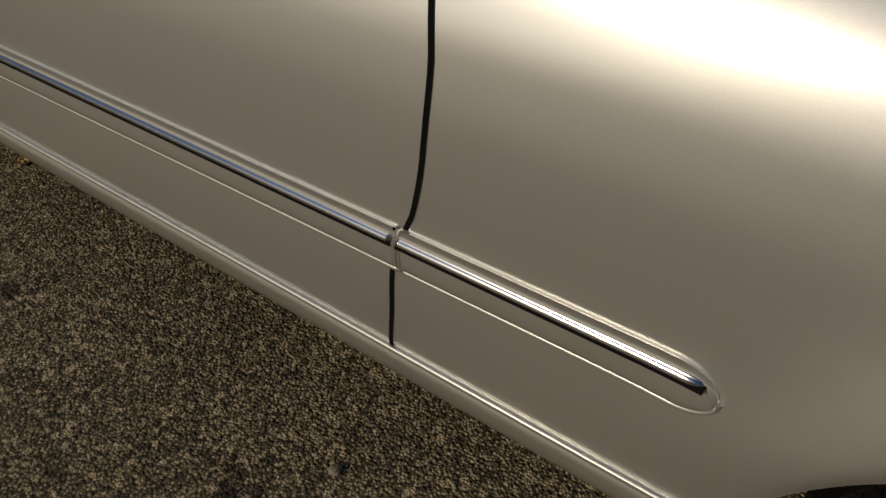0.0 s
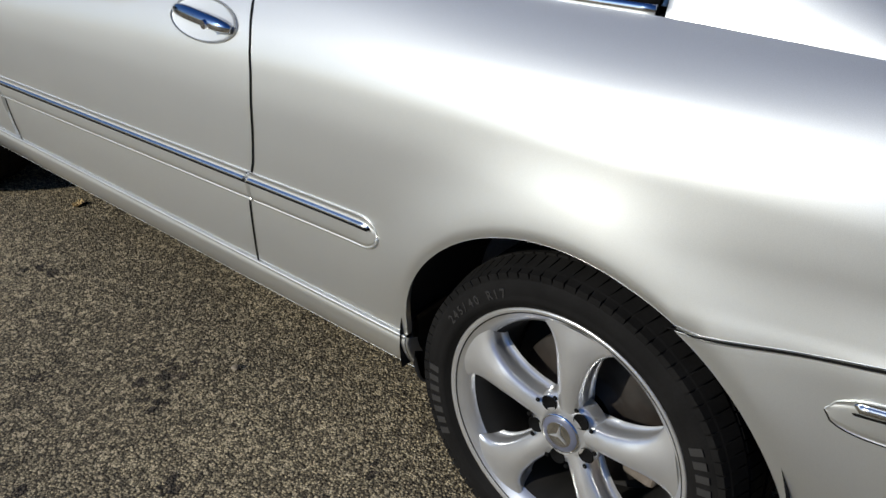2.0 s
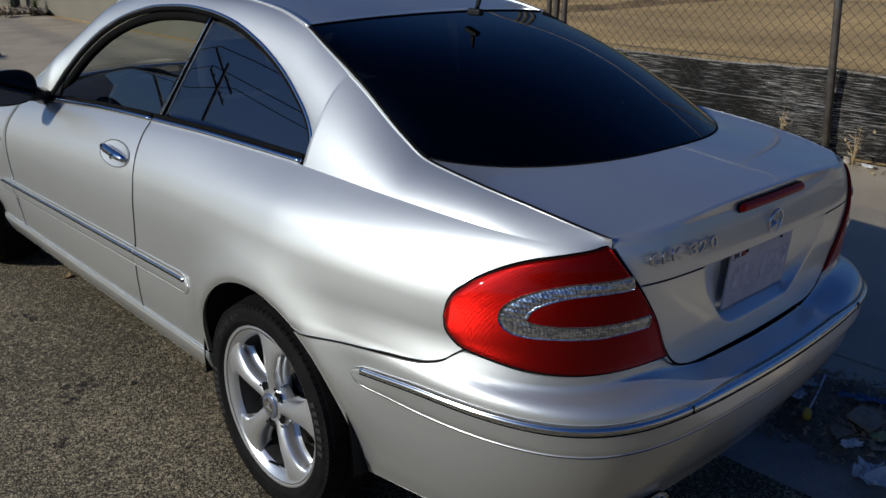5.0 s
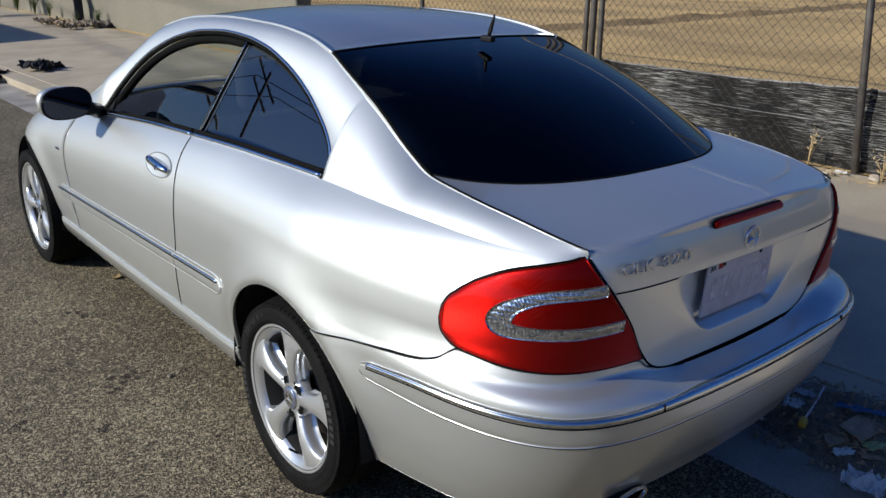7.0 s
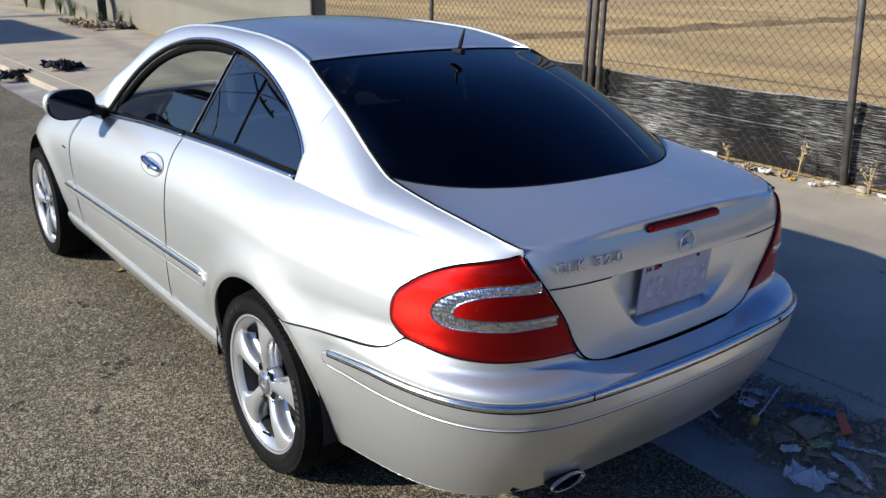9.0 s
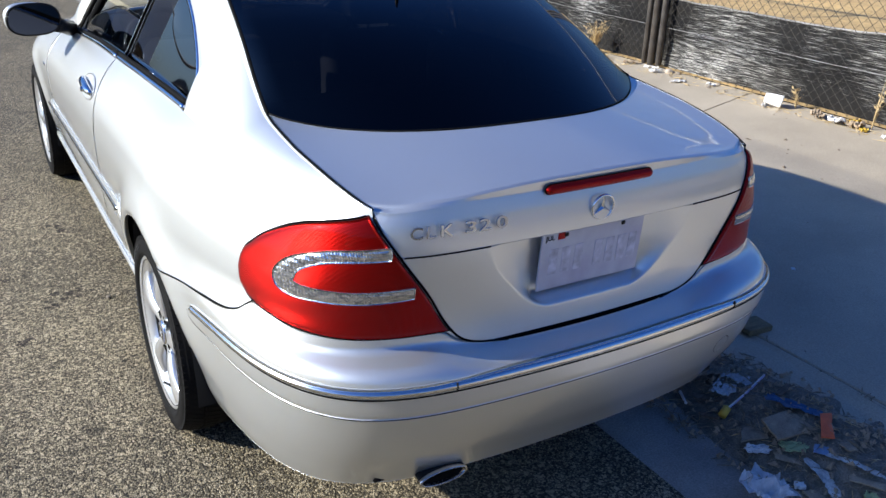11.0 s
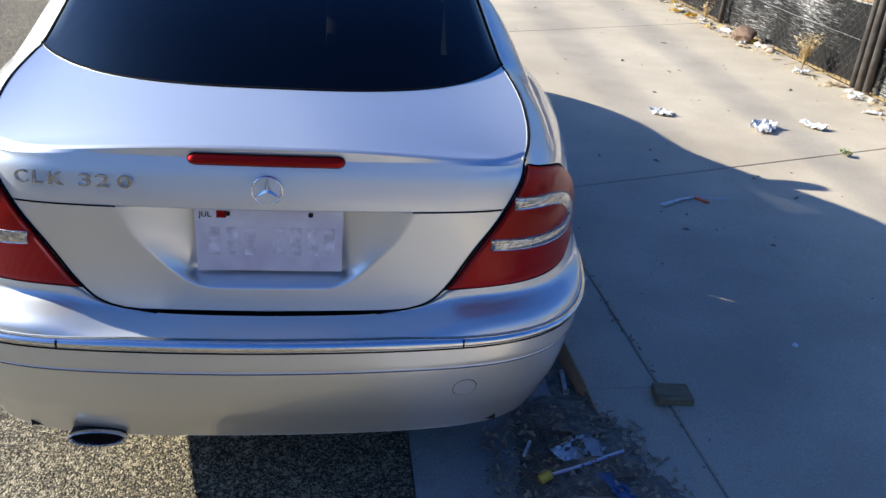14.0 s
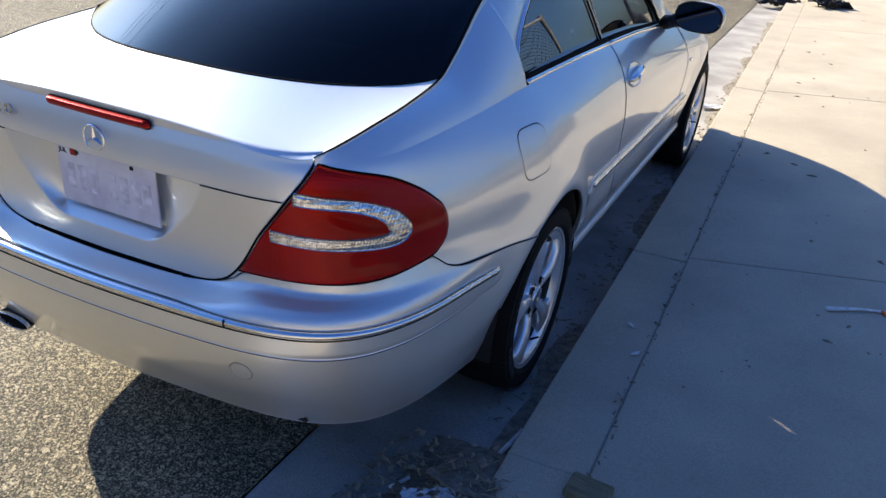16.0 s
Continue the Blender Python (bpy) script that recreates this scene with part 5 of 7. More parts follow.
# Aerial on the roof's back edge.
part("aerial", tube([(0.0, 0.03, 1.354), (0.0, 0.022, 1.382), (0.0, 0.012, 1.407), (0.0, 0.002, 1.434)], [0.011, 0.008, 0.006, 0.003], 10), BLACK, CAR)
part("aerial_foot", block(-0.012, 0.012, 0.005, 0.06, 1.345, 1.366, 0.006, 3), BLACK, CAR)



# Door mirrors.
def door_mirror(s):
    bm = bmesh.new()
    bmesh.ops.create_uvsphere(bm, u_segments=28, v_segments=18, radius=1)
    for v in bm.verts:
        x, y, z = v.co
        k = 0.35 if y < 0 else 1.0
        x = math.copysign(abs(x) ** 0.75, x)
        z = math.copysign(abs(z) ** 0.8, z)
        v.co = (0.112 * x, 0.085 * y * k, 0.068 * z + 0.006 * x * s)
    o = part("door_mirror", bm, PAINT, CAR, "silver door mirror with a black back", True)
    o.matrix_local = Matrix.Translation((s * 0.90, 1.70, 1.012)) @ Matrix.Rotation(radians(-s * 10), 4, "Z")
    rim = []
    for k in range(41):
        a = 2 * math.pi * k / 40
        rim.append((0.106 * math.copysign(abs(math.cos(a)) ** 0.75, math.cos(a)), -0.024, 0.063 * math.copysign(abs(math.sin(a)) ** 0.8, math.sin(a))))
    part("mirror_rim", tube(rim, 0.006, 8, cap=False), BLACK, o)
    bm = bmesh.new()
    vs = [bm.verts.new((p[0] * 0.97, -0.0305, p[2] * 0.97)) for p in rim[:-1]]
    bm.faces.new(vs)
    part("mirror_glass", bm, MIRROR, o)
    part("mirror_foot", tube([(-s * 0.09, 0.0, -0.03), (-s * 0.13, 0.02, -0.045), (-s * 0.17, 0.05, -0.06)], [0.035, 0.03, 0.035], 10), BLACK, o)


door_mirror(1)
door_mirror(-1)


# ---- wheels ----
def wheel_parts(root):
    """A five-spoke alloy wheel, outer face towards +x, centred on the tyre's middle."""
    R = WR
    tread = []
    prof = [(0.228, -0.105), (0.238, -0.113), (0.258, -0.122), (0.283, -0.121), (0.298, -0.114), (0.307, -0.098),
            (R, -0.06), (R + 0.001, 0.0), (R, 0.06), (0.307, 0.098), (0.298, 0.108), (0.286, 0.115), (0.268, 0.1185), (0.263, 0.1172), (0.260, 0.1190), (0.2475, 0.116), (0.243, 0.108), (0.228, 0.105)]
    me = lathe(prof, 96)
    tyre = part("tyre", me, RUBBER, root, "low-profile tyre with dusty sidewall")
    # tread blocks on the shoulder and crown
    verts, faces = [], []
    n = 84
    for k in range(n):
        a0, a1 = 2 * math.pi * (k + 0.07) / n, 2 * math.pi * (k + 0.93) / n
        for xa, xb, ra, rb, sk in ((0.062, 0.112, R + 0.004, 0.303, 0.25), (0.012, 0.056, R + 0.005, R + 0.005, 0.5), (-0.056, -0.012, R + 0.005, R + 0.005, -0.5), (-0.112, -0.062, 0.303, R + 0.004, -0.25)):
            w = 2 * math.pi / n * sk
            b = len(verts)
            for (x, rr, da) in ((xa, ra, 0), (xb, rb, w)):
                for aa in (a0 + da, a1 + da):
                    for dr in (0, -0.012):
                        verts.append((x, (rr + dr) * math.cos(aa), (rr + dr) * math.sin(aa)))
            faces += [(b, b + 2, b + 6, b + 4), (b, b + 4, b + 5, b + 1), (b + 2, b + 3, b + 7, b + 6), (b, b + 1, b + 3, b + 2), (b + 4, b + 6, b + 7, b + 5)]
    tm = bpy.data.meshes.new("tread")
    tm.from_pydata(verts, [], faces)
    bm = bmesh.new()
    bm.from_mesh(tm)
    bmesh.ops.recalc_face_normals(bm, faces=bm.faces)
    bm.to_mesh(tm)
    bm.free()
    tagged(part("tread", tm, RUBBER, tyre), kind="stuff")
    # raised maker's marks on the sidewall as plain bars, and the size lettering
    for a_mid, count, pitch in ((radians(-72), 7, 0.085), (radians(108), 7, 0.085)):
        for k in range(count):
            a = a_mid + (k - count / 2) * pitch
            bm = block(-0.0008, 0.0008, -0.0065, 0.0065, -0.011, 0.011)
            o = part("sidewall_mark", bm, MARK, tyre)
            o.matrix_local = Matrix.Rotation(a, 4, "X") @ Matrix.Translation((0.1182, 0, 0.272))
    for k, ch in enumerate("245/40 R17"):
        if ch == " ":
            continue
        a = radians(62) - k * 0.062
        o = part("size_letter", lettering(ch, 0.022, 0.0008), MARK, tyre)
        o.matrix_local = Matrix.Rotation(a, 4, "X") @ Matrix.Translation((0.1182, -0.006, 0.262)) @ Matrix.Rotation(radians(90), 4, "Z") @ Matrix.Rotation(radians(90), 4, "X")
    rimp = [(0.2045, 0.080), (0.208, 0.088), (0.2195, 0.099),
            (0.229, 0.1045), (0.236, 0.110), (0.2395, 0.1075), (0.238, 0.10)]
    rim = part("rim", lathe(rimp, 96), ALLOY, root, "silver alloy rim")
    part("barrel", lathe([(0.19, -0.10), (0.221, -0.106), (0.226, -0.108), (0.214, -0.09), (0.195, -0.05), (0.185, 0.0), (0.196, 0.06), (0.2045, 0.080)], 72), SHADED_DUST, rim, "dusty inner barrel with shade in its colour")
    part("dust_shield", lathe([(0.0005, -0.03), (0.184, -0.03)], 40), DARK, root)
    half = spline((0.03, 0.025), (0.06, 0.025), (0.09, 0.0245), (0.12, 0.027), (0.15, 0.0325), (0.18, 0.043), (0.20, 0.058), (0.218, 0.084))
    face = spline((0.03, 0.092), (0.06, 0.097), (0.10, 0.105), (0.14, 0.109), (0.18, 0.108), (0.22, 0.1015))
    HUB = Matrix.Translation((0.019, 0, 0))
    rs, us = np.linspace(0.034, 0.2205, 30), np.linspace(-1, 1, 21)
    for k in range(5):
        a = 2 * math.pi * k / 5
        P = np.zeros((30, 21, 3))
        for i, rr in enumerate(rs):
            h = float(half(rr))
            for j, u in enumerate(us):
                side = max(0.0, (abs(u) - 0.72) / 0.28)
                w = math.copysign(min(abs(u) / 0.80, 1.0), u)
                x = float(face(rr)) - 0.013 * w * w - 0.045 * side ** 2
                ang = h * w * (1 - 0.10 * side) / rr
                ang = max(-0.628, min(0.628, ang))
                P[i, j] = (x, rr * math.sin(a + ang), rr * math.cos(a + ang))
        part("spoke", sheet(P, "cd", 0.03, 0.001, centre=(-0.3, 0, 0)), ALLOY, rim)
    hub = lathe([(0.072, 0.035), (0.071, 0.058), (0.066, 0.067), (0.050, 0.073), (0.040, 0.0775), (0.0395, 0.074)], 60)
    hub_ob = part("hub", hub, ALLOY, rim)
    hub_ob.matrix_local = HUB
    for k in range(5):
        a = 2 * math.pi * (k + 0.5) / 5
        pocket = part("bolt_hole", lathe([(0.0003, 0.0740), (0.0135, 0.0743), (0.0142, 0.0765), (0.0155, 0.0745)], 24), SEAM, rim)
        pocket.matrix_local = HUB @ Matrix.Translation((0.0, 0.0555 * math.sin(a), 0.0555 * math.cos(a)))
        bolt = part("wheel_bolt", lathe([(0.0003, 0.0765), (0.0075, 0.0765), (0.0085, 0.070)], 6), ALLOY, rim)
        bolt.matrix_local = pocket.matrix_local.copy()
        for d in (-0.36, 0.36):
            pin = part("bolt_hole", lathe([(0.0003, 0.0838), (0.0042, 0.0836), (0.0044, 0.082)], 14), SEAM, rim)
            aa = 2 * math.pi * k / 5 + d * 0.9
            pin.matrix_local = HUB @ Matrix.Translation((-0.006, 0.068 * math.sin(aa), 0.068 * math.cos(aa)))
    cap = part("centre_cap", lathe([(0.0003, 0.0845), (0.022, 0.0838), (0.0235, 0.0842), (0.0245, 0.0835)], 40), CHROME, rim, "silver centre cap with a dark ring")
    cap.matrix_local = HUB
    part("cap_ring", lathe([(0.0245, 0.0838), (0.034, 0.0822), (0.0355, 0.080)], 40), BLUE, cap)
    part("cap_edge", lathe([(0.0352, 0.0815), (0.0375, 0.081), (0.0385, 0.076)], 40), CHROME, cap)
    for k in range(3):
        bm = bmesh.new()
        a = radians(120 * k)
        vs = [bm.verts.new((0.0855, 0.021 * math.sin(a), 0.021 * math.cos(a))), bm.verts.new((0.0855, 0.004 * math.sin(a + 1.05), 0.004 * math.cos(a + 1.05))),
              bm.verts.new((0.0875, 0, 0)), bm.verts.new((0.0855, 0.004 * math.sin(a - 1.05), 0.004 * math.cos(a - 1.05)))]
        bm.faces.new((vs[0], vs[1], vs[2]))
        bm.faces.new((vs[0], vs[2], vs[3]))
        part("cap_arm", bm, ALLOY, cap)
    part("brake_disc", lathe([(0.06, 0.03), (0.075, 0.012), (0.085, 0.010), (0.145, 0.010), (0.147, 0.006), (0.147, -0.012), (0.08, -0.014)], 60), IRON, root)
    bm = block(0.012, 0.045, -0.05, 0.05, 0.10, 0.165, 0.012, 3)
    cal = part("caliper", bm, material("caliper_cast", (0.20, 0.17, 0.14), 0.55, 0.3, spread=0.3, scale=30) if "caliper_cast" not in bpy.data.materials else bpy.data.materials["caliper_cast"], root)
    cal.matrix_local = Matrix.Rotation(radians(-95), 4, "X")
    v = part("valve", tube([(0.085, 0.02, -0.20), (0.098, 0.018, -0.188), (0.112, 0.015, -0.176)], [0.005, 0.004, 0.004], 8), BLACK, rim)


wheel = new("wheel")
wheel.parent = CAR
wheel_parts(wheel)
spin = [-5, 10, 20, 55]
for k, (sx, y, track) in enumerate(((-1, 0.0, 0.723), (1, 0.0, 0.723), (-1, FRONT_AXLE, 0.732), (1, FRONT_AXLE, 0.732))):
    m = Matrix.Translation((sx * track, y, WZ)) @ Matrix.Rotation(math.pi if sx < 0 else 0, 4, "Z") @ Matrix.Rotation(radians(spin[k]), 4, "X")
    if k == 0:
        wheel.matrix_basis = m
    else:
        copy_thing(wheel, m).parent = CAR


# ---- cabin ----
def seat(x, y, rear=False):
    o = part("seat_back" if not rear else "rear_seat_back", block(x - 0.24, x + 0.24, y - 0.07, y + 0.07, 0.42, 1.02 if not rear else 0.93, 0.05, 3), TRIM, CAR, smooth=True)
    if not rear:
        part("headrest", block(x - 0.13, x + 0.13, y - 0.09, y - 0.005, 1.045, 1.225, 0.04, 4), TRIM, o, smooth=True)
        for d in (-0.05, 0.05):
            part("headrest_post", tube([(x + d, y - 0.045, 1.0), (x + d, y - 0.045, 1.07)], 0.006, 8), CHROME, o)
    else:
        part("headrest", block(x - 0.12, x + 0.12, y - 0.06, y + 0.03, 0.93, 1.06, 0.04, 4), TRIM, o, smooth=True)
    part("seat_cushion", block(x - 0.24, x + 0.24, y + 0.06, y + 0.5, 0.36, 0.5, 0.05, 3), TRIM, o, smooth=True)


seat(-0.36, 0.95)
seat(0.36, 0.95)
seat(-0.34, 0.22, True)
seat(0.34, 0.22, True)
dash = part("dashboard", block(-0.62, 0.62, 1.78, 2.15, 0.62, 0.955, 0.05, 3), DASH, CAR, smooth=True)
part("instrument_hood", block(-0.52, -0.22, 1.70, 1.9, 0.90, 0.99, 0.035, 3), DASH, dash, smooth=True)
sw = part("steering_wheel", lathe([(0.185 + 0.014 * math.cos(a), 0.014 * math.sin(a)) for a in np.linspace(0, 2 * math.pi, 11)], 40, "y"), DASH, CAR)
sw.matrix_local = Matrix.Translation((-0.37, 1.55, 0.87)) @ Matrix.Rotation(radians(-25), 4, "X")
part("steering_boss", block(-0.08, 0.08, -0.02, 0.03, -0.06, 0.06, 0.02, 3), DASH, sw)
for s in (1, -1):
    part("door_trim", block(min(s * 0.66, s * 0.70), max(s * 0.66, s * 0.70), 0.4, 1.8, 0.3, 0.955, 0.02), TRIM, CAR)
    part("belt_guide", tube([(s * 0.60, 0.70, 1.0), (s * 0.58, 0.78, 1.02)], 0.012, 8), CHROME, CAR)
part("interior_mirror", block(-0.12, 0.12, 1.50, 1.53, 1.24, 1.30, 0.012, 3), DASH, CAR)
part("roof_lining", sheet(across(lambda w: 0.2, lambda w: 1.5, 12, 13, lambda w, y: over(w, y) - 0.03, lambda y: float(ditch_x(y)) - 0.01), "", flip=True), TRIM, CAR)
part("parcel_shelf", block(-0.55, 0.55, -0.55, 0.16, 0.935, 0.95, 0.005), DASH, CAR)


# ---- fence and lot ----
WIRE = material("dull_wire", (0.030, 0.025, 0.019), 0.75, 0.0, spread=0.25, scale=8)
POSTM = material("weathered_post", (0.12, 0.11, 0.098), 0.6, 0.4, spread=0.3, scale=14, second=(0.1, 0.08, 0.065), second_scale=9)
FX, POSTS = 4.0, [-4.6, -2.05, 0.53, 2.95, 5.5, 8.2]
fence = thing("fence", pose(FX, 0, 0), "tall chain-link fence with steel posts", "fence")


def base_z(y):
    return 0.17 + 0.012 * noise.noise((0, y * 0.7, 0))


for y in POSTS:
    lean = 0.012 * noise.noise((y, 3, 1))
    tip = 0.10 if y == 0.53 else 0.0  # one post leans along the fence
    part("post", tube([(0, y, -0.1), (lean, y + lean + tip, 1.3), (lean * 2, y + lean * 2.5 + 2 * tip, 2.65)], 0.026, 14), POSTM, fence)
for dy, r in ((0.095, 0.030), (0.175, 0.024)):
    part("post", tube([(0.0, 2.95 + dy, -0.1), (0.01, 2.95 + dy, 2.65)], r, 14), POSTM, fence)
part("top_rail", tube([(0, -4.6, 2.6), (0, 8.2, 2.6)], 0.021, 10), GALV, fence)
# woven wire: two crossing families of slanting wires
CELL, ZA, ZB, YA, YB = 0.082, 0.19, 2.58, -4.6, 8.2
verts, faces = [], []
for sgn in (1, -1):
    k = int((YB - YA + ZB - ZA) / CELL) + 2
    for i in range(k):
        c = YA - (ZB - ZA if sgn > 0 else 0) + i * CELL
        t0, t1 = 0.0, ZB - ZA
        ya, yb = c, c + sgn * (ZB - ZA)
        if sgn > 0:
            t0, t1 = max(0, YA - ya), min(ZB - ZA, YB - ya)
        else:
            t0, t1 = max(0, ya - YB), min(ZB - ZA, ya - YA)
        if t1 - t0 < 0.05:
            continue
        n = max(2, int((t1 - t0) / 0.35))
        prev = None
        for j in range(n + 1):
            t = t0 + (t1 - t0) * j / n
            y, z = ya + sgn * t, ZA + t
            x = 0.035 + 0.002 * sgn + 0.012 * noise.noise((y * 0.6, z * 0.8, 5))
            b = len(verts)
            for dx, dy in ((0.0024, 0.0), (-0.0013, 0.0023), (-0.0013, -0.0023)):
                verts.append((x + dx, y + dy, z))
            if prev is not None:
                for m in range(3):
                    faces.append((prev + m, prev + (m + 1) % 3, b + (m + 1) % 3, b + m))
            prev = b
me = bpy.data.meshes.new("wire_mesh")
me.from_pydata(verts, [], faces)
w = part("wire_mesh", me, WIRE, fence, "diamond mesh of galvanised wire")
tagged(w, kind="stuff")
for z in (0.52, 1.55):
    part("tie_wire", tube([(0.03, y, z + 0.01 * noise.noise((y, z, 0))) for y in np.linspace(-4.6, 8.2, 40)], 0.002, 5), GALV, fence)

# Ground screen tied to the foot of the fence, sagging in folds.
ny, nz = 420, 22
screen = np.zeros((ny, nz, 3))
for i, y in enumerate(np.linspace(-4.6, 8.2, ny)):
    top = 0.79 + 0.035 * noise.noise((y * 0.9, 0, 2)) - 0.03 * abs(math.sin((y - 0.53) * math.pi / 2.5)) + 0.012 * noise.noise((y * 5, 0, 3))
    for k, t in enumerate(np.linspace(0, 1, nz)):
        z = base_z(y) - 0.02 + (top - base_z(y)) * t
        fold = 0.035 * noise.noise((y * 1.2, z * 3, 7)) + 0.014 * noise.noise((y * 2.0, z * 16, 9)) + 0.006 * noise.noise((y * 9, z * 30, 4))
        screen[i, k] = (FX + 0.085 + fold + 0.02 * t, y, z)
HEM = material("bleached_hem", (0.42, 0.40, 0.36), 0.85, spread=0.5, scale=3, second=(0.06, 0.055, 0.05), second_scale=1.1, second_mix=0.5)
ground_screen = thing("ground_screen", pose(FX, 1.8, 0.17), "black woven ground screen bleached in streaks along the fence foot", "screen")
local = screen - np.array([FX, 1.8, 0.17])
part("cloth", sheet(local, "", flip=False), SCREEN, ground_screen)
part("hem", tube(local[::3, -1], 0.011, 6, 0.6), HEM, ground_screen, "sun-bleached hem")
for y in np.arange(-4.4, 8.2, 0.43):
    k = int((y + 4.6) / 12.8 * (ny - 1))
    c = local[k, -2]
    part("tie", tube([(c[0] - 0.02, c[1], c[2] + 0.02), (c[0] - 0.055, c[1] + 0.004, c[2] + 0.01), (c[0] - 0.02, c[1] + 0.008, c[2] - 0.012)], 0.003, 6), BLACK, ground_screen)

# Far concrete wall along the pavement, with an upright pole before it.
wall = part("wall_north", block(4.15, 4.40, 8.5, 48, -0.2, 1.35, 0.02), WALLC)
tagged(wall, "grey rendered concrete boundary wall", "wall", kind="structure")
pole = part("steel_pole", tube([(3.93, 17.3, 0.05), (3.93, 17.3, 4.8)], 0.09, 14), material("pole_paint", (0.05, 0.06, 0.09), 0.5, 0.3, spread=0.3, scale=6))
tagged(pole, "dark painted steel pole before the wall", "pole")

# ---- litter ----
PAPER = material("paper", (0.75, 0.74, 0.71), 0.8, spread=0.2, scale=40, second=(0.55, 0.53, 0.5), second_scale=30)
CARD = material("brown_card", (0.334, 0.254, 0.167), 0.85, spread=0.25, scale=25, fine=0.15, bump=0.4, bump_scale=150)
TWIG = material("twigs", (0.216, 0.169, 0.115), 0.9, spread=0.4, scale=60)
STRAW = material("dry_grass", (0.525, 0.388, 0.188), 0.9, spread=0.3, scale=30)
ORANGE = material("orange_plastic", (0.75, 0.13, 0.03), 0.45, spread=0.12, scale=40)
GREENP = material("green_card", (0.42, 0.45, 0.2), 0.7, spread=0.2, scale=40)
BLUEP = material("blue_plastic", (0.03, 0.08, 0.20), 0.4, spread=0.2, scale=40)
VIOLET = material("violet_plastic", (0.45, 0.38, 0.62), 0.35, spread=0.15, scale=60)
YELLOW = material("yellow_plastic", (0.65, 0.42, 0.05), 0.5, spread=0.2, scale=50)
FILM = material("clear_film", (0.80, 0.82, 0.84), 0.25, alpha=0.45, spread=0.15, scale=60, bump=0.6, bump_scale=90)
SOIL = material("gutter_soil", (0.20, 0.17, 0.13), 0.95, spread=0.4, scale=30, fine=0.3, fine_scale=200, bump=0.8, bump_scale=150)
STONE = material("rubble", (0.36, 0.3, 0.23), 0.9, spread=0.3, scale=18, bump=0.5, bump_scale=80, random=0.35)
rng = random.Random(4)


def scrap(name, mat, x, y, z, sx, sy, crumple, thick, turn, label, category, group="", tilt=0.0):
    """A crumpled sheet: a grid heaved by noise, with thickness."""
    n = 9
    seed = rng.random() * 50
    bm = bmesh.new()
    g = []
    for k in (0, 1):
        layer = []
        for i in range(n):
            row = []
            for j in range(n):
                u, v = i / (n - 1) - 0.5, j / (n - 1) - 0.5
                edge = (1 + 0.45 * noise.noise((u * 4 + seed, v * 4, 2))) * (1 - 0.5 * (abs(u) * abs(v)) ** 0.5)
                h = crumple * (0.5 + 0.5 * noise.noise((u * 3.2 + seed, v * 3.2, seed))) + 0.6 * crumple * noise.noise((u * 9, v * 9, seed))
                row.append(bm.verts.new((u * sx * edge, v * sy * edge, max(h, 0.001) + k * thick)))
            layer.append(row)
        g.append(layer)
    for i in range(n - 1):
        for j in range(n - 1):
            bm.faces.new((g[1][i][j], g[1][i + 1][j], g[1][i + 1][j + 1], g[1][i][j + 1]))
            bm.faces.new((g[0][i][j], g[0][i][j + 1], g[0][i + 1][j + 1], g[0][i + 1][j]))
    for i in range(n - 1):
        bm.faces.new((g[0][i][0], g[0][i + 1][0], g[1][i + 1][0], g[1][i][0]))
        bm.faces.new((g[0][i][n - 1], g[1][i][n - 1], g[1][i + 1][n - 1], g[0][i + 1][n - 1]))
        bm.faces.new((g[0][0][i], g[1][0][i], g[1][0][i + 1], g[0][0][i + 1]))
        bm.faces.new((g[0][n - 1][i], g[0][n - 1][i + 1], g[1][n - 1][i + 1], g[1][n - 1][i]))
    o = part(name, bm, mat)
    o.matrix_world = pose(x, y, z, tilt, 0, turn)
    return tagged(o, label, category, group)


def stone(x, y, z, r, label="pale broken stone at the fence foot", squash=0.7, mat=None):
    bm = bmesh.new()
    bmesh.ops.create_icosphere(bm, subdivisions=2, radius=1)
    sd = rng.random() * 90
    for v in bm.verts:
        k = 1 + 0.35 * noise.noise(v.co * 1.1 + Vector((sd, 0, 0)))
        v.co = Vector((v.co.x * r * k * 1.2, v.co.y * r * k, v.co.z * r * k * squash))
    o = part("stone", bm, mat or STONE)
    o.matrix_world = pose(x, y, z + r * squash * 0.7, 0, 0, rng.random() * 360)
    return tagged(o, label, "stone", "stones along the fence")


# heap of rubbish in the gutter behind the car
def heap_z(x, y):
    """The heap buries the step of the kerb and thins out on the pavement."""
    w = max(0.0, 1 - ((y + 0.98) / 0.56) ** 2) ** 0.5
    e = x - float(kerb_x(y)) + 0.05 * noise.noise((x * 5, y * 5, 1))
    up = min(1.0, max(0.0, (e + 0.33) / 0.30))
    up = up * up * (3 - 2 * up)
    top = 0.098 + 0.034 * e - (0.30 + 0.25 * noise.noise((x * 9, y * 9, 4))) * max(0.0, e - 0.02 + 0.05 * noise.noise((x * 16, y * 16, 8)))
    return w * up * top


def lie(x, y):
    """Where a thing comes to rest on the slope of the heap."""
    p = Vector((x, y, 0.0))
    for _ in range(4):
        f = heap_z(p.x, p.y) / 1.6
        p = Vector((x + (-0.4 - x) * f, y + (-2.58 - y) * f, 0))
    return p.x, p.y, heap_z(p.x, p.y)


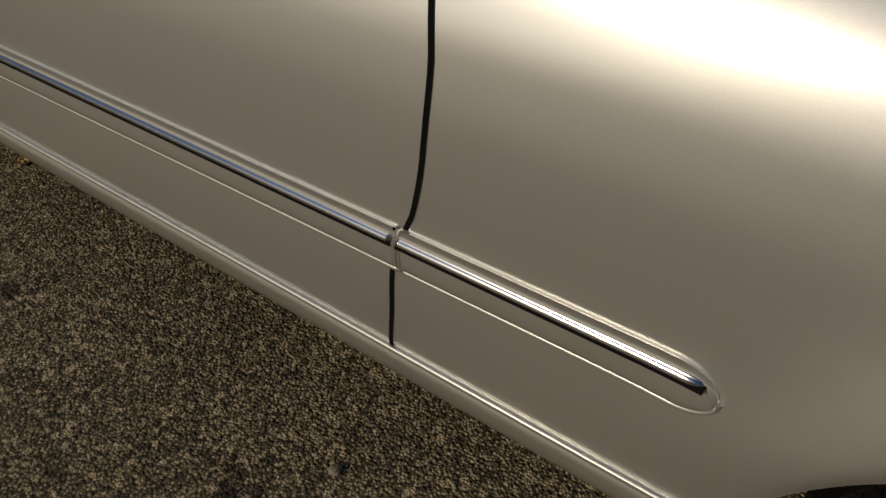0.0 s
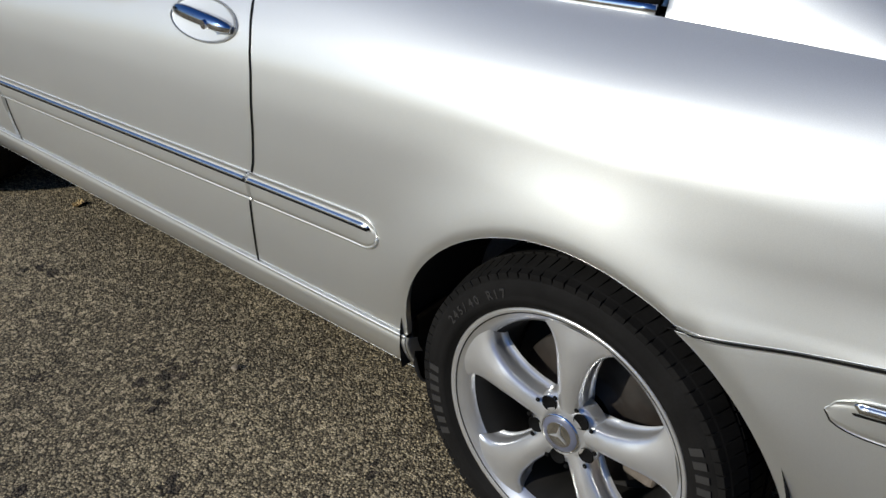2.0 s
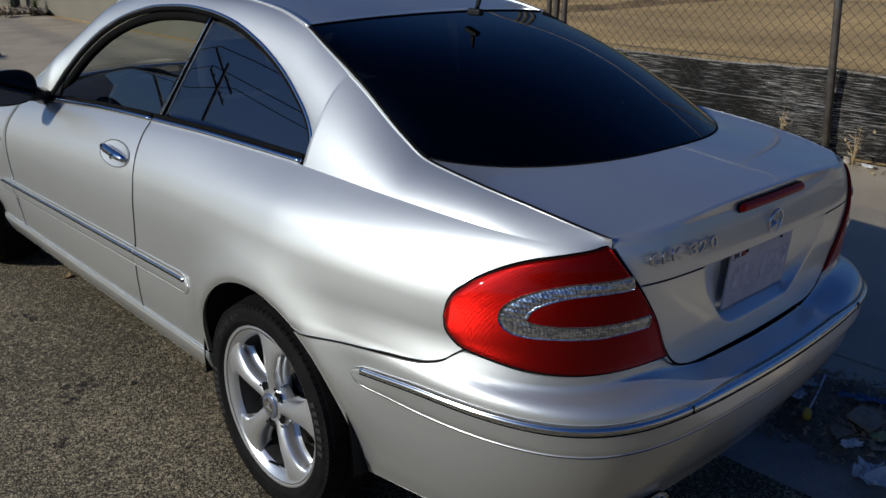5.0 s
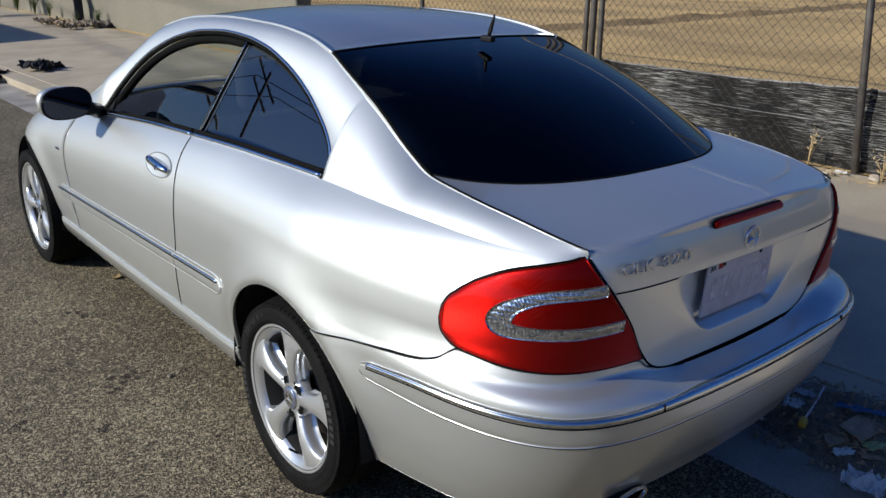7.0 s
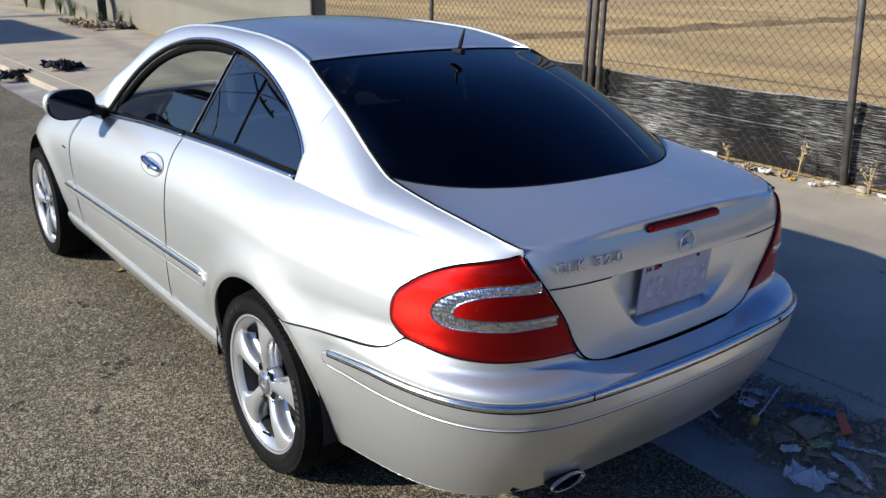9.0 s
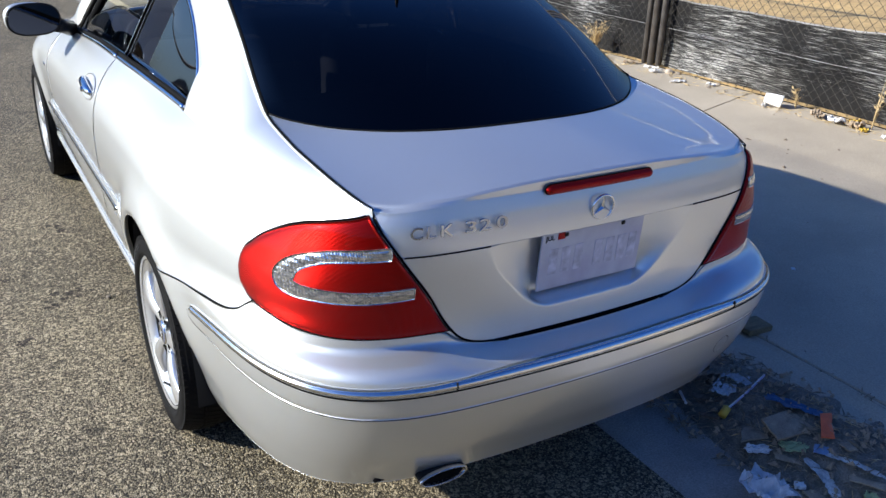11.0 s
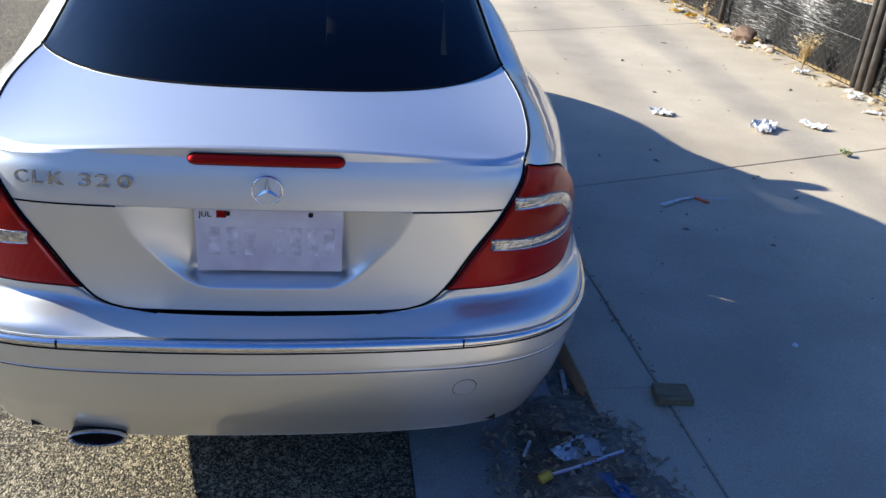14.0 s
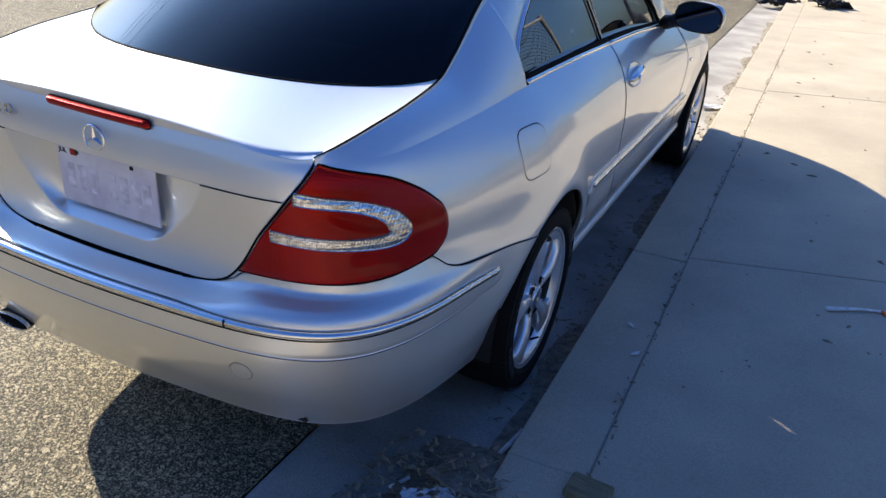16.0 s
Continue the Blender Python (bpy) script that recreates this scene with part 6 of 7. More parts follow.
heap = bumpy_plane(0.55, 1.25, -1.72, -0.40, 60, 100, lambda x, y: -0.008 + heap_z(x, y) * (1 + 0.12 * noise.noise((x * 14, y * 14, 0))) + 0.004 * noise.noise((x * 60, y * 60, 3)))
tagged(part("leaf_mould", heap, SOIL), "dark leaf mould and dirt heaped in the gutter", "dirt", kind="stuff")
strip = bumpy_plane(0.76, 0.95, -0.5, 9.0, 14, 240, lambda x, y: -0.012 + 0.03 * max(0, (x - 0.78) / 0.17) * (0.5 + 0.7 * noise.noise((x * 6, y * 2.3, 0)))
                    + 0.003 * noise.noise((x * 50, y * 50, 0)))
for v in strip.vertices:
    v.co.x -= 0.018 * v.co.y
tagged(part("gutter_dirt", strip, SOIL), "strip of dirt and leaf litter along the kerb", "dirt", kind="stuff")


def twiggery(name, n, x0, x1, y0, y1, zf, lo, hi, mat, label, thick=0.0022):
    """Many loose twigs and straws."""
    verts, faces = [], []
    for _ in range(n):
        x, y = x0 + (x1 - x0) * rng.random(), y0 + (y1 - y0) * rng.random()
        a, L = rng.random() * 6.283, lo + (hi - lo) * rng.random() ** 2
        z, dz = zf(x, y) + 0.004, (rng.random() - 0.3) * 0.02
        d = Vector((math.cos(a), math.sin(a), 0)) * L / 2
        sd = Vector((-math.sin(a), math.cos(a), 0)) * thick * (0.5 + rng.random())
        b = len(verts)
        c = Vector((x, y, z))
        for p in (c - d - sd, c - d + sd, c + d + sd * 0.4 + Vector((0, 0, dz)), c + d - sd * 0.4 + Vector((0, 0, dz)), c + Vector((0, 0, thick * 1.6 + abs(dz) / 2))):
            verts.append((p.x, p.y, max(p.z, zf(p.x, p.y) + 0.0015)))
        faces += [(b, b + 1, b + 4), (b + 1, b + 2, b + 4), (b + 2, b + 3, b + 4), (b + 3, b, b + 4)]
    me = bpy.data.meshes.new(name)
    me.from_pydata(verts, [], faces)
    return tagged(part(name, me, mat), label, "debris", kind="stuff")


twiggery("twigs", 900, 0.58, 1.06, -1.5, -0.5, heap_z, 0.008, 0.075, TWIG, "loose brown twigs and bark in the gutter")
twiggery("straws", 150, 0.64, 1.02, -1.45, -0.55, heap_z, 0.012, 0.06, STRAW, "dry straws and leaf stalks in the gutter", 0.0011)
twiggery("leaf_bits", 260, 0.60, 1.10, -1.5, -0.45, heap_z, 0.012, 0.035, CARD, "torn brown leaf bits in the gutter", 0.007)
twiggery("kerb_leaves", 420, 0.76, 0.93, -0.3, 7.5, lambda x, y: 0.006, 0.02, 0.05, TWIG, "dry leaves and stalks along the kerb", 0.004)
def board(name, mat, corners, thick, label, category, group="", tilt=3.0, lift=0.004):
    """A stiff flat piece with broken, uneven edges, given by its corners on the ground."""
    cx, cy = sum(c[0] for c in corners) / len(corners), sum(c[1] for c in corners) / len(corners)
    px, py, pz = lie(cx, cy)
    rim = []
    for (x0, y0), (x1, y1) in zip(corners, corners[1:] + corners[:1]):
        for t in (0.0, 0.22, 0.47, 0.74):
            j = 0.0 if t == 0 else 0.0035
            rim.append((x0 + (x1 - x0) * t - cx + rng.uniform(-j, j), y0 + (y1 - y0) * t - cy + rng.uniform(-j, j)))
    bm = bmesh.new()
    sag = [0.004 * noise.noise((x * 14, y * 14, cx * 9)) for x, y in rim]
    top = [bm.verts.new((x, y, thick + h)) for (x, y), h in zip(rim, sag)]
    low = [bm.verts.new((x * 0.99, y * 0.99, h)) for (x, y), h in zip(rim, sag)]
    mid, under = bm.verts.new((0, 0, thick + 0.003)), bm.verts.new((0, 0, 0.0))
    n = len(rim)
    for k in range(n):
        m = (k + 1) % n
        bm.faces.new((top[k], top[m], mid))
        bm.faces.new((low[m], low[k], under))
        bm.faces.new((top[k], low[k], low[m], top[m]))
    o = part(name, bm, mat)
    o.matrix_world = pose(px, py, pz + lift, tilt, -tilt * 0.6, 0)
    return tagged(o, label, category, group)


def twisted(name, mat, path, width, label, category, turns=2.5):
    """A crumpled, twisted strip of cloth or film lying along a path."""
    pts = [Vector(lie(x, y)) for x, y in path]
    n = 44
    verts, faces = [], []
    for i in range(n):
        t = i / (n - 1) * (len(pts) - 1)
        k = min(int(t), len(pts) - 2)
        p = pts[k].lerp(pts[k + 1], t - k)
        d = (pts[k + 1] - pts[k]).normalized()
        side = Vector((-d.y, d.x, 0))
        w = width * (0.55 + 0.6 * abs(noise.noise((i * 0.23, width * 40, 3)))) * (1 - 0.6 * abs(2 * i / (n - 1) - 1) ** 5)
        for j in range(9):
            u = j / 8 - 0.5
            fold = math.sin(u * 9 + i * turns * 0.2) * 0.35 + 0.5 * noise.noise((u * 5, i * 0.25, width * 70))
            verts.append(p + side * (u * w) + Vector((0, 0, 0.006 + abs(fold) * w * 0.38)))
    for i in range(n - 1):
        for j in range(8):
            q = i * 9 + j
            faces.append((q, q + 1, q + 10, q + 9))
    me = bpy.data.meshes.new(name)
    me.from_pydata([tuple(v) for v in verts], [], faces)
    me.polygons.foreach_set("use_smooth", [True] * len(me.polygons))
    return tagged(part(name, me, mat), label, category)


GREYRAG = material("grey_rag", (0.58, 0.55, 0.50), 0.85, spread=0.3, scale=40, fine=0.15, fine_scale=200, bump=0.5, bump_scale=200)
BARK = material("dark_bark", (0.13, 0.095, 0.065), 0.9, spread=0.4, scale=30, bump=0.7, bump_scale=120, stretch=(1, 4, 4))
CARDS = "cardboard in the gutter"
board("cardboard", CARD, [(0.819, -0.917), (0.936, -0.925), (0.934, -1.035), (0.789, -1.009)], 0.007, "flat slab of brown cardboard in the gutter rubbish", "cardboard", CARDS, 4, 0.012)
board("cardboard", CARD, [(0.760, -0.915), (0.805, -0.922), (0.783, -0.992), (0.690, -0.968)], 0.006, "torn piece of brown cardboard in the gutter rubbish", "cardboard", CARDS, -5, 0.006)
board("cardboard", CARD, [(0.685, -1.215), (0.720, -1.235), (0.715, -1.315), (0.675, -1.29)], 0.004, "strip of brown cardboard in the gutter rubbish", "cardboard", CARDS, 5)
board("cardboard", CARD, [(0.94, -1.115), (0.972, -1.125), (0.965, -1.16), (0.932, -1.15)], 0.004, "small tan chip of cardboard in the gutter rubbish", "cardboard", CARDS, -3)
board("cardboard", CARD, [(0.85, -1.235), (0.915, -1.325), (0.895, -1.345), (0.825, -1.25)], 0.004, "narrow strip of brown cardboard in the gutter rubbish", "cardboard", CARDS, 3)
board("cardboard", CARD, [(0.75, -1.05), (0.80, -1.12), (0.775, -1.135), (0.725, -1.075)], 0.003, "thin brown cardboard under the green wrapper", "cardboard", CARDS, 2)
for cs in ([(0.748, -0.700), (0.826, -0.752), (0.82, -0.776), (0.742, -0.722)], [(0.80, -0.60), (0.88, -0.625), (0.876, -0.648), (0.796, -0.624)], [(0.845, -0.69), (0.905, -0.665), (0.912, -0.684), (0.852, -0.712)],
           [(0.70, -0.79), (0.755, -0.83), (0.745, -0.85), (0.69, -0.806)], [(0.98, -0.82), (1.06, -0.80), (1.062, -0.815), (0.985, -0.84)]):
    board("bark", BARK, cs, 0.008, "dark strip of bark in the gutter rubbish", "bark", "bark in the gutter", 6, 0.008)
twisted("grey_rag", GREYRAG, [(0.80, -1.12), (0.79, -1.20), (0.766, -1.25), (0.725, -1.325)], 0.055, "twisted pale grey rag in the gutter rubbish", "rag")
twisted("grey_rag", GREYRAG, [(0.86, -1.13), (0.905, -1.20), (0.93, -1.30)], 0.035, "thin twisted grey rag in the gutter rubbish", "rag", 3.5)
twisted("film_scrap", FILM, [(0.93, -0.63), (0.95, -0.68), (0.955, -0.735)], 0.07, "crumpled clear film beside the kerb", "litter")
board("small_carton", PAPER, [(0.69, -1.185), (0.715, -1.20), (0.703, -1.218), (0.678, -1.203)], 0.012, "small flattened white carton in the rubbish", "carton")
scrap("yellow_wrapper", GREENP, *lie(0.818, -1.338), 0.06, 0.045, 0.02, 0.002, 30, "crumpled yellow green wrapper in the gutter", "litter")
board("bottle_lid", PAPER, [(1.05, -1.25), (1.068, -1.25), (1.075, -1.265), (1.06, -1.275)], 0.004, "small pale lid on the pavement", "litter")
o = part("wooden_block", block(-0.058, 0.058, -0.045, 0.045, 0, 0.026, 0.006, 2), material("old_timber", (0.19, 0.145, 0.075), 0.85, spread=0.3, scale=14, fine=0.2, fine_scale=90, bump=0.4, bump_scale=60, stretch=(1, 6, 6)))
o.matrix_world = pose(1.20, -0.565, 0.092, 0, 0, -4)
tagged(o, "weathered brown wooden block lying on the kerb", "block")
board("orange_scrap", ORANGE, [(1.005, -0.985), (1.038, -1.002), (0.945, -1.085), (0.912, -1.062)], 0.004, "bright orange plastic scrap", "litter", tilt=5, lift=0.012)
scrap("green_wrapper", GREENP, *lie(0.815, -1.06), 0.09, 0.055, 0.012, 0.002, -30, "pale green crumpled wrapper", "litter")
scrap("paper_napkin", PAPER, *lie(0.718, -1.02), 0.085, 0.045, 0.02, 0.002, -25, "crumpled white paper napkin in the gutter", "litter")
scrap("blue_bag", BLUEP, *lie(0.985, -0.90), 0.20, 0.05, 0.02, 0.002, -70, "blue plastic bag scrap in the gutter", "litter")
board("blue_scrap", material("faded_blue_plastic", (0.22, 0.30, 0.44), 0.5, spread=0.2, scale=40), [(0.84, -1.105), (0.875, -1.085), (0.90, -1.115), (0.865, -1.138)], 0.003, "small faded blue plastic scrap", "litter", tilt=8)
scrap("clear_bag", FILM, *lie(0.595, -1.168), 0.16, 0.15, 0.05, 0.001, -25, "clear crumpled plastic bag", "litter")
scrap("clear_wrapper", FILM, *lie(0.86, -0.72), 0.11, 0.08, 0.03, 0.001, 20, "clear crumpled plastic wrapper", "litter")
scrap("dark_rag", SOIL, *lie(0.93, -0.62), 0.16, 0.04, 0.025, 0.004, -10, "dark twisted rag in the gutter", "litter")
straw = thing("drinking_straw", pose(-0.045, -0.075, 0.032), "striped violet drinking straw standing in the rubbish", "straw")
part("tube", tube([(0.775, -0.80, 0.03), (0.89, -0.78, 0.052), (1.0, -0.755, 0.075)], 0.0042, 10), VIOLET, straw)
part("stripe", tube([(0.775, -0.80, 0.0335), (0.89, -0.78, 0.0545), (1.0, -0.755, 0.0775)], 0.0026, 8), PAPER, straw)
part("tip", tube([(0.755, -0.808, 0.024), (0.787, -0.796, 0.034)], 0.014, 10), YELLOW, straw)
o = part("white_stick", tube([(0.905, -0.44, 0.012), (0.925, -0.30, 0.014)], 0.008, 8), PAPER)
tagged(o, "thin pale stick lying against the kerb", "stick")
o = part("white_stick", tube([(0.70, -0.74, 0.02), (0.73, -0.68, 0.024)], 0.005, 8), PAPER)
tagged(o, "short white stick in the gutter rubbish", "stick")

# pavement: papers, twigs and small stones
gp = lambda x, y: float(pave_z(x, y)) + 0.001
for x, y, sx, sy, c in ((2.26, 2.42, 0.17, 0.10, 0.035), (2.80, 2.11, 0.22, 0.15, 0.05), (3.15, 2.15, 0.18, 0.10, 0.04)):
    scrap("crumpled_paper", PAPER, x, y, gp(x, y), sx, sy, c, 0.003, rng.random() * 180, "crumpled white paper on the pavement", "paper", "papers on the pavement")
scrap("green_can", GREENP, 3.06, 1.63, gp(3.06, 1.63), 0.07, 0.06, 0.05, 0.004, 20, "small crushed green wrapper on the pavement", "litter")
scrap("gutter_paper", PAPER, 0.80, 4.18, 0.005, 0.30, 0.12, 0.03, 0.002, 15, "flattened pale paper in the gutter", "paper")
lighter = thing("plastic_cutter", pose(1.72, 0.93, gp(1.72, 0.93)), "broken clear plastic straw with a pink end on the pavement", "litter")
part("arm", tube([(0, 0, 0.008), (0.12, 0.07, 0.012), (0.20, 0.10, 0.012)], [0.016, 0.008, 0.008], 8, 0.4), PAPER, lighter)
part("arm", tube([(0.20, 0.10, 0.012), (0.38, 0.085, 0.008)], 0.007, 8), FILM, lighter)
part("end", tube([(0.20, 0.10, 0.012), (0.245, 0.03, 0.01)], 0.008, 8), ORANGE, lighter)
for x, y, sx, sy in ((1.14, 0.21, 0.035, 0.015), (1.08, 0.40, 0.04, 0.015), (1.75, -0.3, 0.03, 0.02)):
    scrap("paper_scrap", PAPER, x, y, gp(x, y), sx, sy, 0.006, 0.001, rng.random() * 180, "tiny white paper scrap on the pavement", "paper", "papers on the pavement")
verts, faces = [], []
for _ in range(260):
    x, y = 1.2 + 2.75 * rng.random(), -3 + 13 * rng.random()
    r = 0.003 + 0.010 * rng.random() ** 3
    z, a, st = gp(x, y), rng.random() * 6.28, 1 + 2.5 * rng.random()
    ca, sa = math.cos(a), math.sin(a)
    b = len(verts)
    for u, v, h in ((st, 0.3, 0), (0, 1, 0), (-st, -0.2, 0), (0, -1, 0), (0.1, 0, 0.9)):
        verts.append((x + r * (u * ca - v * sa), y + r * (u * sa + v * ca), z + r * h))
    faces += [(b, b + 1, b + 4), (b + 1, b + 2, b + 4), (b + 2, b + 3, b + 4), (b + 3, b, b + 4)]
me = bpy.data.meshes.new("chips")
me.from_pydata(verts, [], faces)
tagged(part("leaf_crumbs", me, TWIG), "small dry leaves and wood chips scattered on the pavement", "debris", kind="stuff")

# rubbish along the fence
cup = thing("paper_cup", pose(3.79, 1.56, 0.240, 100, 0, 35), "white paper cup lying at the fence foot", "cup")
part("body", lathe([(0.0005, -0.06), (0.033, -0.06), (0.045, 0.06), (0.047, 0.062), (0.043, 0.06), (0.032, -0.055)], 32, "z"), PAPER, cup)
part("lid", lathe([(0.0005, 0.064), (0.046, 0.064), (0.048, 0.058)], 32, "z"), PAPER, cup)
for y, w, mat, turn in ((1.22, 0.13, CARD, 30), (1.05, 0.16, PAPER, 75), (0.92, 0.12, CARD, 140)):
    scrap("crumpled_bag", mat, 3.83, y, gp(3.83, y), w, w * 0.8, 0.055, 0.002, turn, "crumpled paper bag lying at the fence foot", "litter", "litter along the fence", 14)
for _ in range(34):
    y = -2 + 10 * rng.random()
    x = 3.80 + 0.16 * rng.random()
    stone(x, y, gp(x, y) - 0.004, 0.014 + 0.038 * rng.random() ** 2.5)
stone(3.86, 4.68, gp(3.86, 4.68), 0.11, "large round brown stone at the fence foot", 0.75, material("brown_stone", (0.2, 0.13, 0.085), 0.9, spread=0.3, scale=15))
for _ in range(48):
    y = -1.5 + 8.5 * rng.random()
    x = 3.74 + 0.2 * rng.random()
    scrap("fence_litter", rng.choice([PAPER, PAPER, CARD, YELLOW, PAPER]), x, y, gp(x, y), 0.05 + 0.12 * rng.random(), 0.03 + 0.06 * rng.random(), 0.02 + 0.03 * rng.random(), 0.002,
          rng.random() * 180, "crumpled pale litter caught at the fence foot", "litter", "litter along the fence", 10 * rng.random())
twiggery("fence_straw", 900, 3.72, 3.99, -4, 8.2, lambda x, y: gp(x, y), 0.03, 0.14, STRAW, "dry straw and leaf litter along the fence foot", 0.002)


def weed(x, y, h, n, mat, label):
    verts, faces = [], []
    for _ in range(n):
        a, out, hh = rng.random() * 6.28, 0.25 + 0.5 * rng.random(), h * (0.5 + 0.5 * rng.random())
        b = len(verts)
        sx, sy = -math.sin(a) * 0.003, math.cos(a) * 0.003
        for t, w in ((0, 1), (0.5, 0.8), (1, 0.1)):
            px, py, pz = math.cos(a) * out * hh * t * t * 0.7, math.sin(a) * out * hh * t * t * 0.7, hh * t
            verts += [(px - sx * w, py - sy * w, pz), (px + sx * w, py + sy * w, pz)]
        faces += [(b, b + 1, b + 3, b + 2), (b + 2, b + 3, b + 5, b + 4)]
        for _k in range(3):
            t = 0.4 + 0.6 * rng.random()
            px, py, pz = math.cos(a) * out * hh * t * t * 0.7, math.sin(a) * out * hh * t * t * 0.7, hh * t
            c = len(verts)
            ang, l = rng.random() * 6.28, 0.02 + 0.03 * rng.random()
            verts += [(px, py, pz), (px + l * math.cos(ang), py + l * math.sin(ang), pz + 0.02), (px + 0.5 * l * math.cos(ang + 0.7), py + 0.5 * l * math.sin(ang + 0.7), pz + 0.004)]
            faces.append((c, c + 1, c + 2))
    me = bpy.data.meshes.new("weed")
    me.from_pydata(verts, [], faces)
    o = part("weed", me, mat)
    o.matrix_world = pose(x, y, gp(x, y))
    return tagged(o, label, "weed", "weeds along the fence")


GREEN = material("weed_green", (0.10, 0.13, 0.035), 0.8, spread=0.3, scale=20)
for x, y, h, n in ((3.88, 3.65, 0.30, 60), (3.86, 0.30, 0.30, 9), (3.9, 0.85, 0.34, 7), (3.92, 0.05, 0.4, 9), (3.9, 1.45, 0.2, 8), (3.9, -0.5, 0.35, 10), (3.88, 5.6, 0.2, 20)):
    weed(x, y, h, n, STRAW, "dry straw-coloured weed at the fence foot")
for x, y, h, n in ((3.95, 16.2, 0.45, 60), (3.85, 22.0, 1.0, 160), (3.9, 19.4, 0.45, 70), (3.8, 23.6, 0.8, 120), (3.75, 16.9, 0.3, 50), (3.9, 20.6, 0.6, 90)):
    weed(x, y, h, n, GREEN, "green weed growing at the foot of the wall")
# dark rubbish heap on the kerb far ahead
RAG = material("black_cloth", (0.012, 0.012, 0.013), 0.7, spread=0.3, scale=20)
for k in range(7):
    x, y = 0.62 + 0.7 * rng.random(), 10.4 + 0.6 * rng.random()
    scrap("dark_rag", RAG if k else CARD, x, y, max(0.0, gp(x, y)) if x > 0.8 else 0, 0.3 + 0.3 * rng.random(), 0.2 + 0.15 * rng.random(), 0.14, 0.006, rng.random() * 180,
          "dark crumpled rag on the kerb", "litter", "rags on the kerb")
for k in range(14):
    x, y = 3.35 + 0.6 * rng.random(), 15.9 + 2.2 * rng.random()
    scrap("wall_litter", rng.choice([SOIL, CARD, SOIL]), x, y, gp(x, y), 0.3 + 0.3 * rng.random(), 0.2 + 0.2 * rng.random(), 0.15, 0.01, rng.random() * 180, "dark brush and rags at the wall's foot", "litter", "rubbish at the wall")
# dead leaf on the road
scrap("dead_leaf", STRAW, -0.623, 2.19, 0.0, 0.05, 0.035, 0.016, 0.002, 20, "dry pale leaf on the asphalt", "leaf")
stone(-0.845, 0.956, 0.0, 0.010, "small dark stone on the asphalt", 0.7, SOIL)


# ---- across the street: what the car's windows and paint mirror, and what shades the far pavement ----
WOOD = material("pole_wood", (0.10, 0.075, 0.055), 0.85, spread=0.3, scale=6, stretch=(6, 6, 0.5))
up = thing("utility_pole", pose(-14.2, 26.6, -0.35), "brown wooden utility pole with two cross-arms", "pole")
part("shaft", tube([(0, 0, 0), (0, 0, 5.5), (0, 0, 11.2)], [0.17, 0.15, 0.12], 12), WOOD, up)
for z, h in ((10.7, 1.5), (9.9, 1.2)):
    arm = part("cross_arm", block(-h, h, 0.12, 0.24, z, z + 0.13, 0.01), WOOD, up)
    for x in (-0.9, -0.5, 0.5, 0.9):
        part("insulator", lathe([(0.0005, z + 0.3), (0.035, z + 0.28), (0.045, z + 0.2), (0.02, z + 0.13)], 10, "z"), DASH, arm).matrix_local = Matrix.Translation((x * h, 0.18, 0))


for x, z in ((-15.55, 10.65), (-12.85, 10.65), (-13.12, 9.85)):
    way = [(x, y, z - 1.1 * (1 - (2 * (y - y0) / (y1 - y0) - 1) ** 2)) for y0, y1 in ((-28.0, 26.6), (26.6, 74.0)) for y in np.linspace(y0, y1, 24)]
    tagged(part("overhead_cable", tube(way, 0.022, 5), DASH), "black overhead cable sagging along the street", "cable", "overhead cables")


def street_lamp(x, y):
    o = thing("street_lamp", pose(x, y, -0.35), "grey steel street lamp with a curved arm", "street lamp", "street lamps")
    t = np.linspace(0, 1, 16)
    part("mast", tube([(0, 0, 0), (0, 0, 3.0), (0, 0, 5.2)], [0.10, 0.085, 0.07], 12), POSTM, o)
    part("arm", tube([(2.4 * math.sin(a * 1.57) ** 1.3, 0, 5.2 + 1.6 * math.sin(a * 1.45)) for a in t], [0.065 - 0.025 * a for a in t], 10), POSTM, o)
    part("lantern", block(2.3, 2.95, -0.15, 0.15, 6.72, 6.86, 0.05, 3), POSTM, o, smooth=True)


street_lamp(-9.2, 20.7)
street_lamp(-17.5, 44.0)

# unseen truck, added only to cast the shadow on the far pavement
truck = thing("box_truck", pose(-4.65, 19.6, 0), "unseen white box truck added to shade the far pavement", "truck")
part("cargo_box", block(-1.2, 1.2, -3.0, 2.6, 0.95, 3.5, 0.03), PAPER, truck)
part("cab", block(-1.1, 1.1, 2.7, 4.4, 0.5, 2.5, 0.18, 3), PAPER, truck, smooth=True)
part("chassis", block(-0.5, 0.5, -2.9, 4.0, 0.55, 0.94), DARK, truck)
for y in (-1.6, 3.4):
    for x in (-0.95, 0.95):
        tw = part("tyre", lathe([(0.28, -0.12), (0.44, -0.13), (0.48, -0.08), (0.48, 0.08), (0.44, 0.13), (0.28, 0.12)], 32), RUBBER, truck)
        tw.matrix_local = Matrix.Translation((x, y, 0.48))
        part("rim", lathe([(0.0005, 0.06), (0.12, 0.07), (0.27, 0.02), (0.285, 0.11), (0.285, -0.11), (0.0005, -0.06)], 24), ALLOY, tw)


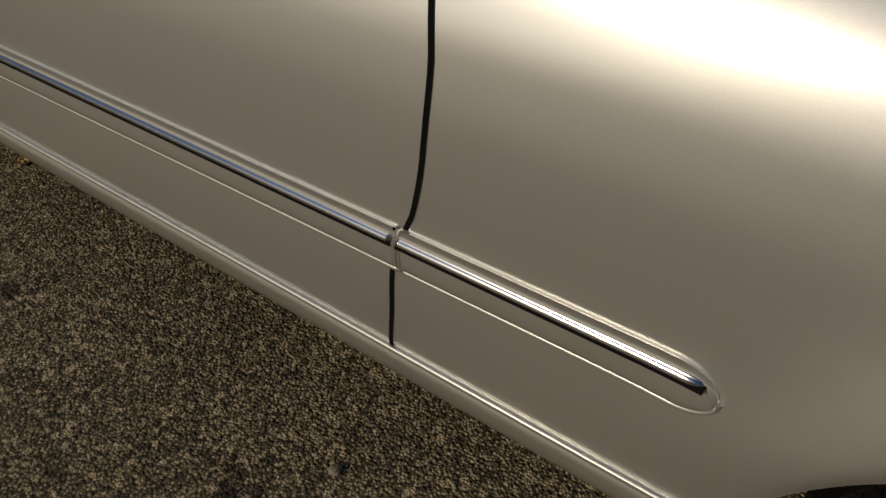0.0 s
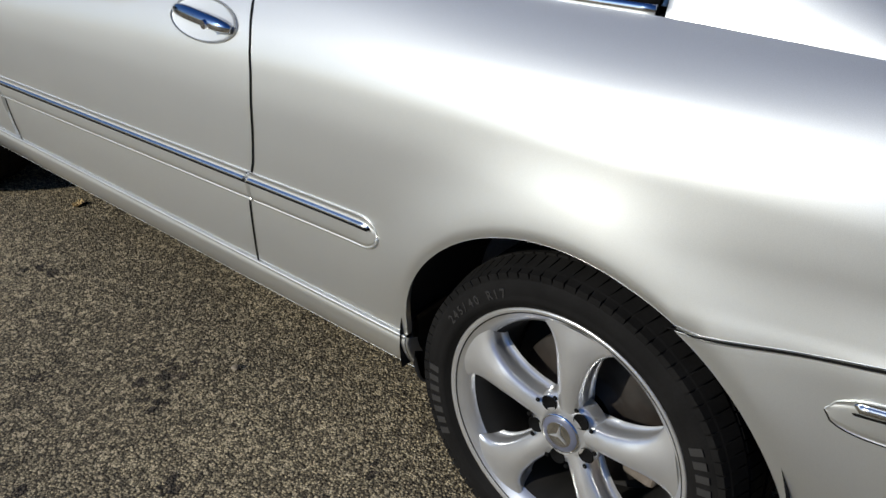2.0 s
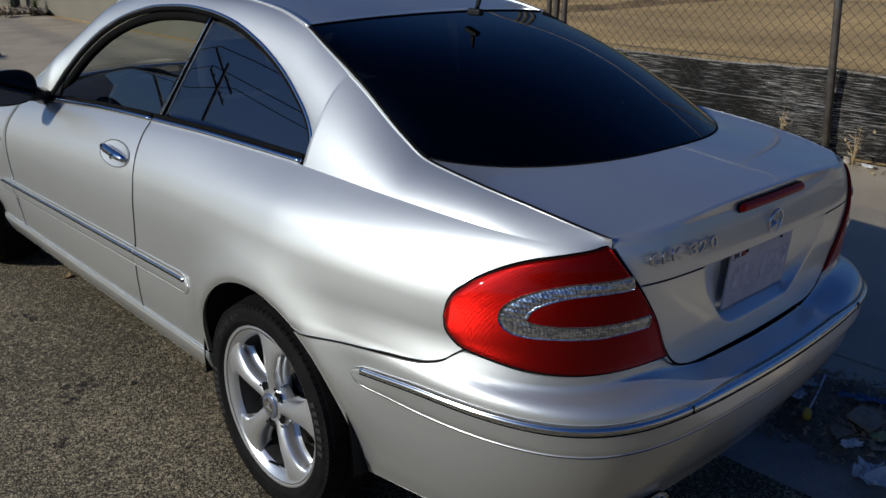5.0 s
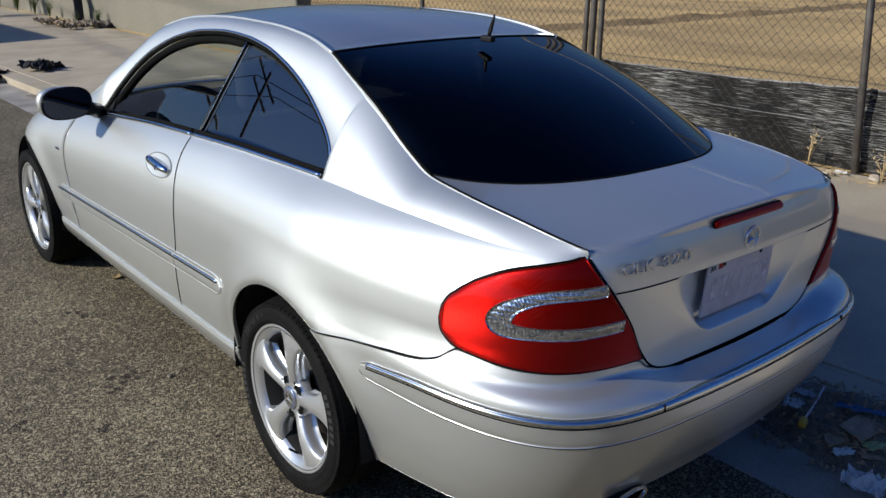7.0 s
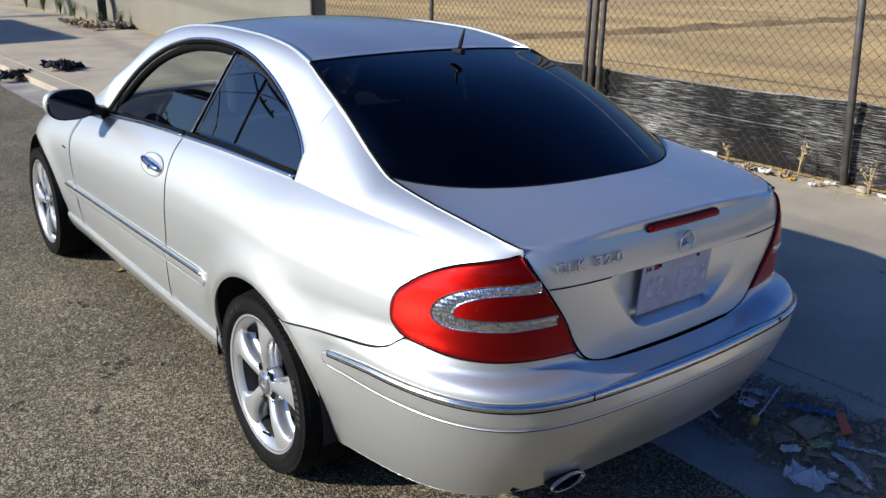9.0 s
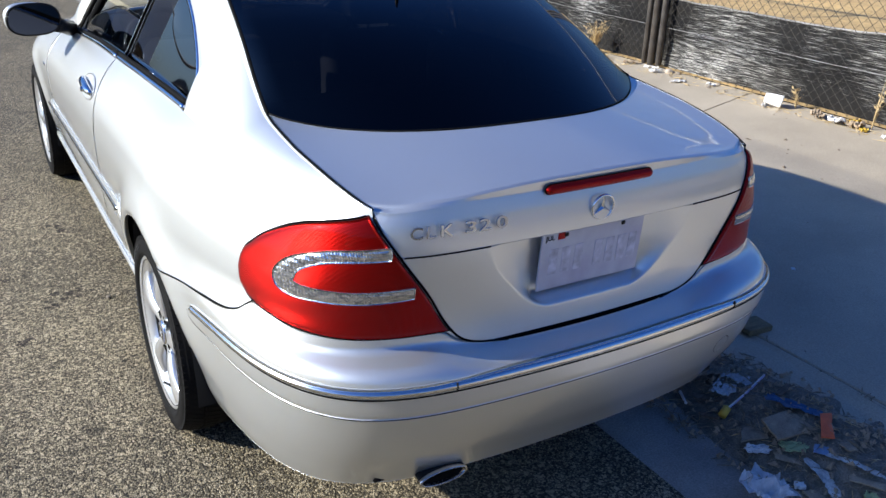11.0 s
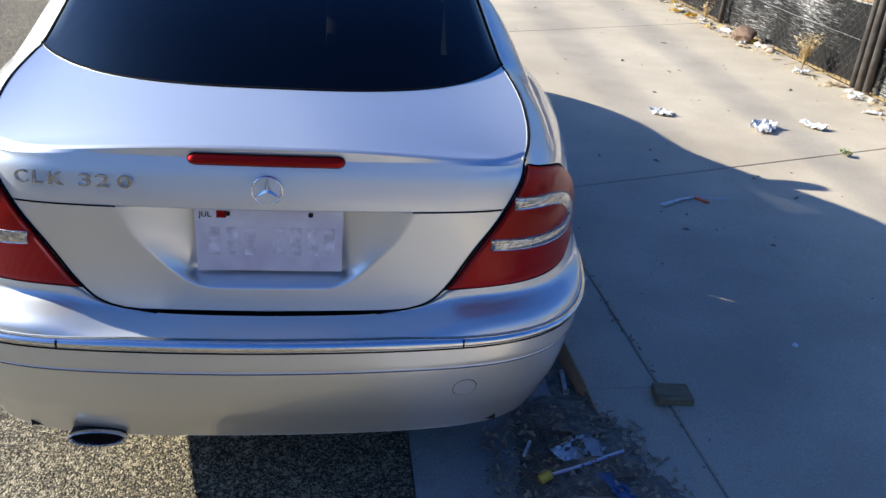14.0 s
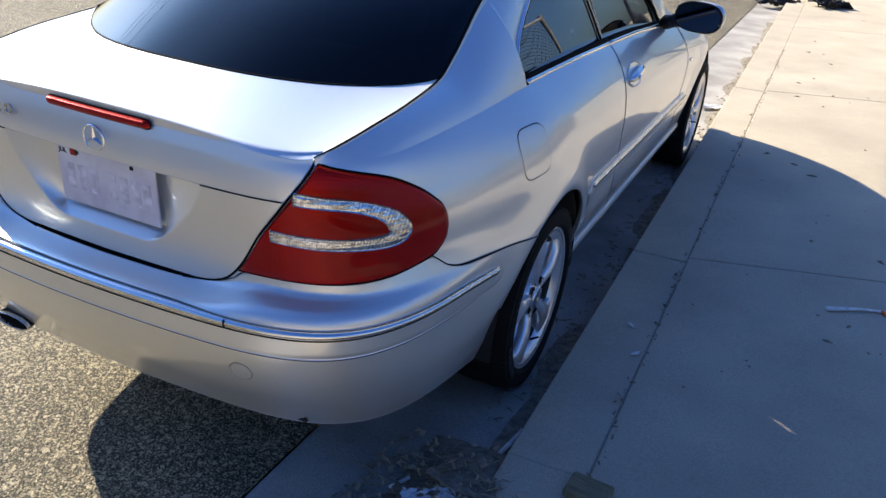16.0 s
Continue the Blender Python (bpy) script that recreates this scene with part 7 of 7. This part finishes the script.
def house(x0, x1, y0, y1, h, wall_mat):
    """A plain low house, unseen and added to block low sky, with roof, door and windows on its +x side."""
    o = thing("house", pose((x0 + x1) / 2, (y0 + y1) / 2, -0.35), "unseen plain low house added to block the low sky", "house", "houses across the street")
    w, d = (x1 - x0) / 2, (y1 - y0) / 2
    part("wall", block(-w, w, -d, d, 0, h, 0.02), wall_mat, o)
    part("roof", block(-w - 0.4, w + 0.4, -d - 0.4, d + 0.4, h, h + 0.35, 0.05), ROOFM, o)
    for k in (-0.55, 0.05, 0.6):
        win = part("window", block(w + 0.004, w + 0.06, d * k - 0.7, d * k + 0.7, 1.3, 2.6, 0.01), PAPER, o)
        part("pane", block(w + 0.061, w + 0.07, d * k - 0.62, d * k + 0.62, 1.38, 2.52), BLACK, win)
    part("door", block(w + 0.004, w + 0.05, d * -0.25 - 0.45, d * -0.25 + 0.45, 0.35, 2.4, 0.01), WOOD, o)


ROOFM = material("flat_roof", (0.09, 0.075, 0.065), 0.9, spread=0.25, scale=3)
STUCCO = material("tan_stucco", (0.30, 0.24, 0.17), 0.9, spread=0.12, scale=1.5, fine=0.1, fine_scale=60, bump=0.3, bump_scale=80)
# added rows out of view: they darken the horizon that the paint mirrors
for y0, y1, h, x1 in ((-62, -46, 4.6, -19.5), (-43, -29, 5.6, -20.5), (-26, -13, 4.4, -19), (-9, 6, 5.2, -20)):
    house(x1 - 9, x1, y0, y1, h, STUCCO)
for x1, h in ((-3, 5.0), (14, 5.6), (30, 4.8)):
    house(x1 - 14, x1, -58, -49, h, STUCCO)


# dark tar spots trodden into the asphalt
verts, faces = [], []
trng = random.Random(11)
spots = [(-0.985, 1.05, 0.045), (-1.05, 0.98, 0.03), (-0.93, 1.12, 0.03), (-0.91, 1.83, 0.04), (-0.86, 1.75, 0.025), (-0.87, 0.42, 0.02), (-1.18, 0.72, 0.03)]
spots += [(-3.2 + 2.2 * trng.random(), -1.5 + 8 * trng.random(), 0.012 + 0.03 * trng.random() ** 2) for _ in range(60)]
for x, y, r in spots:
    for _ in range(9):
        cx, cy, rr = x + r * trng.gauss(0, 0.8), y + r * trng.gauss(0, 0.8), r * (0.12 + 0.36 * trng.random() ** 2)
        n0 = len(verts)
        verts.append((cx, cy, 0.0022))
        for k in range(11):
            a = 2 * math.pi * k / 11
            w = rr * (0.6 + 0.8 * trng.random())
            verts.append((cx + w * math.cos(a), cy + w * math.sin(a), 0.0006))
        faces += [(n0, n0 + 1 + k, n0 + 1 + (k + 1) % 11) for k in range(11)]
me = bpy.data.meshes.new("tar_spots")
me.from_pydata(verts, [], faces)
tagged(part("tar_spots", me, TARRED), "dark tar and oil spots trodden into the asphalt", "stain", kind="stuff")
scrap("crumpled_paper", PAPER, -0.610, -0.034, 0.001, 0.09, 0.05, 0.03, 0.002, 40, "crumpled pale paper beside the rear tyre", "paper")

for k in range(9):
    y0 = -2.2 + 1.0 * k
    xk = float(kerb_x(y0 + 0.5)) + 0.234
    twiggery("joint_crumbs", 26, xk - 0.016, xk + 0.016, y0, y0 + 1.0, lambda x, y: 0.088, 0.008, 0.03, TWIG, "crumbs and leaf bits along the kerb joint", 0.003)
